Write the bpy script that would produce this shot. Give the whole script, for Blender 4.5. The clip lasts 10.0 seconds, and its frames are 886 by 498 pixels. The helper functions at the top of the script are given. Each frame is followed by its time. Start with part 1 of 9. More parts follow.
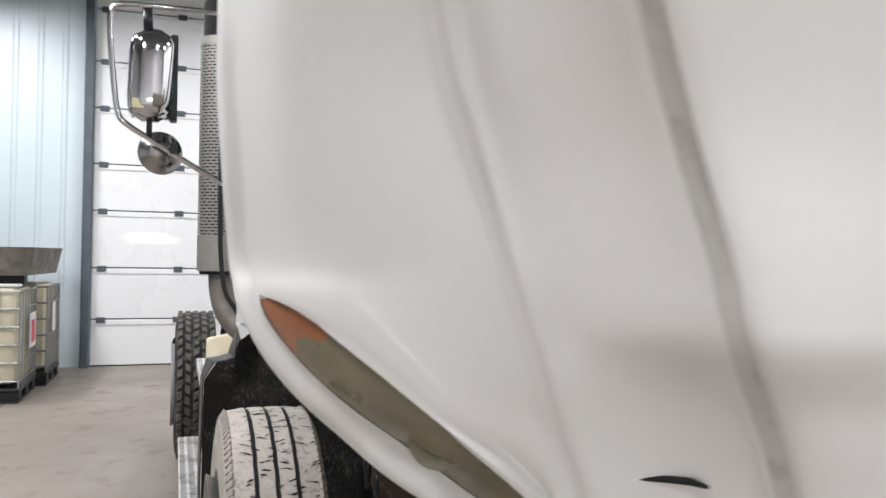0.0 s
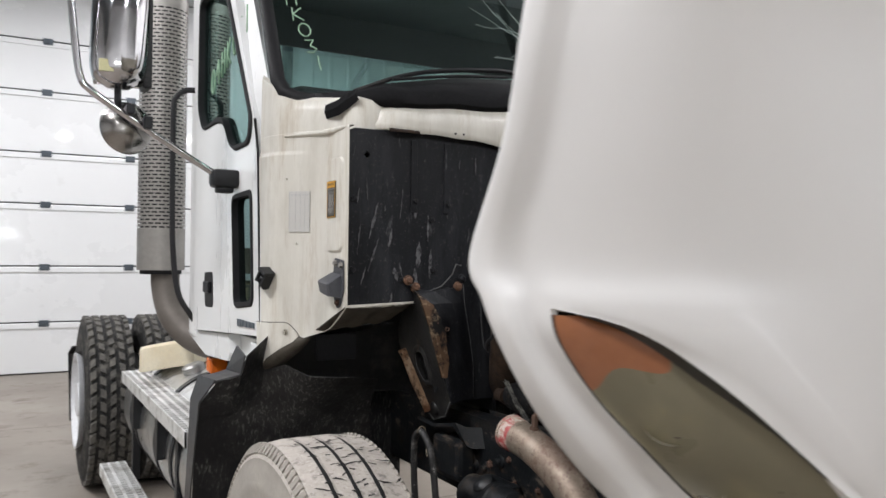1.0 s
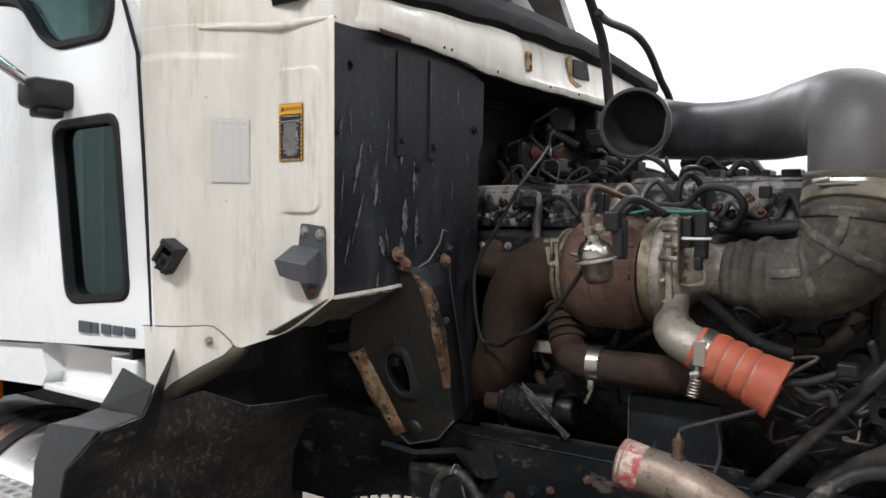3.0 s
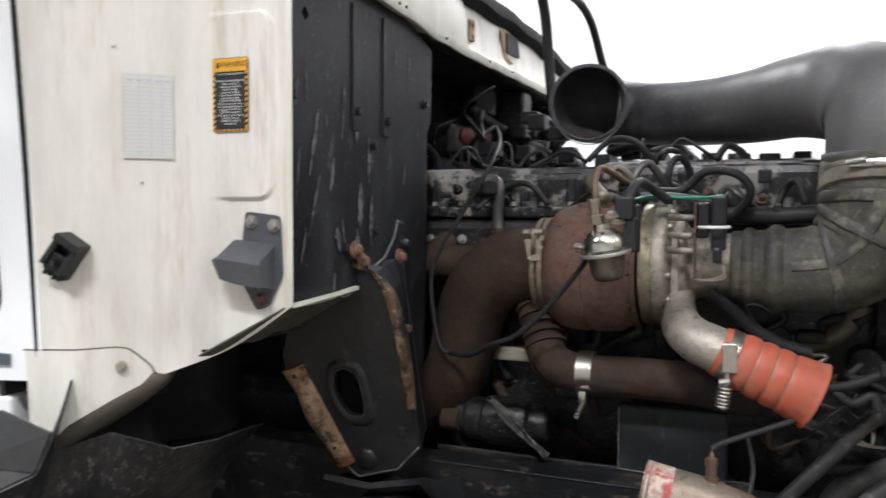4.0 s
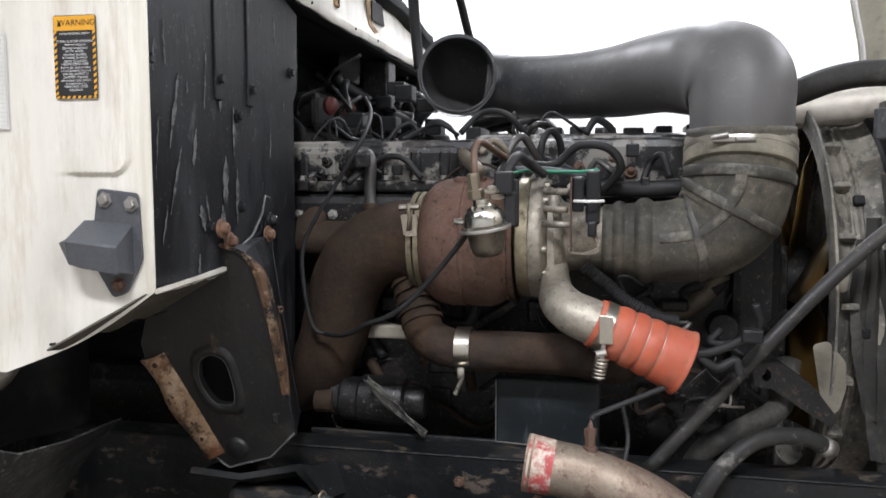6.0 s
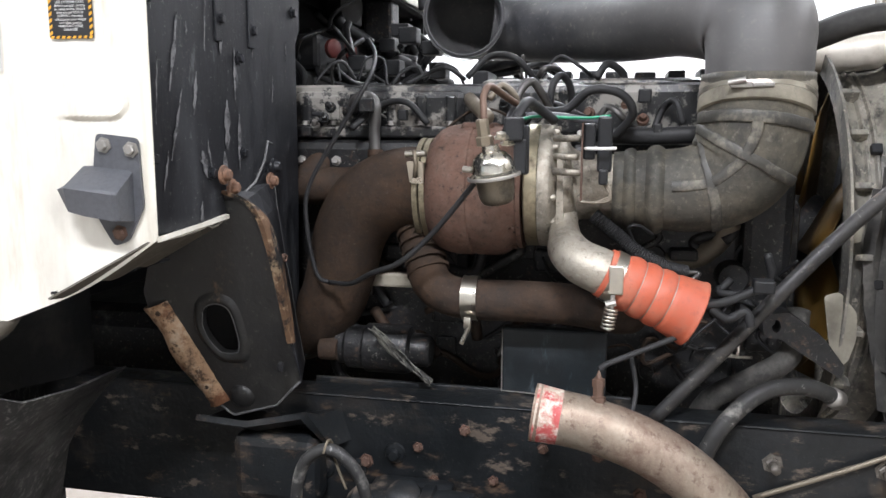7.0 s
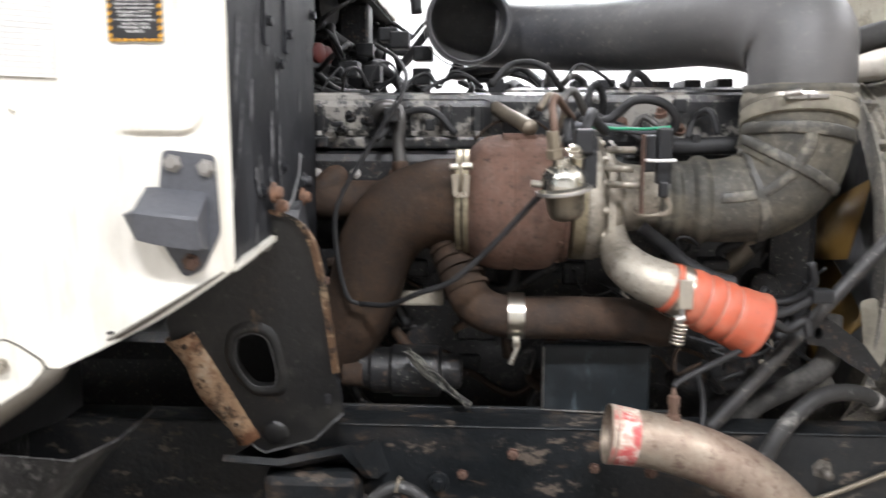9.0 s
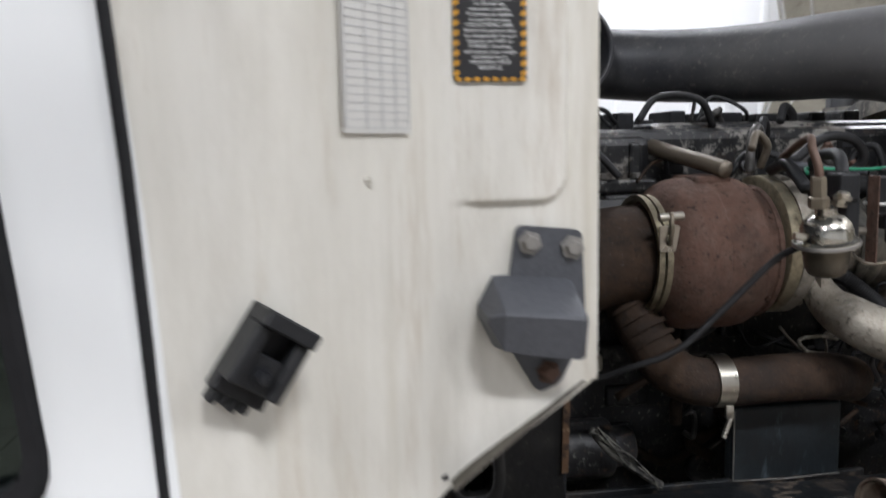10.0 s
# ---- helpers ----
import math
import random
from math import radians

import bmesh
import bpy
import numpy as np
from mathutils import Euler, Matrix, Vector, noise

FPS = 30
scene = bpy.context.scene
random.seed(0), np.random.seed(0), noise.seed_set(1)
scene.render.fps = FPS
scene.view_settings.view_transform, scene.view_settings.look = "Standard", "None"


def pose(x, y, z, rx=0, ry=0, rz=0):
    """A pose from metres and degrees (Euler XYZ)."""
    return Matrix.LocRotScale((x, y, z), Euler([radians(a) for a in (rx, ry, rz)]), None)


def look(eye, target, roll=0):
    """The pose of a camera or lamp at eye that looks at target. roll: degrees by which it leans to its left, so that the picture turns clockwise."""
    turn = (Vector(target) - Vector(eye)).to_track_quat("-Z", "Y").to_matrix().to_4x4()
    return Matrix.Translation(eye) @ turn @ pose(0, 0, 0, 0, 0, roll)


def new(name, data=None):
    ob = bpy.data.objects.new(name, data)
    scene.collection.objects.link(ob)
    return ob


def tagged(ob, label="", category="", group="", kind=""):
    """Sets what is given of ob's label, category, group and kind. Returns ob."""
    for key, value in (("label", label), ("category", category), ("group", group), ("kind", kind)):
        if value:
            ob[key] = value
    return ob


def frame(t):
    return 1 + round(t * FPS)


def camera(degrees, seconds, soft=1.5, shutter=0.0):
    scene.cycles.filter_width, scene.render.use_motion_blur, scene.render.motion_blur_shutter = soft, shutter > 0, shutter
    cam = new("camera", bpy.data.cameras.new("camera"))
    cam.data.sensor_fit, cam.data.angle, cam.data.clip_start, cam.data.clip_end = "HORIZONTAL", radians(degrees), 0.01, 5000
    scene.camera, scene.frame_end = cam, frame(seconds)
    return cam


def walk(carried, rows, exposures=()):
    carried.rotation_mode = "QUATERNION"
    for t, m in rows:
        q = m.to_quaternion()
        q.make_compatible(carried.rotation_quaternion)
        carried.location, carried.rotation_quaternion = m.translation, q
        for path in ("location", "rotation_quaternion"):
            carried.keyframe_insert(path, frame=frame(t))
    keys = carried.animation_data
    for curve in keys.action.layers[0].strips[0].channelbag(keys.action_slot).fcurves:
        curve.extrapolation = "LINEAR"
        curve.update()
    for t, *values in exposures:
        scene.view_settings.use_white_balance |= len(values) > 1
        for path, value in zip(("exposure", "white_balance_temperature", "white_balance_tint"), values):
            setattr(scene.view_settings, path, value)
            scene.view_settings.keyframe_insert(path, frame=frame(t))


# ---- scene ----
cam = camera(58.7, 10.0, shutter=0.4)
PATH = [
    (0, (0.014, -0.012, 1.554), (0.658, 1.881, 1.577), 0.9),
    (0.3, (-0.145, 0.183, 1.54), (0.589, 2.043, 1.549), 0.7),
    (0.5, (-0.239, 0.3, 1.554), (0.561, 2.133, 1.571), 0.9),
    (1, (-0.46, 0.622, 1.551), (0.525, 2.363, 1.566), 0.7),
    (1.5, (-0.6, 0.906, 1.543), (0.557, 2.538, 1.548), 0.5),
    (1.7, (-0.637, 1.048, 1.541), (0.585, 2.631, 1.53), 0.1),
    (2, (-0.651, 1.256, 1.545), (0.656, 2.77, 1.536), 0.7),
    (2.5, (-0.691, 1.528, 1.552), (0.783, 2.879, 1.511), 0.6),
    (2.7, (-0.71, 1.649, 1.557), (0.843, 2.908, 1.495), 0.5),
    (4, (-0.579, 2.219, 1.536), (1.265, 2.989, 1.444), 0.2),
    (4.5, (-0.567, 2.265, 1.537), (1.367, 2.766, 1.437), 0.1),
    (4.7, (-0.568, 2.221, 1.549), (1.367, 2.711, 1.438), -0.1),
    (5, (-0.565, 2.252, 1.551), (1.384, 2.684, 1.443), 0.1),
    (5.2, (-0.566, 2.266, 1.554), (1.388, 2.677, 1.445), 0.0),
    (6.3, (-0.533, 2.283, 1.542), (1.409, 2.7, 1.312), 0.1),
    (6.5, (-0.528, 2.291, 1.542), (1.409, 2.705, 1.263), 0.2),
    (7, (-0.519, 2.296, 1.545), (1.416, 2.705, 1.243), 0.2),
    (7.5, (-0.514, 2.321, 1.549), (1.449, 2.542, 1.24), 0.3),
    (8, (-0.514, 2.329, 1.543), (1.459, 2.458, 1.239), 0.2),
    (8.5, (-0.493, 2.385, 1.541), (1.48, 2.518, 1.237), 0.3),
    (9, (-0.482, 2.611, 1.560), (1.494, 2.722, 1.265), 0.1),
    (9.5, (-0.376, 2.912, 1.587), (1.604, 2.892, 1.303), -0.6),
    (9.7, (-0.306, 3.032, 1.577), (1.674, 2.928, 1.296), -0.9),
    (10, (-0.222, 3.196, 1.607), (1.740, 2.899, 1.360), -1.1),
]
EXPOSURES = [(0, -0.06, 6500, 10), (0.5, -0.3, 6500, 10), (1, -0.15, 6500, 10), (2, 0.02, 6500, 10), (2.5, -0.05, 6500, 10), (4, 0.18, 6380, 10), (4.5, -0.02, 6367, 10), (5.2, 0.34, 6348, 10), (6.3, 0.45, 6319, 10), (7, 0.91, 6300, 10), (8, 1.36, 6450, 10), (8.5, 1.40, 6450, 10), (9, 1.02, 6450, 10), (9.5, 0.32, 6310, 10), (9.75, 0.14, 6290, 10), (10, -0.12, 6260, 10)]
walk(cam, [(t, look(eye, target, roll)) for t, eye, target, roll in PATH], EXPOSURES)

# ---- light: white workshop with LED tube fixtures under the roof ----
world = bpy.data.worlds.new("world")
world.use_nodes = True
world.node_tree.nodes["Background"].inputs[0].default_value = (0.75, 0.85, 1.0, 1)
world.node_tree.nodes["Background"].inputs[1].default_value = 0.15
scene.world = world
LAMPS = [(-2.6, -1.5, 170), (-2.6, 2.2, 200), (-2.6, 5.5, 190), (-2.4, 9.5, 155), (1.2, 9.5, 100), (4.4, -1.5, 130), (4.4, 2.0, 150), (4.4, 5.5, 150), (1.2, -2.8, 130)]


def area_lamp(name, at, target, size_x, size_y, power, colour=(0.972, 0.965, 1.0)):
    data = bpy.data.lights.new(name, "AREA")
    data.shape, data.size, data.size_y, data.energy, data.color = "RECTANGLE", size_x, size_y, power, colour
    ob = new(name, data)
    ob.matrix_world = look(at, target)
    return ob


# ---- materials ----
def surface(name, c1, c2, rough=0.5, metal=0.0, scale=3.0, fine=70.0, spread=0.5, grime=None, grime_at=0.62, grime_scale=6.0,
            grime_soft=0.12, bump=0.15, stretch=(1, 1, 1), rough_var=0.12, coat=0.0, grime_rough=0.85, grain=0.5, wear=(), spec=0.5):
    """Paint, metal, rubber or plastic: two colours in a coarse noise, a fine grain, grime in patches, fine relief."""
    m = bpy.data.materials.new(name)
    m.use_nodes = True
    n, l = m.node_tree.nodes, m.node_tree.links
    b = n["Principled BSDF"]
    tc, mp = n.new("ShaderNodeTexCoord"), n.new("ShaderNodeMapping")
    mp.inputs["Scale"].default_value = stretch
    l.new(tc.outputs["Object"], mp.inputs[0])

    def noise_tex(sc, detail=6.0, rgh=0.6):
        t = n.new("ShaderNodeTexNoise")
        t.inputs["Scale"].default_value, t.inputs["Detail"].default_value, t.inputs["Roughness"].default_value = sc, detail, rgh
        l.new(mp.outputs[0], t.inputs["Vector"])
        return t

    def ramp(src, lo, hi):
        r = n.new("ShaderNodeMapRange")
        r.inputs[1].default_value, r.inputs[2].default_value = lo, hi
        l.new(src, r.inputs[0])
        return r

    def mix(fac, a, c):
        x = n.new("ShaderNodeMix")
        x.data_type = "RGBA"
        l.new(fac, x.inputs["Factor"])
        for sock, v in ((x.inputs["A"], a), (x.inputs["B"], c)):
            if isinstance(v, tuple):
                sock.default_value = (*v, 1)
            else:
                l.new(v, sock)
        return x

    coarse, grain_tex = noise_tex(scale), noise_tex(fine, 4.0)
    base = mix(ramp(coarse.outputs[0], 0.5 - spread / 2, 0.5 + spread / 2).outputs[0], c1, c2)
    speckle = ramp(grain_tex.outputs[0], 0.42, 0.72)
    speckle.inputs[4].default_value = grain
    dark = mix(speckle.outputs[0], base.outputs["Result"], tuple(0.72 * v for v in c1))
    out = dark
    rgh = ramp(coarse.outputs[0], 0.2, 0.8)
    rgh.inputs[3].default_value, rgh.inputs[4].default_value = max(0.02, rough - rough_var), min(1, rough + rough_var)
    rough_out = rgh.outputs[0]
    if grime:
        g = ramp(noise_tex(grime_scale, 8.0, 0.7).outputs[0], grime_at - grime_soft, grime_at + grime_soft)
        out = mix(g.outputs[0], dark.outputs["Result"], grime)
        mr = n.new("ShaderNodeMix")
        l.new(g.outputs[0], mr.inputs[0])
        l.new(rough_out, mr.inputs[2])
        mr.inputs[3].default_value = grime_rough
        rough_out = mr.outputs[0]
    for colour, at, sc, soft, squash, amount in wear:
        wm = n.new("ShaderNodeMapping")
        wm.inputs["Scale"].default_value, wm.inputs["Location"].default_value = squash, (sc * 0.37, sc * 0.11, 3.1)
        l.new(tc.outputs["Object"], wm.inputs[0])
        t = noise_tex(sc, 9.0, 0.72)
        l.new(wm.outputs[0], t.inputs["Vector"])
        w = ramp(t.outputs[0], at - soft, at + soft)
        w.inputs[4].default_value = amount
        out = mix(w.outputs[0], out.outputs["Result"], colour)
    l.new(out.outputs["Result"], b.inputs["Base Color"])
    l.new(rough_out, b.inputs["Roughness"])
    b.inputs["Metallic"].default_value = metal
    b.inputs["Specular IOR Level"].default_value = spec
    b.inputs["Coat Weight"].default_value = coat
    if bump:
        bp = n.new("ShaderNodeBump")
        bp.inputs["Strength"].default_value, bp.inputs["Distance"].default_value = bump, 0.004
        l.new(grain_tex.outputs[0], bp.inputs["Height"])
        l.new(bp.outputs[0], b.inputs["Normal"])
    return m


def glow(name, colour, strength):
    m = bpy.data.materials.new(name)
    m.use_nodes = True
    b = m.node_tree.nodes["Principled BSDF"]
    b.inputs["Base Color"].default_value = (*colour, 1)
    b.inputs["Emission Color"].default_value, b.inputs["Emission Strength"].default_value = (*colour, 1), strength
    return m


def glass(name, tint, rough=0.02, see=0.55):
    """Tinted pane: part mirror-glossy, part see-through."""
    m = bpy.data.materials.new(name)
    m.use_nodes = True
    n, l = m.node_tree.nodes, m.node_tree.links
    out = n["Material Output"]
    n.remove(n["Principled BSDF"])
    tr, gl, mx, fr = n.new("ShaderNodeBsdfTransparent"), n.new("ShaderNodeBsdfGlossy"), n.new("ShaderNodeMixShader"), n.new("ShaderNodeLayerWeight")
    tr.inputs[0].default_value, gl.inputs[0].default_value, gl.inputs[1].default_value = (*tint, 1), (0.78, 1.0, 0.94, 1), rough
    pw, ml = n.new("ShaderNodeMath"), n.new("ShaderNodeMath")
    pw.operation, ml.operation = "POWER", "MULTIPLY_ADD"
    fr.inputs[0].default_value = 0.5
    pw.inputs[1].default_value, ml.inputs[1].default_value, ml.inputs[2].default_value = 4.0, 0.8, see
    l.new(fr.outputs["Facing"], pw.inputs[0])
    l.new(pw.outputs[0], ml.inputs[0])
    l.new(ml.outputs[0], mx.inputs[0])
    l.new(tr.outputs[0], mx.inputs[1])
    l.new(gl.outputs[0], mx.inputs[2])
    l.new(mx.outputs[0], out.inputs[0])
    return m


WHITE_PAINT = surface("white_paint", (0.80, 0.81, 0.80), (0.77, 0.78, 0.77), 0.30, scale=1.5, fine=25, spread=0.7, grime=(0.50, 0.46, 0.36), grime_at=0.80, grime_scale=4.0, grime_soft=0.10, bump=0.0, stretch=(2, 2, 0.5), coat=0.3, grain=0.03)
COWL_PAINT = surface("cowl_paint", (0.77, 0.75, 0.69), (0.68, 0.655, 0.58), 0.4, scale=3.0, fine=25, spread=0.6, grime=(0.48, 0.43, 0.32), grime_at=0.70, grime_scale=5.0, grime_soft=0.16, bump=0.0, stretch=(3, 3, 0.22), coat=0.1, grain=0.04, wear=(((0.45, 0.43, 0.37), 0.55, 3, 0.16, (2.0, 2.0, 0.10), 0.55), ((0.42, 0.39, 0.32), 0.60, 6, 0.14, (2.0, 2.0, 0.7), 0.45), ((0.33, 0.245, 0.14), 0.635, 5, 0.10, (3, 3, 0.4), 0.6), ((0.25, 0.21, 0.15), 0.72, 70, 0.02, (1, 1, 0.5), 0.7)))
HOOD_PAINT = surface("hood_paint", (0.745, 0.738, 0.722), (0.725, 0.718, 0.702), 0.34, scale=0.8, fine=18, spread=0.8, grime=(0.55, 0.53, 0.49), grime_at=0.86, grime_scale=14.0, grime_soft=0.03, bump=0.0, coat=0.4, grain=0.02)
BLACK_PAINT = surface("black_painted_steel", (0.009, 0.0095, 0.011), (0.019, 0.020, 0.023), 0.38, scale=6, fine=60, grime=(0.12, 0.12, 0.125), grime_at=0.68,
                      grime_scale=14.0, grime_soft=0.05, bump=0.12, stretch=(1.6, 1.6, 0.6), spec=0.3)
FIREWALL_PAINT = surface("scraped_black_firewall", (0.0062, 0.0067, 0.0084), (0.0125, 0.0135, 0.0165), 0.52, scale=4, fine=60, grime=(0.038, 0.040, 0.044), grime_at=0.62, grime_scale=5, grime_soft=0.14, bump=0.15, stretch=(1.6, 1.6, 0.35), wear=(((0.16, 0.165, 0.17), 0.64, 40, 0.04, (1, 1, 0.3), 0.3), ((0.15, 0.145, 0.135), 0.632, 138, 0.03, (1, 1, 1), 0.5)), spec=0.25)
BLACK_PLASTIC = surface("black_plastic", (0.011, 0.0115, 0.0125), (0.018, 0.0185, 0.020), 0.45, scale=7, fine=120, grime=(0.07, 0.066, 0.06), grime_at=0.7, bump=0.15, spec=0.3)
GREY_PLASTIC = surface("grey_plastic", (0.055, 0.058, 0.066), (0.075, 0.078, 0.088), 0.5, scale=7, fine=140, bump=0.2)
LINER = surface("splash_liner", (0.012, 0.012, 0.0125), (0.024, 0.024, 0.0245), 0.40, scale=3, fine=45, grime=(0.055, 0.053, 0.05), grime_at=0.58, grime_scale=5.0, grime_soft=0.14, bump=0.4, wear=(((0.20, 0.195, 0.18), 0.575, 85, 0.05, (1.2, 1, 0.4), 0.5), ((0.012, 0.012, 0.0125), 0.48, 2.6, 0.06, (1, 1, 1), 0.95)), spec=0.3)
RUBBER = surface("dusty_rubber", (0.028, 0.028, 0.027), (0.055, 0.053, 0.050), 0.7, scale=6, fine=80, grime=(0.16, 0.15, 0.135), grime_at=0.66, bump=0.2, spec=0.3)
SCUFFED_RUBBER = surface("scuffed_hose_rubber", (0.022, 0.022, 0.022), (0.040, 0.039, 0.037), 0.55, scale=8, fine=70, grime=(0.20, 0.19, 0.175), grime_at=0.62, grime_scale=14, grime_soft=0.06, bump=0.25, wear=(((0.42, 0.41, 0.39), 0.63, 40, 0.04, (1, 1, 1), 0.7), ((0.015, 0.015, 0.016), 0.55, 9, 0.08, (1, 1, 1), 0.6)), spec=0.4)
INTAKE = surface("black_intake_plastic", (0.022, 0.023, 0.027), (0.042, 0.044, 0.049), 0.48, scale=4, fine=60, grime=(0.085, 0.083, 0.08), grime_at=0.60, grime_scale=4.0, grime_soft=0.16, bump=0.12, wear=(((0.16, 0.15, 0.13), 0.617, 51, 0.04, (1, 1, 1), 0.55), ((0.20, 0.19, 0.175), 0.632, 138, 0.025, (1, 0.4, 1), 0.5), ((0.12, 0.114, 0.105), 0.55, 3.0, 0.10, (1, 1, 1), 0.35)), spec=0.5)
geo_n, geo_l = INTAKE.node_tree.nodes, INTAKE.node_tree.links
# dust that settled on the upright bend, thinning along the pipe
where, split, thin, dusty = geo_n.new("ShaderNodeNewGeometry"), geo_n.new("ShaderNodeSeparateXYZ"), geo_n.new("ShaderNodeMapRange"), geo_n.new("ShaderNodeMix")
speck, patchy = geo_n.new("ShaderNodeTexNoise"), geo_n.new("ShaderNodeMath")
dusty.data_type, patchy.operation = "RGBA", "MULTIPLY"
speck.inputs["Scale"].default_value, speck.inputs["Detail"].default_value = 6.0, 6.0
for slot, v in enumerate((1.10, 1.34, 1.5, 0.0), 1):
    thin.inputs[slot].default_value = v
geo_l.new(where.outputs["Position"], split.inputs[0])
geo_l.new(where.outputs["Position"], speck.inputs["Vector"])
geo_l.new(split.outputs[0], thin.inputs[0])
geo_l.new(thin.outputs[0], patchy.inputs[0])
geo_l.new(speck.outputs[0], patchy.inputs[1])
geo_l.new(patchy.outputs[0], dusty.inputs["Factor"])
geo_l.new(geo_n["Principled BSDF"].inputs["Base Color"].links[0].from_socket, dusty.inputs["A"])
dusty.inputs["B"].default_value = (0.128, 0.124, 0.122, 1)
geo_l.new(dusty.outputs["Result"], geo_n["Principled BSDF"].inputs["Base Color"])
ELBOW_RUBBER = surface("dusty_elbow_rubber", (0.040, 0.039, 0.035), (0.090, 0.085, 0.070), 0.58, scale=6, fine=90, grime=(0.175, 0.155, 0.115), grime_at=0.59, grime_scale=7, grime_soft=0.14, bump=0.3, wear=(((0.20, 0.185, 0.15), 0.602, 87, 0.05, (1, 1, 1), 0.5), ((0.028, 0.027, 0.026), 0.572, 30, 0.07, (1, 1, 1), 0.6)), spec=0.3)
ELBOW_RIB = surface("rubbed_elbow_rib", (0.036, 0.035, 0.032), (0.070, 0.066, 0.056), 0.5, scale=9, fine=90, grime=(0.20, 0.185, 0.15), grime_at=0.57, grime_scale=20, grime_soft=0.08, bump=0.25)
TYRE = surface("tyre_rubber", (0.020, 0.020, 0.0195), (0.036, 0.035, 0.034), 0.8, scale=6, fine=60, grime=(0.15, 0.14, 0.12), grime_at=0.62, grime_scale=12, bump=0.3, spec=0.2)
TYRE_BLOCK = surface("dusty_tread_block", (0.10, 0.095, 0.085), (0.15, 0.14, 0.12), 0.85, scale=14, fine=70, grime=(0.045, 0.043, 0.04), grime_at=0.55, grime_scale=16, bump=0.4)
TYRE_PALE = surface("worn_pale_tread", (0.47, 0.43, 0.385), (0.38, 0.345, 0.305), 0.85, scale=7, fine=60, grime=(0.07, 0.065, 0.06), grime_at=0.66, grime_scale=9, grime_soft=0.04, bump=0.4, wear=(((0.12, 0.11, 0.10), 0.582, 60, 0.05, (0.6, 1, 1), 0.6), ((0.55, 0.51, 0.46), 0.582, 92, 0.05, (1, 1, 1), 0.5)))
TYRE_GREY = surface("dusty_sidewall", (0.33, 0.305, 0.265), (0.25, 0.232, 0.205), 0.8, scale=6, fine=60, bump=0.2)
ALUMINIUM = surface("worn_aluminium", (0.62, 0.62, 0.61), (0.50, 0.50, 0.49), 0.34, 1.0, scale=6, fine=60, grime=(0.28, 0.26, 0.23), grime_at=0.65, bump=0.05)
TREAD_PLATE = surface("step_grating_aluminium", (0.74, 0.74, 0.72), (0.62, 0.62, 0.60), 0.45, 0.45, scale=6, fine=60, grime=(0.22, 0.20, 0.17), grime_at=0.62, bump=0.1)
CHROME = surface("chrome", (0.60, 0.59, 0.60), (0.52, 0.51, 0.52), 0.09, 1.0, scale=3, fine=30, bump=0.0, rough_var=0.04)
PALE_ALU = surface("pale_dusty_aluminium", (0.62, 0.585, 0.52), (0.52, 0.48, 0.41), 0.5, 0.25, scale=6, fine=60, grime=(0.36, 0.31, 0.24), grime_at=0.60, grime_scale=8, bump=0.1)
DULL_BOLT = surface("dull_grimy_bolt", (0.17, 0.155, 0.135), (0.10, 0.09, 0.08), 0.55, 0.4, scale=30, fine=120, grime=(0.05, 0.04, 0.03), grime_at=0.58, grime_scale=40, bump=0.3)
STAINLESS = surface("stainless_clamp", (0.62, 0.59, 0.52), (0.46, 0.43, 0.36), 0.32, 1.0, scale=15, fine=90, bump=0.05)
STACK_STEEL = surface("dull_stack_steel", (0.40, 0.385, 0.36), (0.30, 0.285, 0.265), 0.48, 0.85, scale=5, fine=50, bump=0.05)
RUST = surface("rusted_iron", (0.105, 0.062, 0.047), (0.150, 0.086, 0.064), 0.85, scale=11, fine=90, grime=(0.055, 0.038, 0.031), grime_at=0.57, grime_scale=9, grime_soft=0.14, bump=0.6, wear=(((0.17, 0.125, 0.10), 0.58, 40, 0.12, (1, 1, 1), 0.5), ((0.03, 0.024, 0.02), 0.602, 103, 0.05, (1, 1, 1), 0.8)), spec=0.2)
RUST_DARK = surface("dark_rusted_pipe", (0.036, 0.0235, 0.0155), (0.054, 0.034, 0.0205), 0.75, scale=5, fine=90, grime=(0.024, 0.020, 0.018), grime_at=0.56, grime_scale=4, grime_soft=0.16, bump=0.45, wear=(((0.095, 0.052, 0.030), 0.56, 12, 0.16, (1, 1, 1), 0.6), ((0.016, 0.013, 0.012), 0.54, 9, 0.14, (1, 1, 1), 0.7), ((0.12, 0.10, 0.085), 0.63, 138, 0.04, (1, 1, 1), 0.45), ((0.018, 0.016, 0.015), 0.582, 69, 0.06, (1, 1, 1), 0.7)), spec=0.25)
TAN_STEEL = surface("tarnished_tan_steel", (0.24, 0.205, 0.15), (0.16, 0.13, 0.095), 0.45, 0.5, scale=14, fine=80, bump=0.15)
RUST_ORANGE = surface("orange_rust_scale", (0.30, 0.155, 0.07), (0.40, 0.25, 0.13), 0.9, scale=16, fine=90, grime=(0.07, 0.04, 0.025), grime_at=0.55, grime_scale=20, grime_soft=0.1, bump=0.6)
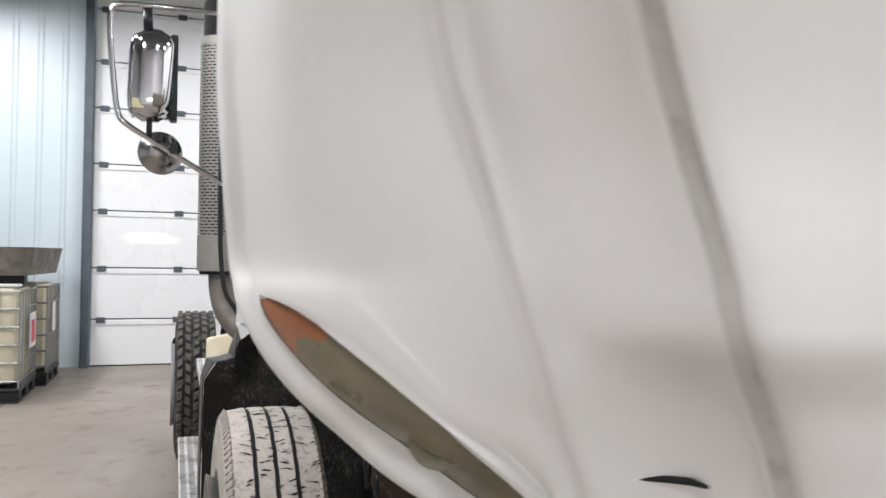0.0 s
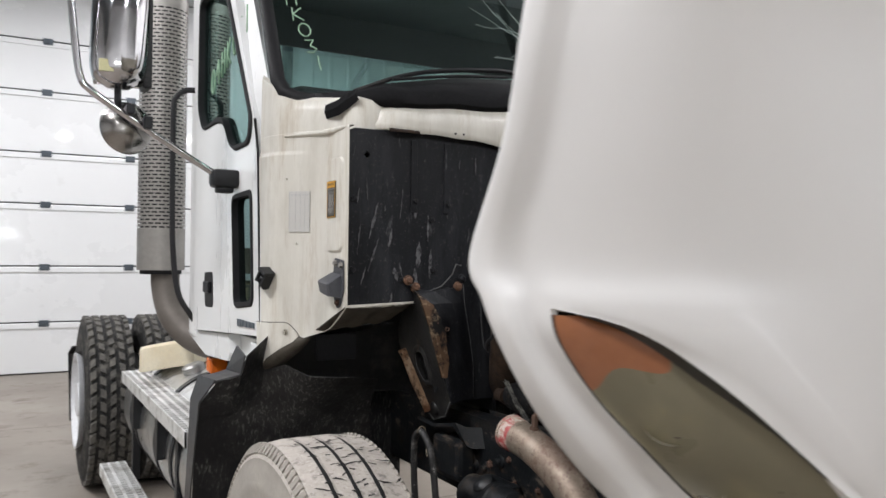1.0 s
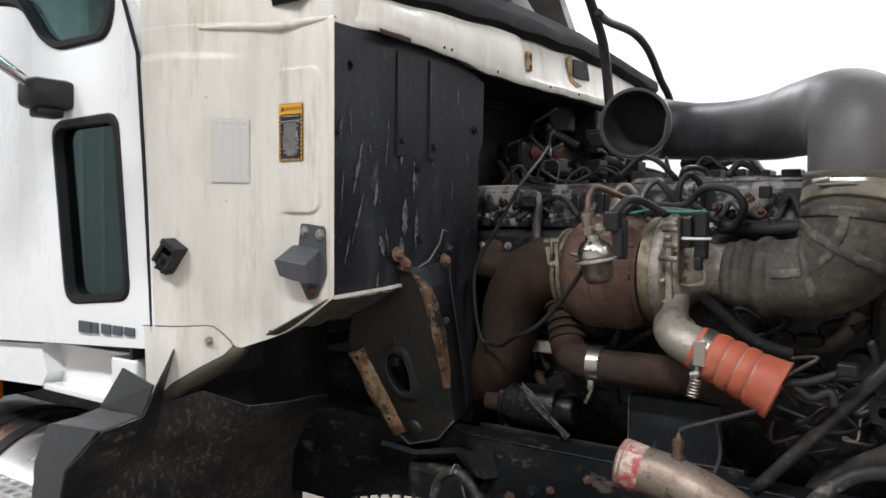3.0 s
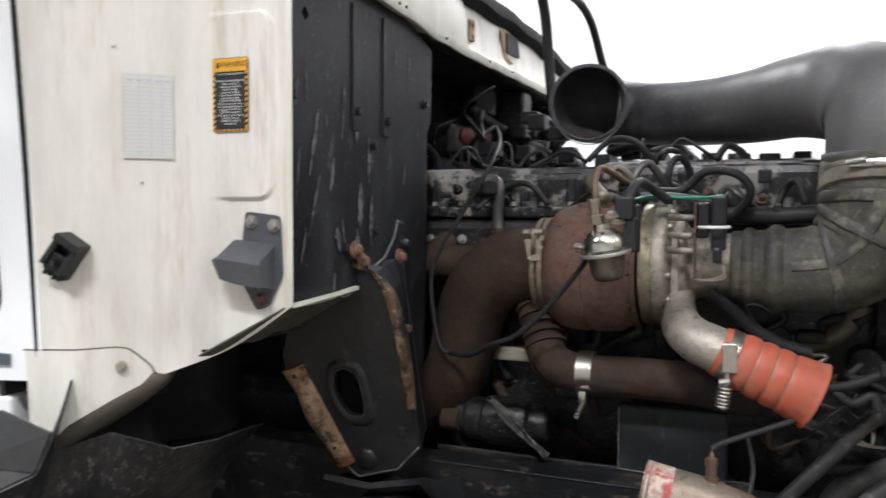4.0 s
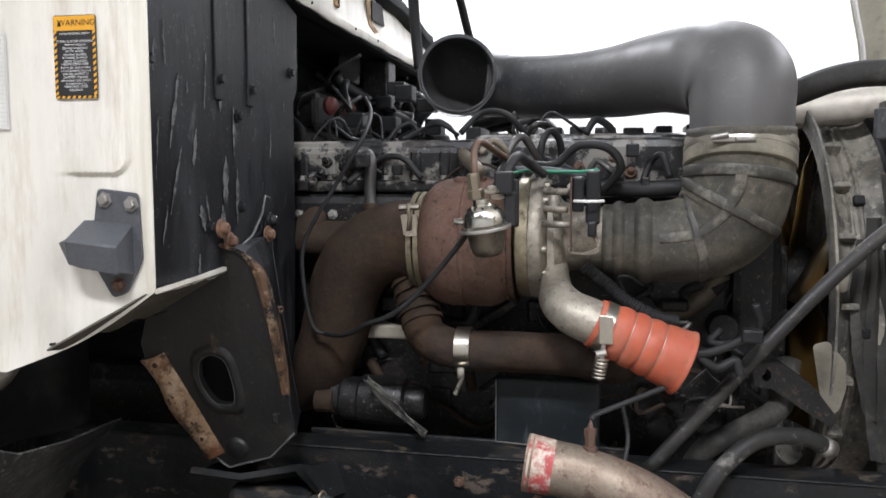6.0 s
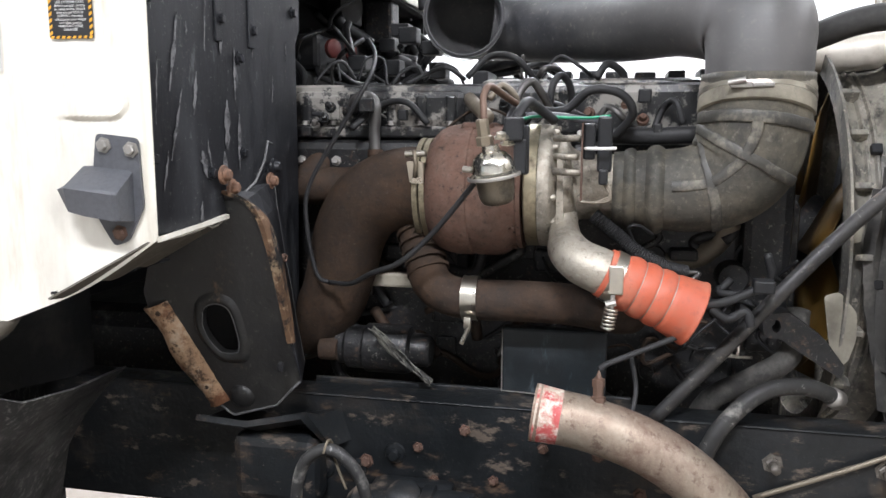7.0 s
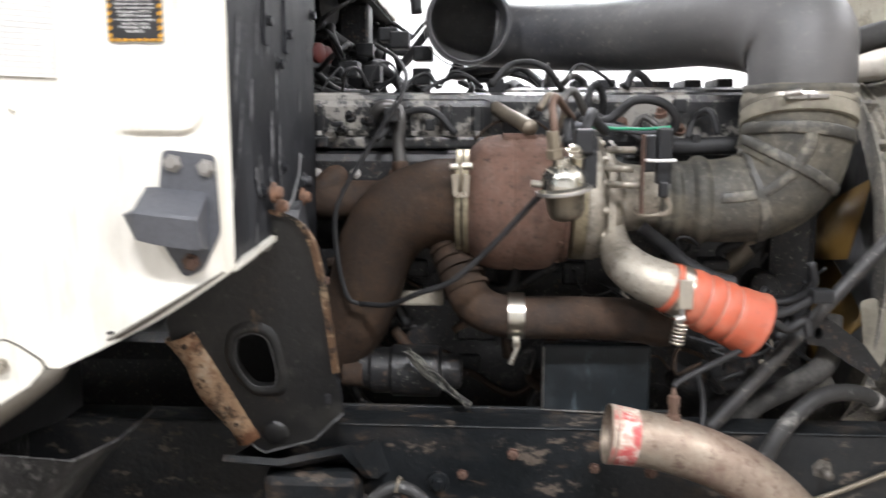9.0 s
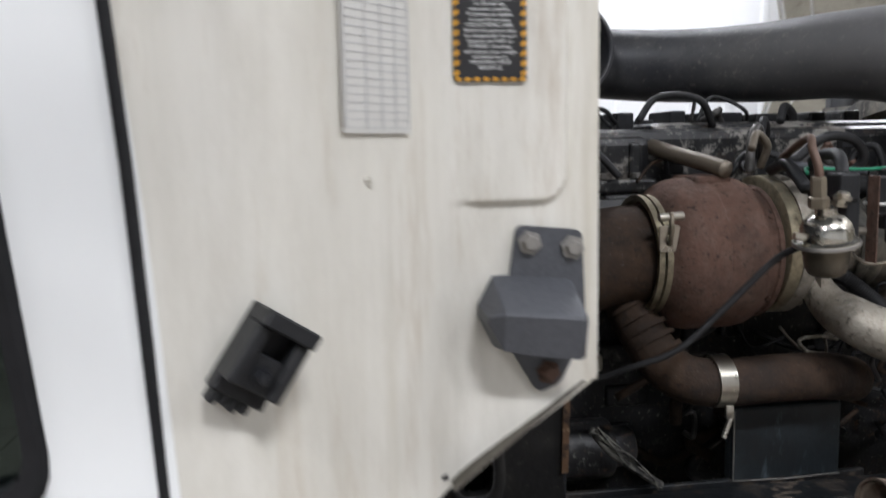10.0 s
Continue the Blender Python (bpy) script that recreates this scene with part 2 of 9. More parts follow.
RUST_FLAKE = surface("flaking_rust_flange", (0.30, 0.185, 0.11), (0.42, 0.29, 0.185), 0.8, scale=12, fine=70, grime=(0.12, 0.055, 0.028), grime_at=0.545, grime_scale=16, grime_soft=0.06, bump=0.6, wear=(((0.05, 0.032, 0.022), 0.565, 34, 0.035, (1, 1, 1), 0.9), ((0.48, 0.38, 0.28), 0.57, 22, 0.05, (1, 1, 1), 0.7), ((0.03, 0.024, 0.02), 0.60, 9, 0.04, (1, 1, 1), 0.95)), spec=0.2)
CAST_ALU = surface("cast_aluminium", (0.44, 0.40, 0.335), (0.32, 0.29, 0.24), 0.5, 0.6, scale=12, fine=110, grime=(0.12, 0.105, 0.085), grime_at=0.58, grime_scale=10, grime_soft=0.12, bump=0.45, wear=(((0.50, 0.475, 0.42), 0.602, 92, 0.04, (1, 1, 1), 0.6), ((0.06, 0.054, 0.046), 0.592, 60, 0.05, (1, 1, 1), 0.7)))
ENGINE_BLACK = surface("oily_engine_iron", (0.007, 0.0074, 0.008), (0.020, 0.020, 0.021), 0.42, scale=10, fine=70, grime=(0.11, 0.105, 0.098), grime_at=0.66, grime_scale=16, grime_soft=0.07, bump=0.45, wear=(((0.20, 0.19, 0.17), 0.617, 110, 0.03, (1, 1, 1), 0.7), ((0.10, 0.062, 0.042), 0.622, 51, 0.05, (1, 1, 1), 0.7)), spec=0.35)
VALVE_COVER = surface("worn_valve_cover", (0.26, 0.245, 0.22), (0.16, 0.15, 0.135), 0.5, scale=9, fine=80, grime=(0.013, 0.0135, 0.0145), grime_at=0.475, grime_scale=7, grime_soft=0.02, grime_rough=0.35, bump=0.3, wear=(((0.25, 0.24, 0.215), 0.62, 60, 0.05, (1, 1, 1), 0.5), ((0.012, 0.0125, 0.013), 0.57, 34, 0.02, (1, 1, 1), 0.9), ((0.09, 0.062, 0.045), 0.62, 22, 0.06, (1, 1, 1), 0.5)), spec=0.4)
FRAME_BLACK = surface("oily_frame_steel", (0.0062, 0.0076, 0.0088), (0.013, 0.015, 0.017), 0.46, scale=7, fine=60, grime=(0.060, 0.046, 0.034), grime_at=0.63, grime_scale=8, grime_soft=0.08, bump=0.4, wear=(((0.17, 0.135, 0.105), 0.605, 16, 0.03, (1, 0.6, 1.4), 0.55), ((0.12, 0.078, 0.050), 0.64, 14, 0.05, (1, 0.6, 1.3), 0.7), ((0.055, 0.044, 0.035), 0.62, 7, 0.08, (1, 0.5, 1.4), 0.4), ((0.12, 0.115, 0.105), 0.655, 126, 0.025, (1, 1, 1), 0.6)), spec=0.4)
ORANGE_HOSE = surface("orange_silicone", (0.45, 0.100, 0.050), (0.37, 0.080, 0.040), 0.55, scale=9, fine=80, grime=(0.40, 0.17, 0.11), grime_at=0.60, grime_scale=10, grime_soft=0.15, bump=0.15, wear=(((0.24, 0.065, 0.045), 0.602, 55, 0.05, (1, 1, 1), 0.6),))
SILVER_TUBE = surface("grimy_silver_tube", (0.44, 0.38, 0.30), (0.27, 0.215, 0.17), 0.36, 0.6, scale=6, fine=70, grime=(0.17, 0.105, 0.078), grime_at=0.55, grime_scale=7, grime_soft=0.14, bump=0.25, wear=(((0.46, 0.41, 0.33), 0.60, 92, 0.06, (1, 1, 1), 0.35), ((0.11, 0.06, 0.045), 0.592, 55, 0.05, (1, 1, 1), 0.7)))
RED_PAINT = surface("flaking_red_paint", (0.36, 0.040, 0.042), (0.44, 0.11, 0.10), 0.6, scale=20, fine=90, bump=0.2, grime=(0.42, 0.36, 0.29), grime_at=0.53, grime_scale=24, grime_soft=0.05, wear=(((0.60, 0.55, 0.48), 0.56, 40, 0.05, (1, 1, 1), 0.8),))
SHROUD = surface("grimy_fan_shroud", (0.125, 0.121, 0.110), (0.060, 0.058, 0.054), 0.55, scale=5, fine=60, grime=(0.31, 0.285, 0.235), grime_at=0.56, grime_scale=7, grime_soft=0.12, bump=0.3, stretch=(1, 1, 0.6), wear=(((0.03, 0.029, 0.028), 0.562, 28, 0.06, (1, 1, 0.5), 0.8), ((0.50, 0.46, 0.38), 0.602, 78, 0.04, (1, 1, 1), 0.6)))
RADIATOR = surface("grey_radiator_steel", (0.085, 0.088, 0.094), (0.050, 0.052, 0.057), 0.42, scale=4, fine=60, grime=(0.16, 0.158, 0.15), grime_at=0.60, grime_scale=5, grime_soft=0.14, bump=0.2, stretch=(1.5, 1.5, 0.4), wear=(((0.25, 0.25, 0.25), 0.63, 60, 0.05, (1, 1, 0.3), 0.45), ((0.026, 0.027, 0.030), 0.53, 9, 0.08, (1, 1, 0.35), 0.8), ((0.30, 0.30, 0.295), 0.64, 24, 0.03, (1, 1, 0.5), 0.6), ((0.15, 0.10, 0.07), 0.65, 30, 0.05, (1, 1, 1), 0.5)))
AMBER = surface("amber_lens", (0.75, 0.16, 0.012), (0.66, 0.13, 0.012), 0.2, scale=12, fine=60, bump=0.0, coat=0.4)
FOAM = surface("yellowed_foam", (0.80, 0.74, 0.58), (0.66, 0.57, 0.39), 0.95, scale=7, fine=110, bump=0.5)
# black rubber seals; also paints the shade in the tunnel, holes and slots
GASKET_AND_SHADE = surface("black_gasket_and_shade", (0.014, 0.014, 0.015), (0.022, 0.022, 0.023), 0.6, scale=8, fine=80, bump=0.1, spec=0.15)
WIRE_BLACK = surface("black_cable", (0.016, 0.016, 0.017), (0.028, 0.028, 0.029), 0.55, scale=20, fine=120, bump=0.1, spec=0.3)
WIRE_GREEN = surface("green_cable", (0.02, 0.28, 0.14), (0.02, 0.22, 0.12), 0.5, scale=20, fine=120, bump=0.0)
YELLOW = surface("yellow_paint", (0.23, 0.13, 0.024), (0.16, 0.09, 0.02), 0.55, scale=7, fine=60, grime=(0.14, 0.1, 0.04), grime_at=0.6, bump=0.1)
CONCRETE = surface("shop_concrete", (0.28, 0.246, 0.208), (0.215, 0.187, 0.157), 0.5, scale=0.9, fine=18, spread=0.5, grime=(0.16, 0.135, 0.11), grime_at=0.66, grime_scale=3.2, grime_soft=0.12, bump=0.1, grain=0.12)
DOOR_WHITE = surface("white_door_panel", (0.80, 0.81, 0.81), (0.77, 0.78, 0.78), 0.28, scale=0.8, fine=14, grime=(0.62, 0.62, 0.60), grime_at=0.76, grime_scale=2, bump=0.0, coat=0.5, grain=0.03)
SIDING = surface("pale_blue_siding", (0.58, 0.66, 0.69), (0.53, 0.61, 0.64), 0.35, scale=0.7, fine=10, bump=0.0, grain=0.03)
WALL_WHITE = surface("white_wall_liner", (0.82, 0.83, 0.83), (0.79, 0.80, 0.80), 0.45, scale=0.6, fine=12, bump=0.0, grain=0.02)
CEILING = surface("grey_roof_liner", (0.16, 0.17, 0.18), (0.11, 0.12, 0.13), 0.6, scale=0.6, fine=9, bump=0.05)
POST_GREY = surface("grey_track_steel", (0.10, 0.12, 0.14), (0.07, 0.085, 0.10), 0.45, 0.3, scale=5, fine=50, bump=0.05)
CAB_GLASS = glass("green_tinted_glass", (0.78, 0.89, 0.87), 0.02, 0.12)
SIDE_GLASS = glass("dark_tinted_side_glass", (0.42, 0.51, 0.50), 0.02, 0.10)
DARK_GLASS = glass("dark_lower_glass", (0.045, 0.052, 0.054), 0.02, 0.08)
DAYLIGHT = glow("daylight_beyond_pane", (0.95, 0.98, 1.0), 14.0)
LAMP_WHITE = glow("lit_tube", (0.95, 0.98, 1.0), 9.0)


# ---- mesh helpers ----
def thing(name, at, label, category, group="", kind=""):
    ob = new(name)
    ob.location, ob.empty_display_size = at, 0.1
    return tagged(ob, label, category, group, kind)


def part(name, bm, material, parent=None, label="", smooth=False, at=None):
    """One mesh object. Its mesh is in world metres, or round `at`."""
    me = bpy.data.meshes.new(name)
    bmesh.ops.recalc_face_normals(bm, faces=bm.faces)
    bm.to_mesh(me)
    bm.free()
    if smooth:
        me.shade_smooth()
        if smooth != True:
            me.set_sharp_from_angle(angle=radians(smooth))
    me.materials.append(material)
    return place(name, me, parent, at, label)


def place(name, me, parent=None, at=None, label="", turn=None):
    """A further object on a mesh that exists."""
    ob = new(name, me)
    m = Matrix.Translation(at) if at is not None else Matrix()
    if turn is not None:
        m = m @ turn.to_4x4()
    ob.matrix_basis = m
    if parent and parent.parent and parent.parent.parent:
        parent = parent.parent
    if parent:
        ob.parent = parent
        ob.matrix_parent_inverse = parent.matrix_basis.inverted()
    if label:
        ob["label"] = label
    return ob


def setting(name, bm, material, label, category, smooth=False):
    return tagged(part(name, bm, material, None, "", smooth), label, category, "", "structure")


def box(bm, lo, hi, bevel=0.0, m=None):
    lo, hi = Vector(lo), Vector(hi)
    r = bmesh.ops.create_cube(bm, size=1.0)
    vs = r["verts"]
    for v in vs:
        v.co = Vector([(a + b) / 2 + c * (b - a) for a, b, c in zip(lo, hi, v.co)])
    if bevel:
        es = list({e for v in vs for e in v.link_edges})
        vs = list({v for f in bmesh.ops.bevel(bm, geom=es, offset=bevel, segments=2, affect="EDGES", profile=0.5)["faces"] for v in f.verts} | {v for v in vs if v.is_valid})
    if m is not None:
        bmesh.ops.transform(bm, matrix=m, verts=vs)
    return bm


def boxes(*spans, bevel=0.0):
    bm = bmesh.new()
    for lo, hi in spans:
        box(bm, lo, hi, bevel)
    return bm


def smooth_path(pts, n=8):
    """Catmull-Rom through the points."""
    p = [Vector(q) for q in pts]
    if len(p) < 3:
        return p
    p = [2 * p[0] - p[1]] + p + [2 * p[-1] - p[-2]]
    out = []
    for a, b, c, d in zip(p, p[1:], p[2:], p[3:]):
        for k in range(n):
            t = k / n
            out.append(0.5 * (2 * b + (c - a) * t + (2 * a - 5 * b + 4 * c - d) * t * t + (3 * b - a - 3 * c + d) * t ** 3))
    return out + [p[-2]]


def tube(bm, pts, r, seg=14, caps=True):
    """A round bar or pipe along the points; r is one radius or one for each point."""
    p = [Vector(q) for q in pts]
    rs = [float(x) for x in r] if isinstance(r, (list, tuple)) else [r] * len(p)
    up, rings, last = None, [], None
    for i, q in enumerate(p):
        d = (p[min(i + 1, len(p) - 1)] - p[max(i - 1, 0)]).normalized()
        if up is None:
            up = d.orthogonal().normalized()
        else:
            up = (up - d * up.dot(d)).normalized()
        side = d.cross(up)
        rings.append([bm.verts.new(q + rs[i] * (math.cos(a) * up + math.sin(a) * side)) for a in (2 * math.pi * k / seg for k in range(seg))])
    for a, b in zip(rings, rings[1:]):
        for k in range(seg):
            bm.faces.new((a[k], a[(k + 1) % seg], b[(k + 1) % seg], b[k]))
    if caps:
        bm.faces.new(rings[0])
        bm.faces.new(rings[-1])
    return bm


def pipe(bm, pts, r, n=8, seg=16, caps=True):
    return tube(bm, smooth_path(pts, n), r, seg, caps)


def hollow(bm, pts, r, wall, n=8, seg=24):
    """A pipe with an open bore: outer skin, inner skin and end rings."""
    p = smooth_path(pts, n)
    rs = [float(x) for x in r] if isinstance(r, list) else [r] * len(p)
    outer, inner = [], []
    for rad, store in ((0.0, outer), (wall, inner)):
        up = None
        for i, q in enumerate(p):
            d = (p[min(i + 1, len(p) - 1)] - p[max(i - 1, 0)]).normalized()
            up = d.orthogonal().normalized() if up is None else (up - d * up.dot(d)).normalized()
            side = d.cross(up)
            store.append([bm.verts.new(q + (rs[i] - rad) * (math.cos(a) * up + math.sin(a) * side)) for a in (2 * math.pi * k / seg for k in range(seg))])
    for rings in (outer, inner):
        for a, b in zip(rings, rings[1:]):
            for k in range(seg):
                bm.faces.new((a[k], a[(k + 1) % seg], b[(k + 1) % seg], b[k]))
    for a, b in ((outer[0], inner[0]), (outer[-1], inner[-1])):
        for k in range(seg):
            bm.faces.new((a[k], a[(k + 1) % seg], b[(k + 1) % seg], b[k]))
    return bm


def lathe(bm, profile, at, axis, seg=36, close=False):
    """Turn (radius, height) pairs about an axis through `at`."""
    at, axis = Vector(at), Vector(axis).normalized()
    u = axis.orthogonal().normalized()
    w = axis.cross(u)
    rings = []
    for r, h in profile:
        if r < 1e-6:
            rings.append([bm.verts.new(at + axis * h)])
        else:
            rings.append([bm.verts.new(at + axis * h + r * (math.cos(a) * u + math.sin(a) * w)) for a in (2 * math.pi * k / seg for k in range(seg))])
    pairs = list(zip(rings, rings[1:])) + ([(rings[-1], rings[0])] if close else [])
    for a, b in pairs:
        for k in range(seg):
            j = (k + 1) % seg
            f = [a[k % len(a)], a[j % len(a)], b[j % len(b)], b[k % len(b)]]
            f = list(dict.fromkeys(f))
            if len(f) > 2:
                bm.faces.new(f)
    return bm


def ring_band(bm, at, axis, r, width, thick, seg=40):
    return lathe(bm, [(r, -width / 2), (r + thick, -width / 2), (r + thick, width / 2), (r, width / 2)], at, axis, seg, True)


def plate(bm, outer, holes, to3d, thick):
    """A flat sheet with cut-outs: outlines in (u, v); to3d(u, v, w) sets it in the world, w from 0 to thick."""
    tops = []
    for w in (0.0, thick):
        loops, edges = [], []
        for outline in [outer, *holes]:
            vs = [bm.verts.new(to3d(u, v, w)) for u, v in outline]
            edges += [bm.edges.new((a, b)) for a, b in zip(vs, vs[1:] + vs[:1])]
            loops.append(vs)
        bmesh.ops.triangle_fill(bm, use_beauty=True, edges=edges)
        tops.append(loops)
    for a, b in zip(*tops):
        for k in range(len(a)):
            j = (k + 1) % len(a)
            bm.faces.new((a[k], a[j], b[j], b[k]))
    return bm


def loft(bm, rows, close=False):
    grid = [[bm.verts.new(q) for q in row] for row in rows]
    for a, b in zip(grid, grid[1:]):
        for k in range(len(a) - (0 if close else 1)):
            j = (k + 1) % len(a)
            bm.faces.new((a[k], a[j], b[j], b[k]))
    return bm


def thicken(bm, d):
    bmesh.ops.recalc_face_normals(bm, faces=bm.faces)
    bmesh.ops.solidify(bm, geom=bm.faces[:], thickness=d)
    return bm


def rounded(points, r=0.03, n=5):
    """Round the corners of an outline."""
    out, k = [], len(points)
    for i in range(k):
        p, a, b = Vector(points[i]), Vector(points[i - 1]), Vector(points[(i + 1) % k])
        ra = min(r, 0.45 * (a - p).length, 0.45 * (b - p).length)
        s, e = p + (a - p).normalized() * ra, p + (b - p).normalized() * ra
        for j in range(n + 1):
            t = j / n
            out.append(tuple((1 - t) ** 2 * s + 2 * t * (1 - t) * p + t * t * e))
    return out


def hex_head(size=0.011, height=0.008):
    bm = bmesh.new()
    lathe(bm, [(0, 0), (size * 1.5, 0), (size * 1.5, 0.0025), (size, 0.0025), (size, height), (size * 0.8, height + 0.0015), (0, height + 0.0015)], (0, 0, 0), (0, 0, 1), 6)
    me = bpy.data.meshes.new("bolt")
    bmesh.ops.recalc_face_normals(bm, faces=bm.faces)
    bm.to_mesh(me)
    bm.free()
    return me


BOLT = {}


def bolt(parent, at, axis, material=None, size=0.011):
    material = material or BLACK_PAINT
    key = (material.name, size)
    if key not in BOLT:
        BOLT[key] = hex_head(size)
        BOLT[key].materials.append(material)
    return place("bolt", BOLT[key], parent, at, "", Vector(axis).to_track_quat("Z", "Y").to_matrix())


def side(x):
    """Sheets that face sideways: (y, z) at this x, w inwards."""
    return lambda u, v, w: (x + w, u, v)


def front(y):
    """Sheets that face forwards: (x, z) at this y, w backwards."""
    return lambda u, v, w: (u, y + w, v)

# ---- the building ----
X0, X1, Y0, Y1, ZC = -8.8, 5.6, -5.0, 11.7, 5.2
floor_bm = boxes(((X0 - 0.2, Y0 - 0.2, -0.2), (X1 + 0.2, Y1 + 0.2, -0.012)))
floor = setting("floor", floor_bm, CONCRETE, "dusty stained concrete shop floor with saw-cut joints", "floor")
for i in range(6):
    for j in range(5):
        xa, ya = X0 + i * 2.4, Y0 + j * 3.34
        bm = boxes(((xa + 0.004, ya + 0.004, -0.012), (xa + 2.396, ya + 3.336, 0.0)), bevel=0.003)
        part("slab", bm, CONCRETE, floor)
ceiling_bm = boxes(((X0 - 0.2, Y0 - 0.2, ZC), (X1 + 0.2, Y1 + 0.2, ZC + 0.15)))
for k in range(24):
    box(ceiling_bm, (X0, Y0 + 0.35 + k * 0.7, ZC - 0.04), (X1, Y0 + 0.42 + k * 0.7, ZC + 0.01))
setting("ceiling", ceiling_bm, CEILING, "dark grey ribbed metal roof liner", "ceiling")


def ribbed_wall(name, a, b, material, label):
    """A sheet-metal wall from a to b (x, y) with upright ribs on its inner face, 0.3 m apart."""
    a, b = Vector((*a, 0)), Vector((*b, 0))
    d = (b - a).normalized()
    inn = Vector((-d.y, d.x, 0))
    bm = bmesh.new()
    n = int((b - a).length / 0.3)
    prof = []
    for k in range(n):
        s = k * 0.3
        prof += [(s, 0), (s + 0.22, 0), (s + 0.24, 0.018), (s + 0.28, 0.018)]
    prof += [((b - a).length, 0), ((b - a).length, -0.15), (0, -0.15)]
    rows = [[a + d * s + inn * w + Vector((0, 0, z)) for s, w in prof] for z in (-0.05, ZC + 0.05)]
    loft(bm, rows, True)
    return setting(name, bm, material, label, "wall")


ribbed_wall("wall_south", (X0, Y0), (X1, Y0), WALL_WHITE, "white ribbed sheet-metal wall")
ribbed_wall("wall_east", (X1, Y0), (X1, Y1), WALL_WHITE, "bright white ribbed sheet-metal wall")
ribbed_wall("wall_north", (-1.17, Y1), (X0, Y1), SIDING, "pale blue ribbed sheet-metal wall beside the overhead door")
ribbed_wall("wall_north_2", (X1, Y1), (3.2, Y1), SIDING, "pale blue ribbed sheet-metal wall")
ribbed_wall("wall_west", (X0, Y1), (X0, Y0), WALL_WHITE, "white ribbed sheet-metal wall")

# daylight window in the wall behind the start of the walk
window_1 = tagged(new("window_1"), "narrow bright window strip in the white wall", "window", "", "structure")
window_1.location = (-0.53, Y0, 1.9)
for lo, hi in (((-1.60, Y0 - 0.02, 1.86), (0.53, Y0 + 0.05, 1.92)), ((-1.60, Y0 - 0.02, 2.24), (0.53, Y0 + 0.05, 2.30)), ((-1.60, Y0 - 0.02, 1.92), (-1.52, Y0 + 0.05, 2.24)), ((0.45, Y0 - 0.02, 1.92), (0.53, Y0 + 0.05, 2.24))):
    part("window_frame", boxes((lo, hi), bevel=0.004), DOOR_WHITE, window_1)
part("pane", boxes(((-1.52, Y0 + 0.022, 1.92), (0.45, Y0 + 0.03, 2.24))), DAYLIGHT, window_1, "bright daylit pane")

# overhead door of white insulated sections
door_1 = tagged(new("door_1"), "closed white sectional overhead door with grey hinges", "overhead door", "", "structure")
door_1.location = (1.0, Y1, 0)
levels = [0.0, 0.64, 1.345, 2.13, 2.77, 3.54, 4.18, 4.9, 5.25]
for a, b in zip(levels, levels[1:]):
    bm = boxes(((-1.06, Y1 + 0.01, a + 0.012), (3.1, Y1 + 0.07, b - 0.004)), bevel=0.008)
    box(bm, (-1.05, Y1 - 0.004, b - 0.075), (3.09, Y1 + 0.012, b - 0.012), 0.004)
    part("panel", bm, DOOR_WHITE, door_1)
bm = boxes(((-1.06, Y1 + 0.05, 0.0), (3.1, Y1 + 0.08, 5.25)))
part("seal", bm, GASKET_AND_SHADE, door_1, "dark rubber seal")
for z in levels[1:-1]:
    for x in (-0.93, 0.06, 1.05, 2.0, 2.95):
        bm = boxes(((x - 0.06, Y1 - 0.015, z - 0.05), (x + 0.06, Y1 - 0.004, z + 0.03)), bevel=0.004)
        box(bm, (x - 0.02, Y1 - 0.03, z - 0.03), (x + 0.02, Y1 - 0.012, z + 0.0))
        part("hinge", bm, POST_GREY, door_1, "grey steel hinge")
for name, x in (("trim_west", -1.13), ("trim_east", 3.15)):
    bm = boxes(((x - 0.05, Y1 - 0.10, 0), (x + 0.04, Y1 + 0.05, ZC)), ((x - 0.025, Y1 - 0.14, 0), (x + 0.06, Y1 - 0.10, ZC)), bevel=0.004)
    setting(name, bm, POST_GREY, "dark grey steel door track and jamb", "door track")


# LED tube fixtures under the roof
def tube_fixture(at):
    lamp = thing("ceiling_light", (at[0], at[1], at[2]), "white LED twin-tube fixture, switched on, under the roof", "ceiling light", "roof lights")
    x, y, z = at
    part("housing", boxes(((x - 0.13, y - 0.62, z - 0.03), (x + 0.13, y + 0.62, z + 0.04)), bevel=0.01), DOOR_WHITE, lamp)
    for dx in (-0.06, 0.06):
        bm = bmesh.new()
        tube(bm, [(x + dx, y - 0.6, z - 0.055), (x + dx, y + 0.6, z - 0.055)], 0.016, 10)
        part("led_tube", bm, LAMP_WHITE, lamp)
    return lamp


for lx, ly, power in LAMPS:
    tube_fixture((lx, ly, 5.12))
    area_lamp("tube_light", (lx, ly, 4.88), (lx, ly, 0), 0.3, 1.2, power)

# ---- the truck ----
truck = thing("truck", (1.42, 4.0, 0), "white conventional dump-truck tractor, hood tilted forward, cracked windshield, stripped engine bay", "truck")
CX = 1.42

# cab: sheet-metal shell
CABIN = surface("dark_cabin_trim", (0.030, 0.032, 0.034), (0.045, 0.047, 0.05), 0.7, scale=6, fine=60, bump=0.1)
bm = bmesh.new()
plate(bm, [(0.40, 1.16), (2.44, 1.16), (2.44, 2.85), (0.40, 2.85)], [rounded([(0.56, 2.02), (2.28, 2.02), (2.28, 2.60), (0.56, 2.60)], 0.06)], front(4.42), 0.07)
cab = part("cab_rear_wall", bm, WHITE_PAINT, truck)
bm = bmesh.new()
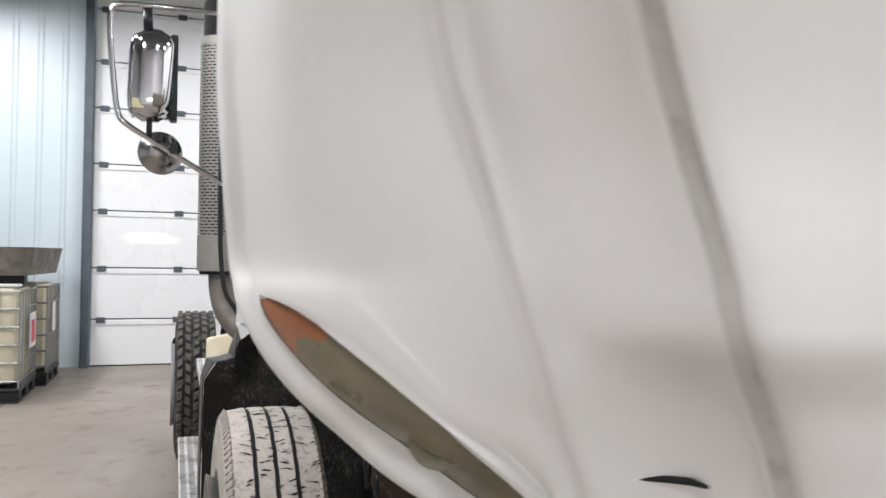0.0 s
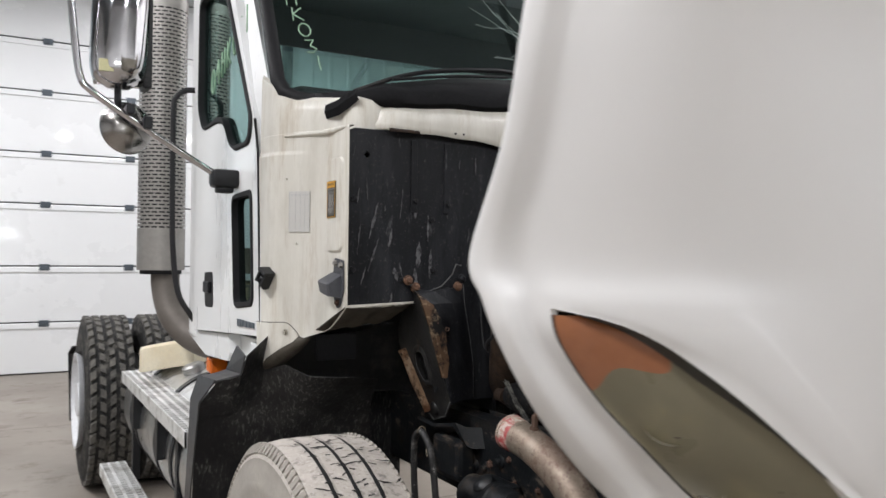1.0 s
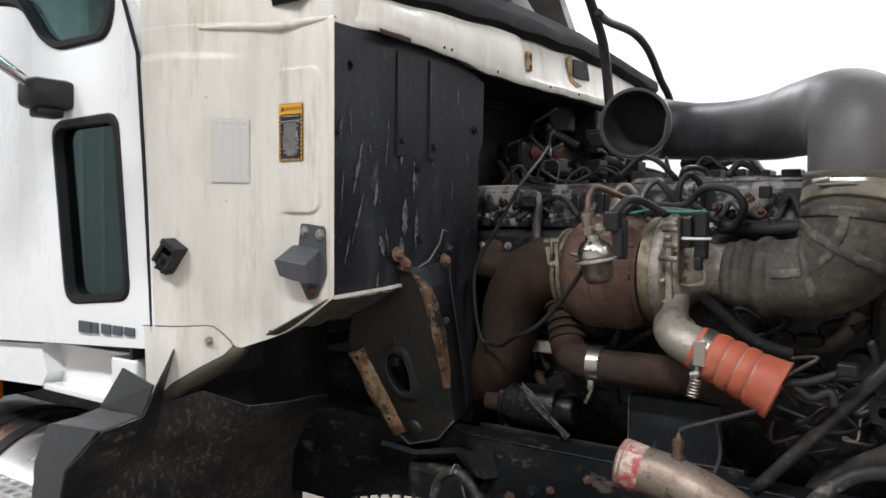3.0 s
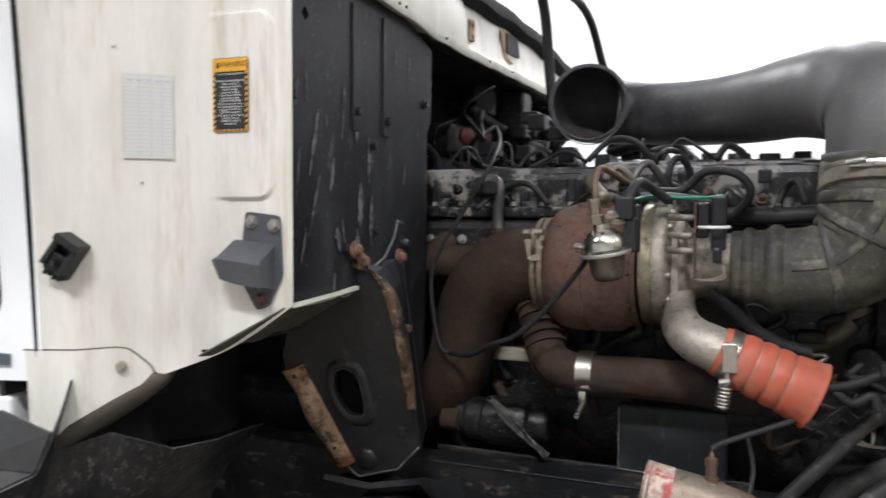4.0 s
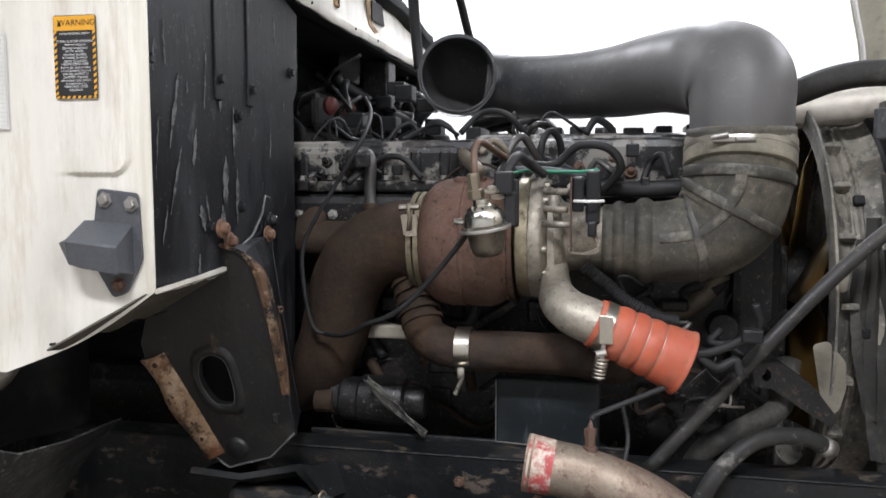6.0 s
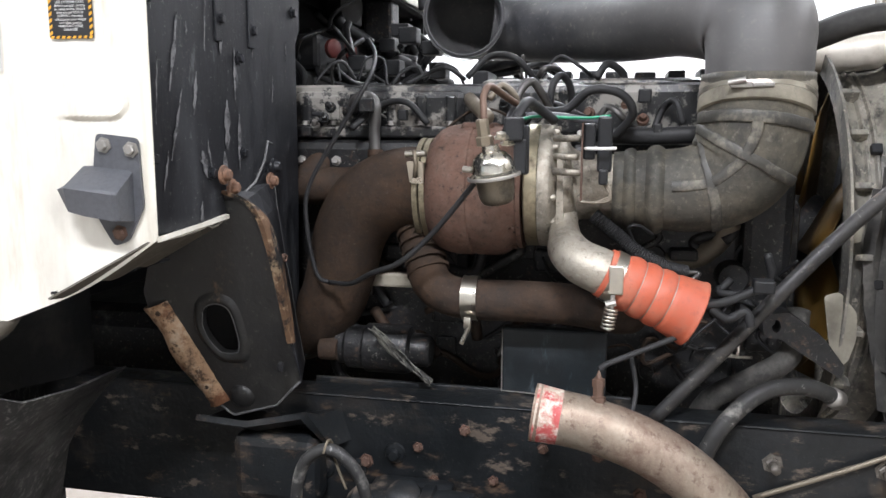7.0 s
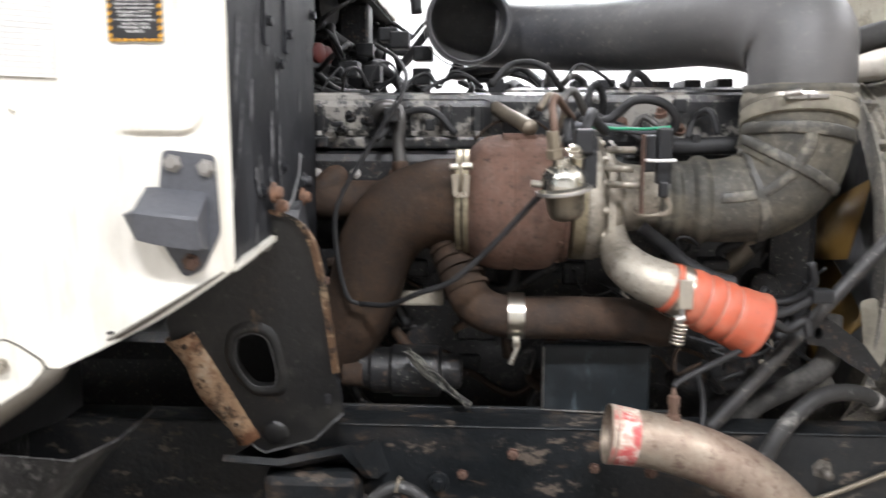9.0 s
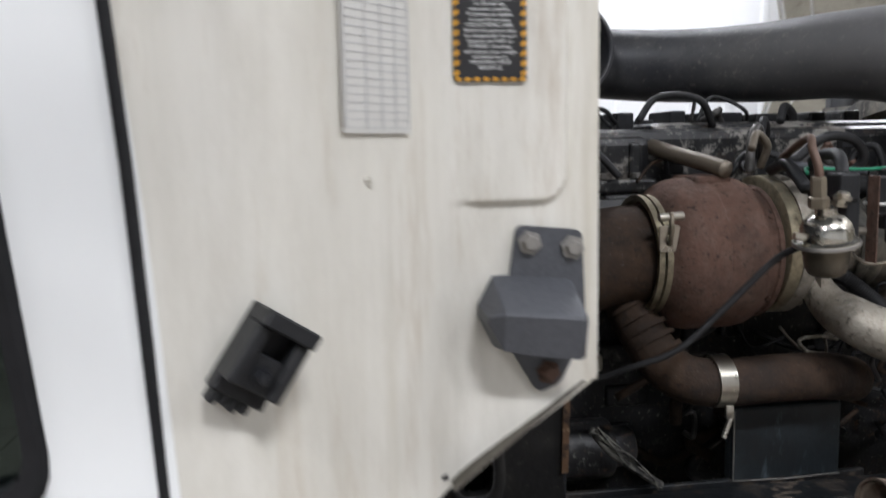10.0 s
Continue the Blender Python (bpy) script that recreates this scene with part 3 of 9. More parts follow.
plate(bm, [(0.41, 1.2), (2.43, 1.2), (2.43, 2.84), (0.41, 2.84)], [rounded([(0.58, 2.04), (2.26, 2.04), (2.26, 2.58), (0.58, 2.58)], 0.06)], front(4.40), 0.015)
part("rear_liner", bm, CABIN, cab, "dark cabin lining")
bm = bmesh.new()
plate(bm, rounded([(0.56, 2.02), (2.28, 2.02), (2.28, 2.60), (0.56, 2.60)], 0.06), [], front(4.45), 0.005)
part("rear_window", bm, CAB_GLASS, cab, "green-tinted rear window")
part("cab_roof", boxes(((0.40, 3.80, 2.82), (2.44, 4.5, 2.95)), bevel=0.03), WHITE_PAINT, truck)
part("headliner", boxes(((0.44, 3.82, 2.77), (2.40, 4.40, 2.815))), CABIN, truck, "dark headliner")
part("cab_floor", boxes(((0.46, 3.46, 1.16), (2.38, 4.41, 1.20)), bevel=0.005), BLACK_PAINT, truck)
part("dashboard", boxes(((0.50, 3.20, 1.75), (2.36, 3.52, 2.02)), bevel=0.05), CABIN, truck, "dark dashboard")
for x in (0.66, 1.72):
    part("seat", boxes(((x, 3.95, 1.55), (x + 0.5, 4.12, 2.30)), ((x, 3.62, 1.55), (x + 0.5, 4.05, 1.70)), bevel=0.05), CABIN, truck, "dark cab seat")
bm = bmesh.new()
ws = Vector((1.93, 3.60, 2.10))
wn = Vector((0, -0.55, 0.83)).normalized()
wu, wv = Vector((1, 0, 0)), wn.cross(Vector((1, 0, 0)))
ringp = [ws + 0.22 * (math.cos(2 * math.pi * k / 32) * wu + math.sin(2 * math.pi * k / 32) * wv) for k in range(33)]
tube(bm, ringp, 0.014, 10)
tube(bm, [ringp[0], ringp[16]], 0.012, 8)
tube(bm, [ringp[8], ws, ws - wn * 0.3], 0.012, 8)
part("steering_wheel", bm, CABIN, truck, "dark steering wheel", True)
# door pillar strip behind the door, sill below it
part("rear_pillar", boxes(((0.34, 4.385, 1.15), (0.44, 4.50, 2.83)), bevel=0.02), WHITE_PAINT, truck)
bm = bmesh.new()
plate(bm, [(3.80, 1.222), (4.36, 1.185), (4.50, 1.17), (4.50, 1.15), (4.22, 1.10), (4.18, 1.095), (3.80, 1.115), (3.77, 1.15)], [], side(0.352), 0.05)
part("sill", bm, WHITE_PAINT, truck)
bm = bmesh.new()
plate(bm, [(3.36, 1.225), (3.95, 1.215), (3.95, 1.10), (3.40, 1.13)], [], side(0.40), 0.03)
part("sill_plate", bm, WHITE_PAINT, truck, "recessed white sill panel")
part("sill_lip", boxes(((0.356, 3.47, 1.105), (0.402, 3.80, 1.122)), bevel=0.004), WHITE_PAINT, truck)
part("sill_block", boxes(((0.356, 3.40, 1.16), (0.402, 3.50, 1.222)), bevel=0.006), WHITE_PAINT, truck)

# door
door = bmesh.new()
win = rounded([(4.22, 2.09), (3.95, 2.09), (3.83, 2.065), (3.73, 1.965), (3.66, 1.94), (3.455, 1.945), (3.425, 2.03), (3.80, 2.60), (3.95, 2.70), (4.30, 2.70), (4.31, 2.2)], 0.05)
vent = rounded([(3.70, 1.775), (3.425, 1.782), (3.385, 1.36), (3.645, 1.335)], 0.045)
pull = rounded([(4.155, 1.462), (4.00, 1.468), (3.985, 1.318), (4.135, 1.312)], 0.03)
plate(door, rounded([(3.345, 1.885), (3.315, 1.56), (3.298, 1.262), (4.355, 1.195), (4.40, 1.30), (4.40, 2.72), (4.30, 2.80), (3.93, 2.80), (3.82, 2.745), (3.42, 2.06)], 0.04), [win, vent, pull], side(0.335), 0.06)
door = part("cab_door", door, WHITE_PAINT, truck, "white cab door", 35)


def frame_of(outline, x, wide, thick, material, name, parent, label):
    """A rubber frame round an opening in a sideways sheet."""
    c = Vector((sum(p[0] for p in outline) / len(outline), sum(p[1] for p in outline) / len(outline)))
    inner = [tuple(Vector(p) + (c - Vector(p)).normalized() * wide) for p in outline]
    bm = bmesh.new()
    k = len(outline)
    rows = [[(x, *p) for p in outline], [(x - thick, *(tuple(Vector(p) + (c - Vector(p)).normalized() * wide * 0.3))) for p in outline], [(x - thick, *p) for p in inner], [(x + 0.03, *p) for p in inner]]
    loft(bm, rows, True)
    return part(name, bm, material, parent, label, 40)


frame_of(win, 0.334, 0.028, 0.008, GASKET_AND_SHADE, "window_seal", door, "black rubber seal")
frame_of(vent, 0.334, 0.022, 0.006, GASKET_AND_SHADE, "window_seal", door, "black rubber seal")
for name, o in (("window_pane", win), ("lower_window_pane", vent)):
    bm = bmesh.new()
    plate(bm, o, [], side(0.352), 0.005)
    part(name, bm, SIDE_GLASS if name == "window_pane" else DARK_GLASS, door, "green-tinted glass")
bm = bmesh.new()
plate(bm, [(3 * p[0] / 3, p[1]) for p in pull], [], side(0.3338), 0.004)
part("handle_recess", bm, BLACK_PLASTIC, door, "black handle recess")
part("handle", boxes(((0.320, 4.025, 1.375), (0.333, 4.125, 1.425)), bevel=0.006), BLACK_PLASTIC, door, "black plastic pull handle")
# maker's badge as plain dark shapes
for k, (y, w) in enumerate(((3.588, 0.05), (3.53, 0.02), (3.495, 0.035), (3.45, 0.035), (3.405, 0.035))):
    part("badge", boxes(((0.329, y - w, 1.275 + 0.002 * k), (0.3345, y, 1.302)), bevel=0.001), POST_GREY, door, "dark metal badge block")
# hand-painted stock marks on the glass
PAINT_MARK = surface("green_paint_marker", (0.30, 0.45, 0.31), (0.25, 0.39, 0.27), 0.7, scale=30, fine=90, bump=0)
ROUND = [(0.5 + 0.42 * math.cos(a), 0.5 + 0.5 * math.sin(a)) for a in (2 * math.pi * k / 10 for k in range(11))]
MARKS = [[ROUND], [[(0.6, 1), (0, 0.45), (1, 0.4)], [(0.7, 0.8), (0.65, 0)]], [[(0.1, 0), (0.12, 1)], [(0.1, 0.5), (0.8, 0.55)], [(0.8, 0), (0.85, 1)]], [[(0.1, 0), (0.15, 1)], [(0.8, 1), (0.15, 0.5), (0.85, 0)]], [ROUND], [[(0.1, 0.95), (0.7, 0.95), (0.4, 0.55), (0.8, 0.3), (0.5, 0), (0.1, 0.1)]], [[(0.5, 0), (0.5, 1)]]]


def marks(to3d, parent, r):
    for k, strokes in enumerate(MARKS):
        bm = bmesh.new()
        for st in strokes:
            tube(bm, [to3d(k, u, v) for u, v in st], r, 5)
        part("paint_mark", bm, PAINT_MARK, parent, "pale green painted mark", True)


marks(lambda k, u, v: (0.3500, 4.14 - 0.088 * k - 0.066 * u, 2.235 + 0.024 * k + 0.012 * u + 0.105 * v), door, 0.0034)

# far side of the cab
bm = bmesh.new()
plate(bm, [(3.32, 1.2), (4.45, 1.2), (4.45, 2.82), (3.9, 2.82), (3.42, 2.06), (3.32, 1.9)], [[(4.25, 2.05), (3.6, 2.05), (3.95, 2.68), (4.25, 2.68)]], side(2.46), 0.06)
part("far_side", bm, WHITE_PAINT, truck)
bm = bmesh.new()
plate(bm, [(3.36, 1.2), (4.40, 1.2), (4.40, 2.80), (3.92, 2.80), (3.44, 2.06), (3.36, 1.9)], [[(4.18, 2.12), (3.72, 2.12), (3.98, 2.62), (4.18, 2.62)]], side(2.40), 0.02)
part("far_lining", bm, CABIN, truck, "dark lining of the far door")
bm = bmesh.new()
plate(bm, [(3.40, 1.22), (4.36, 1.22), (4.36, 1.94), (3.74, 1.94), (3.40, 1.90)], [vent], side(0.41), 0.02)
part("door_lining", bm, CABIN, door, "dark inner door lining")
part("bulkhead_shelf", boxes(((0.5, 4.2, 1.25), (2.35, 4.39, 1.75)), bevel=0.03), CABIN, truck, "dark locker behind the seats")
# A-pillars
PILLAR_BARE = surface("bare_brown_pillar", (0.085, 0.075, 0.066), (0.055, 0.049, 0.043), 0.55, scale=6, fine=60, grime=(0.03, 0.027, 0.024), grime_at=0.6, bump=0.2)
for x, name in ((0.36, "near"), (2.44, "far")):
    bm = bmesh.new()
    loft(bm, [[(x + 0.0, 3.34, 1.88), (x + 0.03, 3.27, 1.88), (x + 0.07, 3.32, 1.88), (x + 0.03, 3.40, 1.88)], [(x - 0.004, 3.36, 1.98), (x + 0.02, 3.28, 1.98), (x + 0.06, 3.32, 1.98), (x + 0.03, 3.41, 1.98)], [(x - 0.012, 3.44, 2.10), (x + 0.012, 3.345, 2.12), (x + 0.06, 3.38, 2.12), (x + 0.03, 3.48, 2.10)], [(x, 3.94, 2.86), (x + 0.04, 3.86, 2.86), (x + 0.09, 3.90, 2.86), (x + 0.03, 3.99, 2.86)]] if name == "near" else
         [[(2.30, yf, z), (2.335, yf - 0.012, z), (2.375, yf + 0.03, z), (2.375, yf + 0.16, z), (2.31, yf + 0.16, z)] for yf, z in ((3.14, 1.93), (3.29, 2.34), (3.45, 2.77), (3.60, 2.86), (3.78, 2.90))], True)
    part("pillar", bm, WHITE_PAINT if name == "near" else PILLAR_BARE, truck, "" if name == "near" else "bare brown-grey far pillar", 40)

# windshield, raked, with rubber surround
def shield(s, v, off=0.0):
    """s: -1 to 1 across, v: 0 to 1 up; the near edge reaches round to the door."""
    half = 0.985 - 0.06 * v + (0.065 - 0.03 * v) * min(1, max(0, -s))
    return (CX + s * half, 3.215 + 0.625 * v - 0.10 * (1 - s * s) - off, 2.055 + 0.765 * v + 0.11 * (1 - s * s) * (1 - v) - off * 0.6)


bm = bmesh.new()
loft(bm, [[shield(-0.98 + 1.28 * k / 24, j / 8) for k in range(25)] for j in range(9)])
windshield = part("windshield", bm, CAB_GLASS, truck, "green-tinted windshield with a web of cracks", True)
edge = [shield(-0.90 + k / 12 * 0.9, 0.0, 0.004) for k in range(25)] + [shield(0.965, 0.035, 0.004), shield(1, 0.12, 0.004)] + [shield(1, j / 8, 0.004) for j in range(2, 9)] + [shield(1 - k / 12, 1, 0.004) for k in range(1, 25)] + [shield(-1, 1 - j / 8, 0.004) for j in range(1, 7)] + [shield(-1, 0.13, 0.004), shield(-0.985, 0.06, 0.004), shield(-0.95, 0.02, 0.004)]
bm = bmesh.new()
tube(bm, edge + [edge[0]], 0.027, 10)
part("windshield_seal", bm, GASKET_AND_SHADE, windshield, "thick black rubber seal", True)

TRIM_RUBBER = surface("matte_trim_rubber", (0.008, 0.008, 0.0085), (0.014, 0.014, 0.015), 0.75, scale=6, fine=80, grime=(0.03, 0.029, 0.028), grime_at=0.70, grime_scale=20, bump=0.2, spec=0.07)
# cowl: white crowned panel under the black trim
LOW_X, LOW_Z = [0.50, 0.60, 0.75, 0.85, 0.96, 1.03, 1.08, 1.33, 1.61, 2.34], [1.956, 1.958, 1.953, 1.950, 1.946, 1.938, 1.932, 1.928, 1.933, 1.940]
TOP_X, TOP_Z = [0.50, 0.889, 1.245, 1.67, 2.0, 2.25, 2.56], [2.030, 2.057, 2.077, 2.087, 2.081, 2.055, 2.045]
SHELF_X, SHELF_Z = [0.50, 0.70, 1.02, 1.62, 1.94, 2.24, 2.56], [2.105, 2.150, 2.212, 2.262, 2.262, 2.235, 2.19]
bm = bmesh.new()
rows = []
for k in range(57):
    x = 0.60 + k * (2.34 - 0.60) / 56
    low, top = np.interp(x, LOW_X, LOW_Z) + 0.0015 * math.sin(k * 1.1), np.interp(x, TOP_X, TOP_Z)
    tuck = min(1, max(0, (0.68 - x) / 0.08)) ** 2
    top -= 0.012 * tuck
    b = min(1, max(0, (1.33 - x) / 0.07))
    b = b * b * (3 - 2 * b) * min(1, max(0, (x - 0.62) / 0.06))
    rows.append([(x, y + 0.050 * tuck, z) for x, y, z in ((x, 2.975, low + 0.012), (x, 2.934, low), (x, 2.931, low + 0.004), (x, 2.931, low + 0.020), (x, 2.944 - 0.014 * b, low + 0.034), (x, 2.948 - 0.018 * b, (low + top) / 2 + 0.012), (x, 2.958 - 0.014 * b, top - 0.008), (x, 2.985 - 0.01 * b, top + 0.006), (x, 3.05, top + 0.016), (x, 3.12, top + 0.02))])
loft(bm, rows)
thicken(bm, 0.004)
cowl = part("cowl", bm, COWL_PAINT, truck, "dirty white cowl panel with rusted edges", 40)
bm = bmesh.new()
rows = []
for k in range(53):
    x = 0.56 + k * (2.48 - 0.56) / 52
    lo, hi = np.interp(x, TOP_X, TOP_Z) + 0.003 * math.sin(k * 0.9), np.interp(x, SHELF_X, SHELF_Z)
    e = 1.0 if x < 2.36 else max(0.15, math.sqrt(max(0, 1 - ((x - 2.36) / 0.122) ** 2)))
    e *= min(1.0, 0.35 + 0.65 * (x - 0.56) / 0.09)
    mid = (lo + hi) / 2
    ring = [(3.03, lo - 0.020), (2.945, lo - 0.012), (2.928, lo + 0.004), (2.932, lo + 0.036), (2.965, lo + 0.060), (3.06, 0.35 * lo + 0.65 * hi + 0.012), (3.15, hi), (3.22, hi - 0.02), (3.22, lo)]
    rows.append([(x, 3.09 + (y - 3.09) * e, mid + (z - mid) * e) for y, z in ring])
loft(bm, rows, True)
bmesh.ops.holes_fill(bm, edges=bm.edges)
part("cowl_trim", bm, TRIM_RUBBER, truck, "black plastic cowl trim under the windshield", 50)
bm = bmesh.new()
loft(bm, [[(0.492, 3.10, 2.000), (0.516, 3.05, 2.008), (0.534, 3.01, 2.028), (0.552, 2.975, 2.050)], [(0.484, 3.10, 2.022), (0.507, 3.05, 2.032), (0.526, 3.01, 2.052), (0.545, 2.978, 2.068)], [(0.490, 3.105, 2.045), (0.512, 3.055, 2.056), (0.534, 3.015, 2.076), (0.552, 2.99, 2.086)]])
thicken(bm, 0.004)
part("trim_end", bm, TRIM_RUBBER, truck, "bent black trim end flap")

# cowl side: folded white panel ahead of the door
SKIN_Y = [2.935, 3.0, 3.03, 3.062, 3.082, 3.10, 3.126, 3.18, 3.215, 3.25, 3.30, 3.36]
SKIN_X = [0.502, 0.499, 0.498, 0.496, 0.488, 0.469, 0.443, 0.393, 0.366, 0.347, 0.337, 0.332]


def skin(y):
    """x of the cowl side at this y: flat ahead, a slanted fold, flat again beside the door."""
    return sum(w * float(np.interp(y + d, SKIN_Y, SKIN_X)) for d, w in ((-0.014, 0.2), (-0.006, 0.3), (0.006, 0.3), (0.014, 0.2)))


def pad(y, z):
    """Height of the pressed pad: fades in from the door side, ends in a rounded step."""
    qx, qz = max(0.0, 2.995 - y), max(0.0, abs(z - 1.71) - 0.125)
    d = math.hypot(qx, qz) - 0.029
    step = min(1.0, max(0.0, -d / 0.0045))
    return 0.0075 * step * step * (3 - 2 * step) * min(1.0, max(0.0, (3.085 - y) / 0.035))


bm = bmesh.new()
rows = []
ny, nz = 150, 190
for i in range(ny + 1):
    y = 3.342 - i * (3.342 - 2.935) / ny
    t = i / ny
    lowz = 1.306 if y > 3.172 else (1.306 - (3.172 - y) / 0.030 * 0.039 if y > 3.142 else 1.267 + (3.142 - y) / 0.207 * 0.117 - 0.010 * math.sin(math.pi * (3.142 - y) / 0.207))
    topz = 1.950 + 0.007 * t
    fade = min(1, max(0, (y - 3.13) / 0.06))
    row = []
    for j in range(nz + 1):
        z = lowz + (topz - lowz) * j / nz
        lean = min(1, max(0, (z - 1.880) / 0.016))
        gap_y = float(np.interp(z, [1.26, 1.6, 1.9, 1.96], [3.311, 3.327, 3.347, 3.352]))
        yy = y + (gap_y - 3.342) * max(0, 1 - t / 0.15)
        x = skin(yy) - pad(y, z) + 0.008 * fade * lean * lean * (3 - 2 * lean)
        row.append((x, yy, z))
    row += [(x + 0.002, y + 0.0005, topz + 0.004), (x + 0.006, y + 0.002, topz + 0.006), (x + 0.022, y + 0.010, topz + 0.006)]
    rows.append(row)
loft(bm, rows)
thicken(bm, 0.003)
cowl_side = part("cowl_side", bm, COWL_PAINT, truck, "stained white cowl side panel with a pressed recess", 30)
# shelf ridge under the windshield corner, and corner post of the cab
bm = bmesh.new()
rp = smooth_path([(skin(3.205) + 0.006, 3.205, 1.944), (skin(3.15) - 0.001, 3.15, 1.948), (skin(3.10) - 0.003, 3.10, 1.951), (skin(3.05) - 0.001, 3.05, 1.955), (skin(3.0), 3.0, 1.957), (0.505, 2.952, 1.957)], 6)
tube(bm, rp, [float(np.interp(k / (len(rp) - 1), [0, 0.3, 0.6, 0.8, 1], [0.002, 0.008, 0.010, 0.007, 0.005])) for k in range(len(rp))], 10)
part("ridge", bm, COWL_PAINT, cowl_side, "", True)
bm = bmesh.new()
rows = []
for k in range(45):
    y = 3.352 - k * 0.0075
    hi = float(np.interp(y, [3.02, 3.095, 3.17, 3.22, 3.27, 3.36], [2.055, 2.060, 2.062, 2.085, 2.130, 2.17]))
    back = 0.009 if y > 3.13 else 0.009 + 0.022 * min(1, (3.13 - y) / 0.07)
    x = skin(y) + back
    rows.append([(x, y, 1.950), (x, y, 1.975), (x + 0.001, y + 0.001, 2.0), (x + 0.003, y + 0.003, 0.5 * (hi + 2.0)), (x + 0.006, y + 0.008, hi), (x + 0.020, y + 0.040, hi + 0.020)])
x = rows[-1][0][0]
for dx, y in ((0.012, 2.998), (0.034, 2.980), (0.065, 2.972), (0.11, 2.970), (0.16, 2.975)):
    rows.append([(x + dx, y, 1.952), (x + dx, y, 1.975), (x + dx, y + 0.001, 2.0), (x + dx, y + 0.004, 2.03), (x + dx, y + 0.012, 2.055), (x + dx + 0.01, y + 0.05, 2.075)])
loft(bm, rows)
thicken(bm, 0.004)
part("cowl_corner", bm, COWL_PAINT, truck, "dirty white cab corner under the windshield seal", 50)
bm = bmesh.new()
tube(bm, [(0.335, 3.405, 2.03), (0.331, 3.346, 1.90), (0.333, 3.325, 1.60), (0.338, 3.310, 1.26)], 0.0045, 8)
part("door_gap", bm, GASKET_AND_SHADE, truck, "dark door gap seal")
SEAM_GREY = surface("dirty_panel_seam", (0.16, 0.15, 0.13), (0.10, 0.092, 0.078), 0.8, scale=9, fine=60, bump=0.1)
# dirt plus the shade under the cowl and in the fold, as colour
UNDER = surface("dirty_shaded_underside_paint", (0.115, 0.102, 0.080), (0.060, 0.053, 0.041), 0.6, scale=7, fine=50, grime=(0.045, 0.037, 0.027), grime_at=0.56, grime_scale=9.0, grime_soft=0.15, bump=0.1)
# lower corner skirt
bm = bmesh.new()
plate(bm, [(3.330, 1.310)] + [(3.24, 1.3135), (3.19, 1.3165), (3.177, 1.3140), (3.168, 1.305), (3.152, 1.284), (3.149, 1.274), (3.153, 1.262), (3.163, 1.254), (3.196, 1.232), (3.255, 1.192), (3.290, 1.160), (3.300, 1.14), (3.322, 1.14)], [], lambda u, v, w: (skin(u) - 0.005 + w, u, v), 0.004)
skirt = part("skirt_panel", bm, COWL_PAINT, truck, "bent white lower skirt panel")
bm = bmesh.new()
tube(bm, [(skin(y) - 0.004, y, z) for y, z in ((3.335, 1.3115), (3.24, 1.315), (3.19, 1.318), (3.177, 1.3155), (3.167, 1.306), (3.150, 1.284), (3.147, 1.273))], 0.0013, 6)
part("skirt_gap", bm, SEAM_GREY, skirt, "dirty gap along the top edge")
bolt(skirt, (skin(3.182) - 0.007, 3.182, 1.286), (-1, -0.4, 0), STAINLESS, 0.007)
# inward fold of the skirt, crumpled
bm = bmesh.new()
fold = [(3.150, 1.272), (3.163, 1.254), (3.196, 1.232), (3.255, 1.192), (3.292, 1.158)]
free = [(0.462, 3.135, 1.276), (0.452, 3.148, 1.252), (0.437, 3.182, 1.222), (0.412, 3.243, 1.178), (0.388, 3.285, 1.142)]
loft(bm, [[(skin(y) - 0.004, y, z) for y, z in fold], [(0.55 * (skin(y) - 0.004) + 0.45 * p[0] + (0.004 if k % 2 else -0.002), 0.5 * (y + p[1]) - 0.004, 0.5 * (z + p[2]) - 0.004) for k, ((y, z), p) in enumerate(zip(fold, free))], free])
thicken(bm, 0.003)
part("skirt_fold", bm, UNDER, skirt, "crumpled dirty inward fold, shade in its colour", True)
# white return flange along the lower edge, and the ribbed underside of the cowl
bm = bmesh.new()
loft(bm, [[(0.50, 2.935, 1.388), (0.503, 2.935, 1.380), (0.62, 2.95, 1.376), (0.62, 2.96, 1.386)], [(0.745, 2.945, 1.396), (0.745, 2.945, 1.389), (0.75, 2.97, 1.389), (0.75, 2.975, 1.396)]], True)
part("lower_flange", bm, COWL_PAINT, truck, "chipped white lower flange")
bm = bmesh.new()
rows = []
for k in range(13):
    t = k / 12
    rib = 0.006 if k % 4 in (1, 2) else 0.0
    a, b = Vector((0.503 + 0.235 * t, 2.945, 1.384 + 0.006 * t)), Vector((0.457 + 0.245 * t ** 0.8, 3.088 - 0.045 * t, 1.300 + 0.030 * t))
    rows.append([a + (b - a) * s + Vector((0, 0, -rib)) for s in (0.0, 0.35, 0.7, 1.0)])
loft(bm, rows)
thicken(bm, 0.003)
part("cowl_floor", bm, UNDER, truck, "dirty beige ribbed underside of the cowl, darkened for shade", 30)
bm = bmesh.new()
loft(bm, [[(0.475, 3.09, 1.306), (0.42, 3.3, 1.29), (0.42, 3.6, 1.2)], [(0.72, 3.05, 1.318), (0.78, 3.3, 1.30), (0.82, 3.6, 1.2)]])
thicken(bm, 0.004)
part("underfloor", bm, BLACK_PAINT, truck, "dark floor pan")

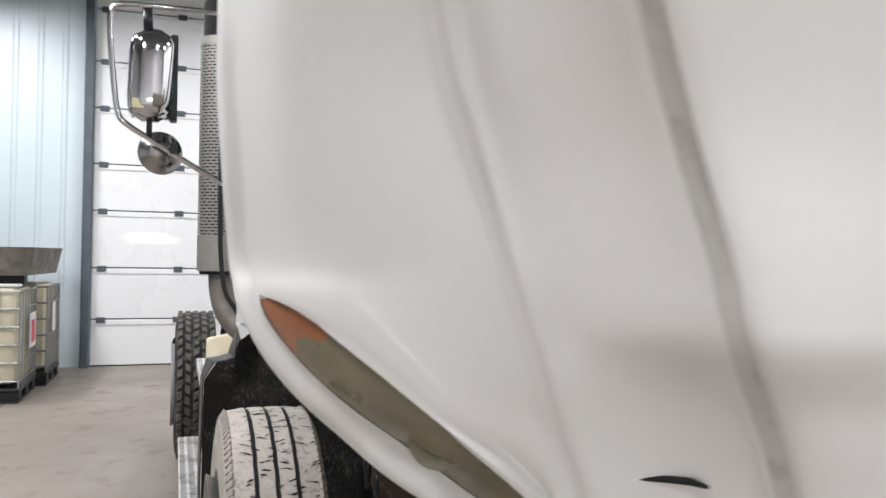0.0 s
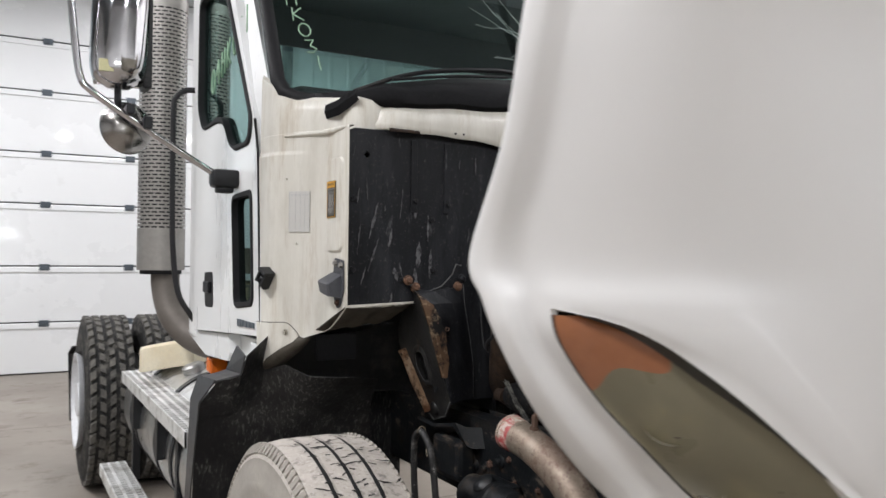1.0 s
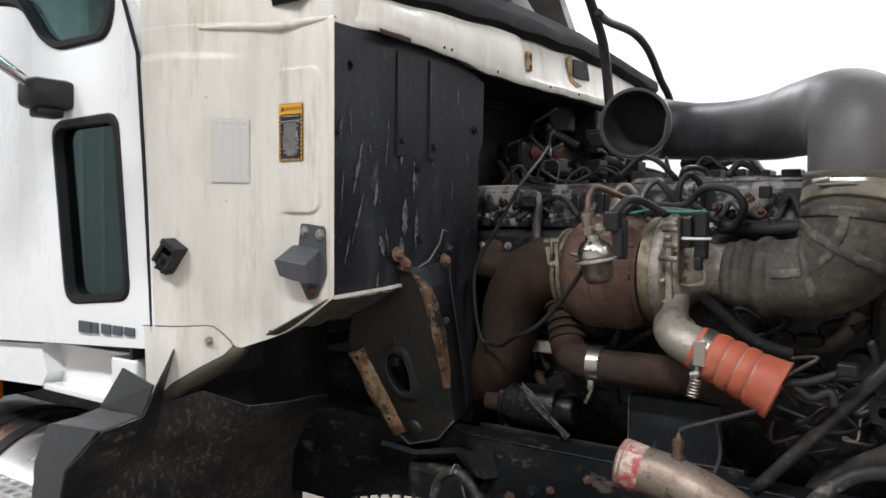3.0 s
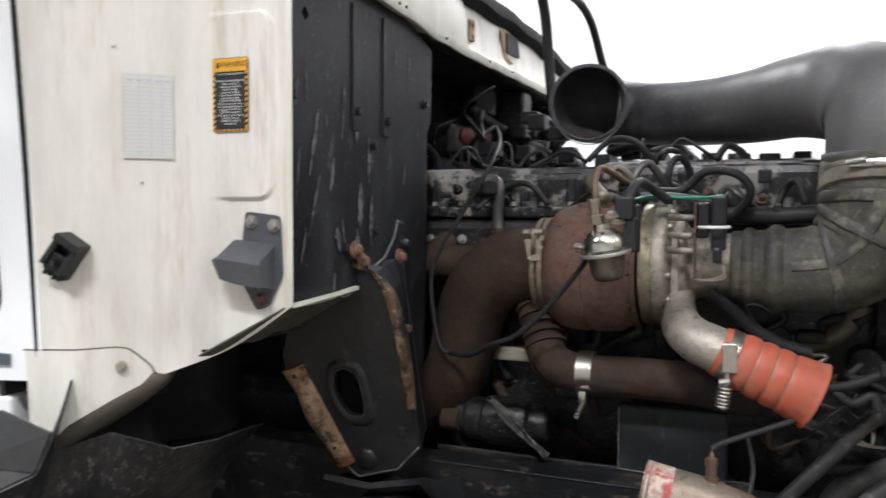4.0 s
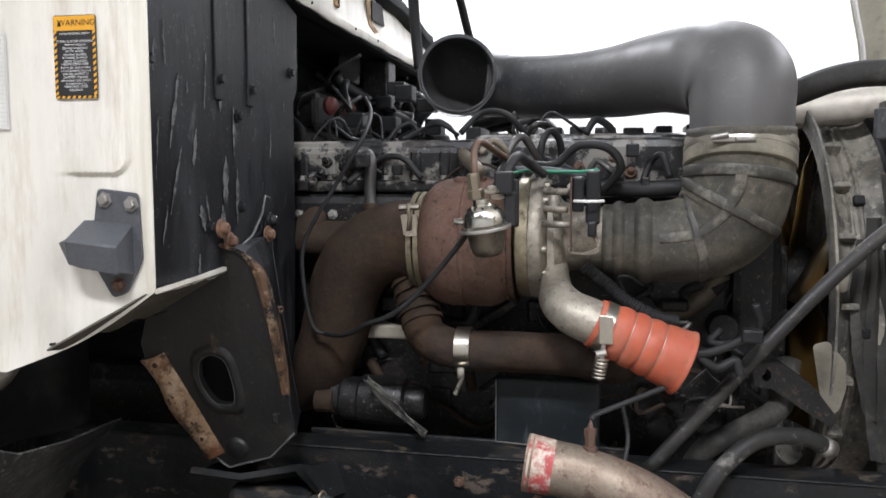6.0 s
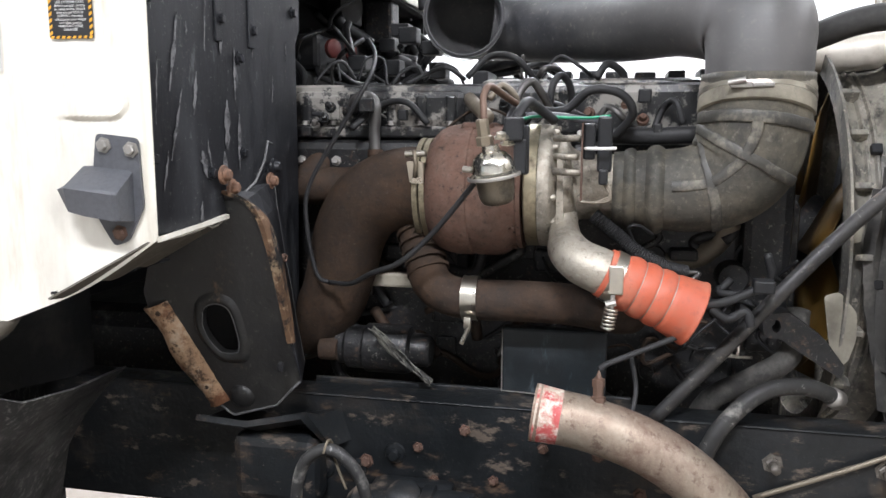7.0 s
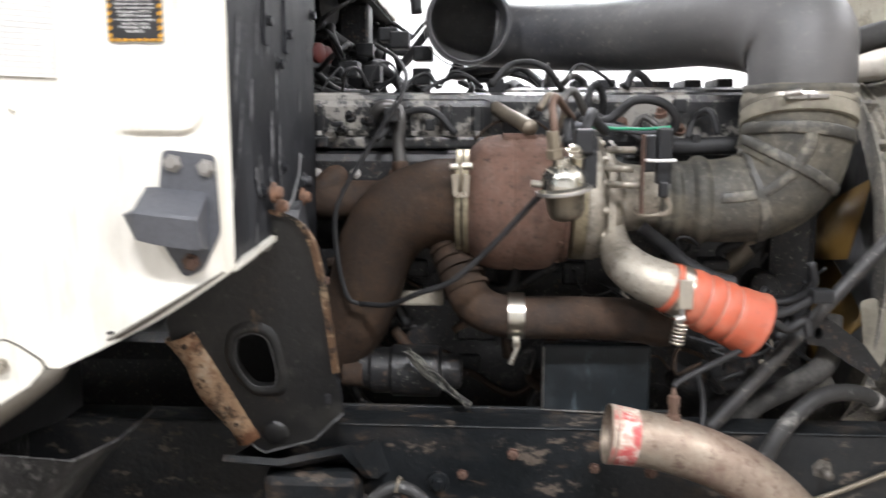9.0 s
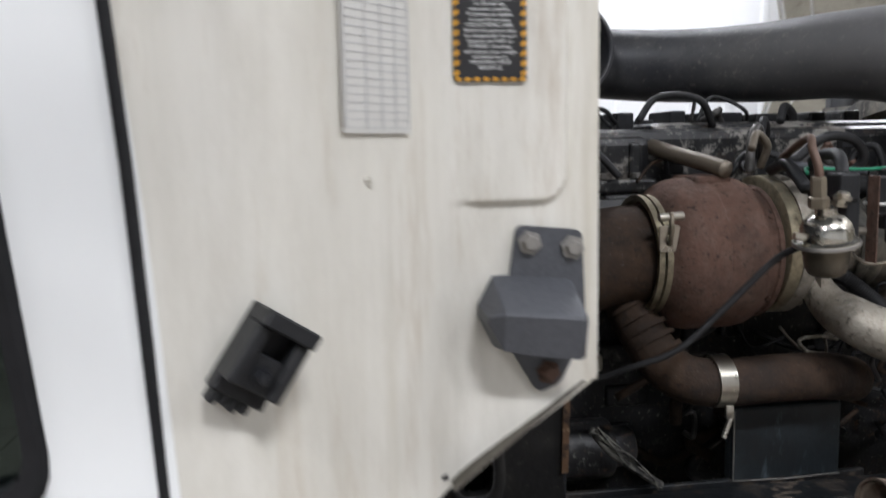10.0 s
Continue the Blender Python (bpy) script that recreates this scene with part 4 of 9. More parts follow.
# black firewall panel, stamped, with streaks and bolts
bm = bmesh.new()
plate(bm, [(0.508, 1.386), (0.508, 1.945), (0.53, 1.955), (0.93, 1.958), (1.02, 1.94), (1.112, 1.91), (1.108, 1.75), (1.085, 1.72), (1.085, 1.45), (1.07, 1.05), (0.93, 1.05), (0.90, 1.386)],
      [rounded([(0.575 + 0.012 * math.cos(a), 1.872 + 0.014 * math.sin(a)) for a in (0.0, 1.57, 3.14, 4.71)], 0.006)], front(2.955), 0.012)
firewall = part("firewall_panel", bm, FIREWALL_PAINT, truck, "black firewall panel with pale scrapes")
for x0, x1 in ((0.742, 0.748), (0.868, 0.874)):
    part("pressed_rib", boxes(((x0 - 0.009, 2.951, 1.69), (x1 + 0.009, 2.9555, 1.93)), bevel=0.002), FIREWALL_PAINT, firewall)
for x, z in ((0.75, 1.728), (0.875, 1.722), (0.815, 1.668), (0.53, 1.73), (0.528, 1.50), (0.82, 1.50), (1.065, 1.78), (0.70, 1.47), (0.912, 1.462)):
    bolt(firewall, (x, 2.953, z), (0, -1, 0), BLACK_PAINT, 0.008)
# deep engine tunnel and rear bulkhead; the near-black colour carries the shade inside
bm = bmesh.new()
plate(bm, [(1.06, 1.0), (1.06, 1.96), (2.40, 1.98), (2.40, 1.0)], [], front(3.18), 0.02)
part("engine_tunnel", bm, GASKET_AND_SHADE, truck, "near-black engine tunnel wall, shade in its colour")
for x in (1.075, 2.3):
    part("tunnel_side", boxes(((x, 2.967, 1.0), (x + 0.015, 3.18, 1.95))), GASKET_AND_SHADE, truck)
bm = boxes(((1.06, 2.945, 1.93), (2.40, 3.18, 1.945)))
part("cowl_underside", bm, GASKET_AND_SHADE, truck)
part("cowl_backing", boxes(((0.68, 2.978, 1.93), (2.36, 2.99, 2.06))), GASKET_AND_SHADE, truck, "dark panel behind the cowl")
part("dash_wall", boxes(((0.50, 3.165, 1.90), (2.38, 3.18, 2.10))), GASKET_AND_SHADE, truck, "dark wall under the windshield")

# ---- hood, tilted forward on its nose hinge ----
ZS = [0.80, 0.95, 1.10, 1.20, 1.28, 1.36, 1.44, 1.49, 1.55, 1.70, 1.84, 2.00, 2.30, 2.65]
EDGE = [(0.85, 1.42), (0.675, 1.465), (0.445, 1.505), (0.328, 1.530), (0.244, 1.523), (0.181, 1.521), (0.142, 1.537), (0.128, 1.551), (0.118, 1.569), (0.097, 1.456), (0.083, 1.396), (0.08, 1.35), (0.08, 1.40), (0.09, 1.40)]
LAMP_LO = [(0.92, 1.36), (0.765, 1.40), (0.560, 1.440), (0.427, 1.446), (0.319, 1.422), (0.232, 1.428), (0.171, 1.435), (0.157, 1.434), (0.150, 1.44), (0.13, 1.37), (0.115, 1.30), (0.11, 1.24), (0.11, 1.27), (0.12, 1.25)]
LAMP_UP = [(0.86, 1.20, 0.80), (0.79, 1.20, 0.95), (0.655, 1.21, 1.10), (0.536, 1.215, 1.20), (0.434, 1.23, 1.28), (0.337, 1.252, 1.36), (0.288, 1.270, 1.40), (0.264, 1.284, 1.42), (0.241, 1.302, 1.44), (0.220, 1.320, 1.455), (0.204, 1.337, 1.465), (0.184, 1.366, 1.475), (0.160, 1.420, 1.4815)]
MID = [(0.90, 1.19), (0.82, 1.20), (0.68, 1.21), (0.585, 1.21), (0.50, 1.20), (0.43, 1.20), (0.36, 1.215), (0.33, 1.225), (0.315, 1.225), (0.262, 1.20), (0.235, 1.16), (0.21, 1.09), (0.18, 0.95), (0.16, 0.79)]
CREASE = [(0.80, 1.15), (0.745, 1.15), (0.672, 1.15), (0.632, 1.14), (0.597, 1.132), (0.562, 1.112), (0.529, 1.102), (0.509, 1.096), (0.487, 1.093), (0.437, 1.102), (0.386, 1.095), (0.335, 1.045), (0.26, 0.905), (0.20, 0.745)]
BAND = [(1.10, 1.0), (1.02, 0.98), (0.94, 0.955), (0.878, 0.93), (0.826, 0.897), (0.766, 0.862), (0.690, 0.805), (0.662, 0.790), (0.638, 0.780), (0.566, 0.758), (0.482, 0.706), (0.38, 0.63), (0.24, 0.50), (0.12, 0.36)]
NOSE = [(1.42, 0.86), (1.42, 0.83), (1.42, 0.79), (1.42, 0.765), (1.42, 0.74), (1.42, 0.715), (1.42, 0.69), (1.42, 0.675), (1.42, 0.655), (1.42, 0.61), (1.42, 0.56), (1.42, 0.49), (1.42, 0.36), (1.42, 0.2)]


def strand(points, n=220):
    """A smooth line up the hood through one (x, y) at each height."""
    p = smooth_path([(*q, h) for q, h in zip(points, ZS)] if len(points[0]) == 2 else points, 10)
    ph = [q.z for q in p]
    return [Vector((np.interp(h, ph, [q.x for q in p]), np.interp(h, ph, [q.y for q in p]), h)) for h in np.linspace(ZS[0], ZS[-1], n)]


LAMP_TIP = 1.4815
E_, LO_, UP_, MI_, CR_, BA_, NO_ = (strand(s) for s in (EDGE, LAMP_LO, LAMP_UP, MID, CREASE, BAND, NOSE))


def fender(lo, up, mi, n=5):
    """Points over the bulged panel from the lamp's upper edge, or above the lamp from the rolled rim, to the panel's middle."""
    chord = mi - lo
    d = Vector((chord.x, chord.y, 0)).normalized()
    out = Vector((d.y, -d.x, 0))
    bulge = lambda u: 0.036 * (1 - ((u - 0.55) / (0.55 if u < 0.55 else 0.45)) ** 2) * (1.0 if lo.z < 1.5 else max(0.5, 1 - (lo.z - 1.5)))
    u0 = 0.0 if lo.z > LAMP_TIP else min(0.9, (up - lo).dot(d) / chord.length)
    pts = [lo + chord * u + out * bulge(u) for u in (u0 + (1 - u0) * k / n for k in range(n + 1))]
    if lo.z <= LAMP_TIP:
        pts[0] = up.copy()
    return pts


left_rows, main_rows = [], []
off = lambda p, along, outward: p + Vector((0.55 * along - 0.83 * outward, -0.83 * along - 0.55 * outward, 0))
for e, lo, up, mi, cr, ba, no in zip(E_, LO_, UP_, MI_, CR_, BA_, NO_):
    roll = min(1.0, max(0.0, (lo - e).length - 0.03) / 0.07) * min(1.0, max(0.25, (1.62 - e.z) / 0.15))
    left_rows.append([e + Vector((0.022, 0.0, 0.0)), e + Vector((0.008, 0.010, 0))] + smooth_path([e, e.lerp(lo, 0.10) + Vector((-0.010, -0.006, 0)), e.lerp(lo, 0.36) + Vector((-0.009 - 0.007 * roll, -0.006 - 0.006 * roll, 0)), e.lerp(lo, 0.52) + Vector((-0.004 - 0.004 * roll, -0.004 - 0.003 * roll, 0)), e.lerp(lo, 0.74) + Vector((0.006 * roll - 0.002, 0.006 * roll, 0)), lo], 3))
    ridge = cr.lerp(ba, 0.12) + Vector((-0.012, -0.012, 0))
    flank = fender(lo, up, mi)
    path = smooth_path(flank + [off(cr, -0.045, 0.0), off(cr, -0.012, -0.009), off(cr, 0.006, -0.006), off(cr, 0.034, 0.012), off(cr, 0.075, 0.007), cr.lerp(ba, 0.55) + Vector((0.0, -0.004, 0)), off(ba, -0.05, 0.001), off(ba, -0.017, 0.0), off(ba, -0.013, -0.004), off(ba, 0.013, -0.004), off(ba, 0.017, 0.0), off(ba, 0.05, 0.002), ba.lerp(no, 0.4) + Vector((0, -0.02, 0)), no], 5)
    mirror_half = [Vector((2 * CX - q.x, q.y, q.z)) for q in path[-2::-1]]
    main_rows.append(path + mirror_half)
bm = bmesh.new()
loft(bm, left_rows)
loft(bm, main_rows)
loft(bm, [[Vector((2 * CX - q.x, q.y, q.z)) for q in row] for row in left_rows])
bmesh.ops.remove_doubles(bm, verts=bm.verts, dist=0.0005)
thicken(bm, 0.012)
hood = part("hood", bm, HOOD_PAINT, truck, "white fibreglass hood tilted forward", 60)
HOOD_INSIDE = surface("stained_fibreglass", (0.40, 0.37, 0.30), (0.28, 0.255, 0.20), 0.75, scale=5, fine=50, grime=(0.13, 0.115, 0.09), grime_at=0.60, grime_scale=9, grime_soft=0.10, bump=0.2)
bm = bmesh.new()
inward = lambda q: q + Vector((0.017 if q.x < CX else -0.017, 0.017, 0))
flip_x = lambda q: Vector((2 * CX - q.x, q.y, q.z))
loft(bm, [[inward(q) for q in row[::3]] for row in main_rows[::4]])
loft(bm, [[inward(q) for q in row[2:]] for row in left_rows[::4]])
loft(bm, [[inward(flip_x(q)) for q in row[2:]] for row in left_rows[::4]])
part("hood_lining", bm, HOOD_INSIDE, hood, "stained bare fibreglass inside of the hood", 60)


STRIP = surface("grey_worn_strip", (0.60, 0.59, 0.565), (0.54, 0.53, 0.505), 0.45, scale=7, fine=40, grime=(0.44, 0.43, 0.405), grime_at=0.60, grime_scale=9, grime_soft=0.06, bump=0.03, stretch=(1, 1, 0.5), grain=0.1)
bm = bmesh.new()
loft(bm, [[off(ba, a + 0.0008 * math.sin(k * 0.9 + a * 90), -0.0022 + h) for a, h in ((-0.0150, -0.003), (-0.0146, 0.0), (0.0, 0.0006), (0.0146, 0.0), (0.0150, -0.003))] for k, ba in enumerate(BA_)])
part("hood_strip", bm, STRIP, hood, "worn grey strip set into the hood", 40)


def headlight(flip):
    """Recessed lamp: well walls, hazy lens with an amber end, reflector bowls and a dark divider behind it."""
    f = (lambda q: Vector((2 * CX - q.x, q.y, q.z))) if flip else (lambda q: q)
    into, out = Vector((0.52, 0.85, 0)), Vector((-0.52, -0.85, 0))
    rows, well = [], []
    for lo, up in zip(LO_, UP_):
        if 0.86 < lo.z < LAMP_TIP:
            wide = (up - lo).length
            deep = min(1.0, wide / 0.10) * min(1.0, max(0.25, (lo.z - 1.24) / 0.14))
            inset = min(0.35 * wide, 0.003 + 0.019 * min(1.0, max(0.0, (lo.z - 1.33) / 0.07)))
            a = lo + into * 0.004 + (up - lo).normalized() * min(0.006, 0.1 * wide)
            b = up + into * (0.006 + 0.018 * deep) - (up - lo).normalized() * inset
            bow = out * 0.13 * wide * (0.35 + 0.65 * deep)
            rows.append([f(a.lerp(b, t) + bow * 4 * t * (1 - t) * 0.4) for t in (k / 8 for k in range(9))])
            well.append([f(lo + into * 0.001), f(a), f(a + into * 0.07), f(b + into * 0.06), f(b), f(up + into * 0.002)])
    heights = [r[0].z for r in rows]

    def on_lens(z, u):
        """Point of the lens at a height, u from its lower to its upper edge."""
        k = min(max(i for i, h in enumerate(heights) if h <= z), len(rows) - 2)
        s = (z - heights[k]) / (heights[k + 1] - heights[k])
        r = [p.lerp(q, s) for p, q in zip(rows[k], rows[k + 1])]
        m = min(int(u * 8), 7)
        return r[m].lerp(r[m + 1], u * 8 - m)

    def lens_mesh(is_amber):
        grid = []
        for j in range(29):
            u = j / 28
            edge = 1.383 + 0.048 * u ** 1.2 + 0.012 * math.sin(u * 6.5 - 0.8)
            z0, z1 = (edge, heights[-1]) if is_amber else (heights[0], edge)
            grid.append([on_lens(z0 + (z1 - z0) * k / 34, u) for k in range(35)])
        bm = bmesh.new()
        loft(bm, grid)
        return bm

    lamp = part("headlight", lens_mesh(False), LENS, truck, "yellowed hazy headlight lens set into the hood", True)
    part("turn_signal", lens_mesh(True), AMBER_LENS, lamp, "amber turn-signal lens", True)
    bm = bmesh.new()
    loft(bm, well)
    part("lamp_well", bm, LAMP_WELL, lamp, "dark recess round the lens", 40)
    for z, u, r in ((1.345, 0.46, 0.042), (1.22, 0.50, 0.055), (1.09, 0.5, 0.06)):
        bm = bmesh.new()
        c = on_lens(z, u) + f(into) * 0.030 if not flip else on_lens(z, u) + Vector((-into.x, into.y, 0)) * 0.030
        ax = Vector((0.52 * (-1 if flip else 1), 0.85, 0.05))
        lathe(bm, [(r, 0.0), (r * 0.96, 0.012), (r * 0.7, 0.035), (r * 0.3, 0.046), (0, 0.047)], c, ax, 28)
        part("reflector_bowl", bm, REFLECTOR, lamp, "dull silvery reflector bowl", True)
    bm = bmesh.new()
    loft(bm, [[on_lens(1.302 + dz + 0.012 * math.sin(3.0 * u), u) + (Vector((-into.x, into.y, 0)) if flip else into) * d for u in (0.30, 0.42, 0.54, 0.66, 0.78)] for dz, d in ((-0.006, 0.004), (0.006, 0.003), (0.012, 0.012))])
    thicken(bm, 0.002)
    part("divider", bm, GASKET_AND_SHADE, lamp, "dark divider between the bowls", True)


FOAM_DIRT = surface("grey_chip", (0.3, 0.29, 0.28), (0.22, 0.21, 0.2), 0.7, bump=0)
def hazy(name, c1, c2, see, rough):
    """Weathered lens plastic: cloudy skin over a part that light passes."""
    m = surface(name, c1, c2, rough, scale=7, fine=30, spread=0.8, bump=0.04, coat=0.35, grain=0.1)
    n, l = m.node_tree.nodes, m.node_tree.links
    tr, mx = n.new("ShaderNodeBsdfTransparent"), n.new("ShaderNodeMixShader")
    tr.inputs[0].default_value, mx.inputs[0].default_value = (0.85, 0.80, 0.62, 1), see
    l.new(n["Principled BSDF"].outputs[0], mx.inputs[1])
    l.new(tr.outputs[0], mx.inputs[2])
    l.new(mx.outputs[0], n["Material Output"].inputs[0])
    return m


LENS = hazy("yellowed_lens", (0.40, 0.365, 0.25), (0.31, 0.28, 0.19), 0.42, 0.32)
REFLECTOR = surface("dulled_reflector", (0.55, 0.52, 0.42), (0.46, 0.43, 0.34), 0.35, 0.5, scale=8, fine=40, bump=0.0)
AMBER_LENS = surface("dull_amber_lens", (0.36, 0.130, 0.050), (0.30, 0.118, 0.055), 0.4, scale=8, fine=40, bump=0.05, coat=0.3)
LAMP_WELL = surface("lamp_well_grey", (0.040, 0.037, 0.031), (0.028, 0.026, 0.022), 0.7, scale=6, fine=60, bump=0.1)
headlight(False)
headlight(True)
bm = bmesh.new()
tube(bm, [(0.705, 1.050, 1.216), (0.735, 1.026, 1.220), (0.765, 1.004, 1.219), (0.785, 0.988, 1.213)], [0.003, 0.006, 0.006, 0.003], 8)
part("hood_slot", bm, GASKET_AND_SHADE, hood, "dark slot in the hood")
bm = bmesh.new()
tube(bm, [(0.338, 1.203, 1.695), (0.345, 1.199, 1.703)], [0.003, 0.001], 6)
part("hood_chip", bm, FOAM_DIRT, hood, "small grey chip")

# ---- wheels ----
def wheel(name, at, r, w, tread, wall, rim_mat, flip, grooves, lug=0, label=""):
    hub = part(name, lathe(bmesh.new(), [(0.0, -0.02), (0.11, -0.02), (0.13, 0.02), (0.28, 0.05), (0.285, w * 0.42), (0.30, w * 0.60), (0.315, w * 0.60), (0.30, w * 0.50), (0.27, w * 0.42), (0.12, w * 0.34), (0.11, w * 0.56), (0.0, w * 0.58)], at, (flip, 0, 0), 40), rim_mat, truck, label, 40)
    h = w / 2
    prof = [(0.29, -h * 0.75), (0.32, -h * 0.98), (0.42, -h * 1.02), (r - 0.045, -h * 0.96), (r - 0.012, -h * 0.86)]
    n = grooves
    span = 1.56 * h
    for k in range(n):
        c = -h * 0.78 + span * (k + 1) / (n + 1)
        prof += [(r - 0.002, c - 0.0075), (r - 0.016, c - 0.0055), (r - 0.016, c + 0.0055), (r - 0.002, c + 0.0075)]
    prof += [(r - 0.012, h * 0.86), (r - 0.045, h * 0.96), (0.42, h * 1.02), (0.32, h * 0.98), (0.29, h * 0.75)]
    steps = [(0.29, 0.75), (0.32, 0.98), (0.335, 1.0), (0.341, 0.985), (0.395, 1.02), (0.418, 1.02), (0.424, 0.998), (0.452, 0.998), (0.458, 0.975), (r - 0.045, 0.96)]
    bm = bmesh.new()
    lathe(bm, prof[3:-3], at, (1, 0, 0), 96)
    tyre = part("tyre", bm, tread, hub, "", 30)
    bm = bmesh.new()
    for sd in (-1, 1):
        lathe(bm, [(a, sd * h * b) for a, b in steps], at, (1, 0, 0), 72)
    part("sidewall", bm, wall, hub, "", 40)
    if not lug:
        at_v = Vector(at)
        spin = lambda a, rad, x: at_v + Vector((x, rad * math.cos(a), rad * math.sin(a)))
        for k in range(n):
            c = -h * 0.78 + span * (k + 1) / (n + 1)
            bm = bmesh.new()
            loft(bm, [[spin(2 * math.pi * j / 120, r - 0.007, c + 0.0016 * math.sin(j * 1.9 + k) + dx) for j in range(121)] for dx in (-0.0066, 0.0066)])
            part("tread_groove", bm, GASKET_AND_SHADE, tyre, "black tread groove")
        for x, tag in ((-h * 0.88, -1), (h * 0.88, 1)):
            bm = bmesh.new()
            for j in range(120):
                a = 2 * math.pi * j / 120
                vs = [bm.verts.new(spin(a + da * 0.016, rad, x + dx * tag)) for rad, dx in ((r - 0.030, 0.012), (r - 0.004, -0.006)) for da in (-1, 1)]
                vs += [bm.verts.new(spin(a + da * 0.016, rad - 0.012, x + dx * tag - 0.010 * tag)) for rad, dx in ((r - 0.030, 0.012), (r - 0.004, -0.006)) for da in (-1, 1)]
                for f in ((0, 1, 3, 2), (0, 2, 6, 4), (1, 5, 7, 3), (2, 3, 7, 6), (0, 4, 5, 1)):
                    bm.faces.new([vs[i] for i in f])
            tagged(part("shoulder_teeth", bm, wall, tyre), kind="stuff")
        rnd = random.Random(31)
        bm = bmesh.new()
        for j in range(170):
            a, x = rnd.uniform(0.3, 2.6), rnd.uniform(-0.72, 0.78) * h
            ln, tilt = rnd.uniform(0.010, 0.040), rnd.uniform(-0.6, 0.6)
            pts = []
            for q in range(5):
                u = (q / 4 - 0.5) * ln
                pts.append((a + (u * tilt + rnd.uniform(-0.002, 0.002)) / r, x + u, rnd.uniform(0.0008, 0.0024) * (1.6 if 0.2 < q / 4 < 0.8 else 0.4)))
            lo = [spin(p[0] - p[2] / r, r - 0.0008, p[1]) for p in pts]
            hi = [spin(p[0] + p[2] / r, r - 0.0008, p[1]) for p in pts]
            loft(bm, [lo, hi])
        tagged(part("tread_crack", bm, GASKET_AND_SHADE, tyre, "dark cracks across the tread"), kind="stuff")
    if lug:
        bm = bmesh.new()
        at_v = Vector(at)
        for k in range(lug):
            for row, (c, wd) in enumerate(((-0.70, 0.24), (-0.36, 0.26), (0.0, 0.26), (0.36, 0.26), (0.70, 0.24))):
                a = 2 * math.pi * (k + 0.5 * (row % 2)) / lug
                rad = Vector((0, math.cos(a), math.sin(a)))
                tan = Vector((0, -math.sin(a), math.cos(a)))
                ln = 2 * math.pi * r / lug * 0.37
                ct = at_v + rad * (r + 0.002) + Vector((c * h * 1.1, 0, 0))
                sk = 0.35 * ln * (1 if row % 2 else -1)
                vs = [bm.verts.new(ct + Vector((sx * wd * h * 0.5, 0, 0)) + tan * (sy * ln + sx * sk) + rad * dz) for dz, k2 in ((-0.018, 1), (0.006, 0.86)) for sx, sy in ((-k2, -k2), (k2, -k2), (k2, k2), (-k2, k2))]
                for f in ((4, 5, 6, 7), (0, 1, 5, 4), (1, 2, 6, 5), (2, 3, 7, 6), (3, 0, 4, 7)):
                    bm.faces.new([vs[i] for i in f])
        tagged(part("tread_pattern", bm, TYRE_BLOCK, tyre), kind="stuff")
    return hub


WHEEL_WHITE = surface("white_wheel_disc", (0.72, 0.73, 0.74), (0.64, 0.65, 0.66), 0.4, scale=6, fine=40, grime=(0.3, 0.27, 0.23), grime_at=0.68, bump=0.05)
wheel("front_wheel", (0.305, 2.63, 0.525), 0.525, 0.30, TYRE_PALE, TYRE_GREY, STACK_STEEL, -1, 3, 0, "front wheel with a pale worn ribbed tyre")
wheel("front_wheel", (2.535, 2.63, 0.525), 0.525, 0.30, TYRE_PALE, TYRE_GREY, STACK_STEEL, 1, 3, 0, "front wheel with a pale worn ribbed tyre")
for y in (6.36,):
    for x, flip in ((0.175, -1), (0.52, -1), (2.32, 1), (2.665, 1)):
        wheel("rear_wheel", (x, y, 0.56), 0.548, 0.29, TYRE, TYRE, WHEEL_WHITE, flip, 3, 44, "dual drive wheel with a lugged tyre")
pan = part("oil_pan", boxes(((1.20, 2.10, 0.50), (1.64, 3.05, 0.73)), ((1.17, 2.06, 0.70), (1.67, 3.10, 0.735)), bevel=0.02), FRAME_BLACK, truck, "oily black oil pan")
for y in (2.25, 2.45, 2.65, 2.85):
    part("pan_rib", boxes(((1.193, y, 0.52), (1.205, y + 0.02, 0.71)), bevel=0.004), FRAME_BLACK, pan)
part("rear_axle", tube(bmesh.new(), [(0.2, 6.36, 0.56), (2.64, 6.36, 0.56)], 0.09), FRAME_BLACK, truck)
axle = part("front_axle", boxes(((0.42, 2.57, 0.50), (2.42, 2.69, 0.53)), ((0.42, 2.61, 0.40), (2.42, 2.65, 0.50)), ((0.42, 2.57, 0.37), (2.42, 2.69, 0.40)), bevel=0.006), FRAME_BLACK, truck, "black forged beam axle")
for x in (0.60, 2.24):
    part("knuckle", boxes(((x - 0.05, 2.53, 0.36), (x + 0.05, 2.73, 0.66)), ((x - 0.09, 2.58, 0.44), (x + 0.09, 2.68, 0.60)), bevel=0.02), FRAME_BLACK, axle, "oily steering knuckle")
bm = bmesh.new()
loft(bm, [[(0.02, 6.9, 0.86), (0.62, 6.9, 0.88)], [(0.0, 6.98, 0.80), (0.62, 6.98, 0.85)], [(0.02, 7.02, 0.3), (0.62, 7.02, 0.3)]])
thicken(bm, 0.01)
part("mud_flap", bm, LINER, truck, "black rubber mud flap")

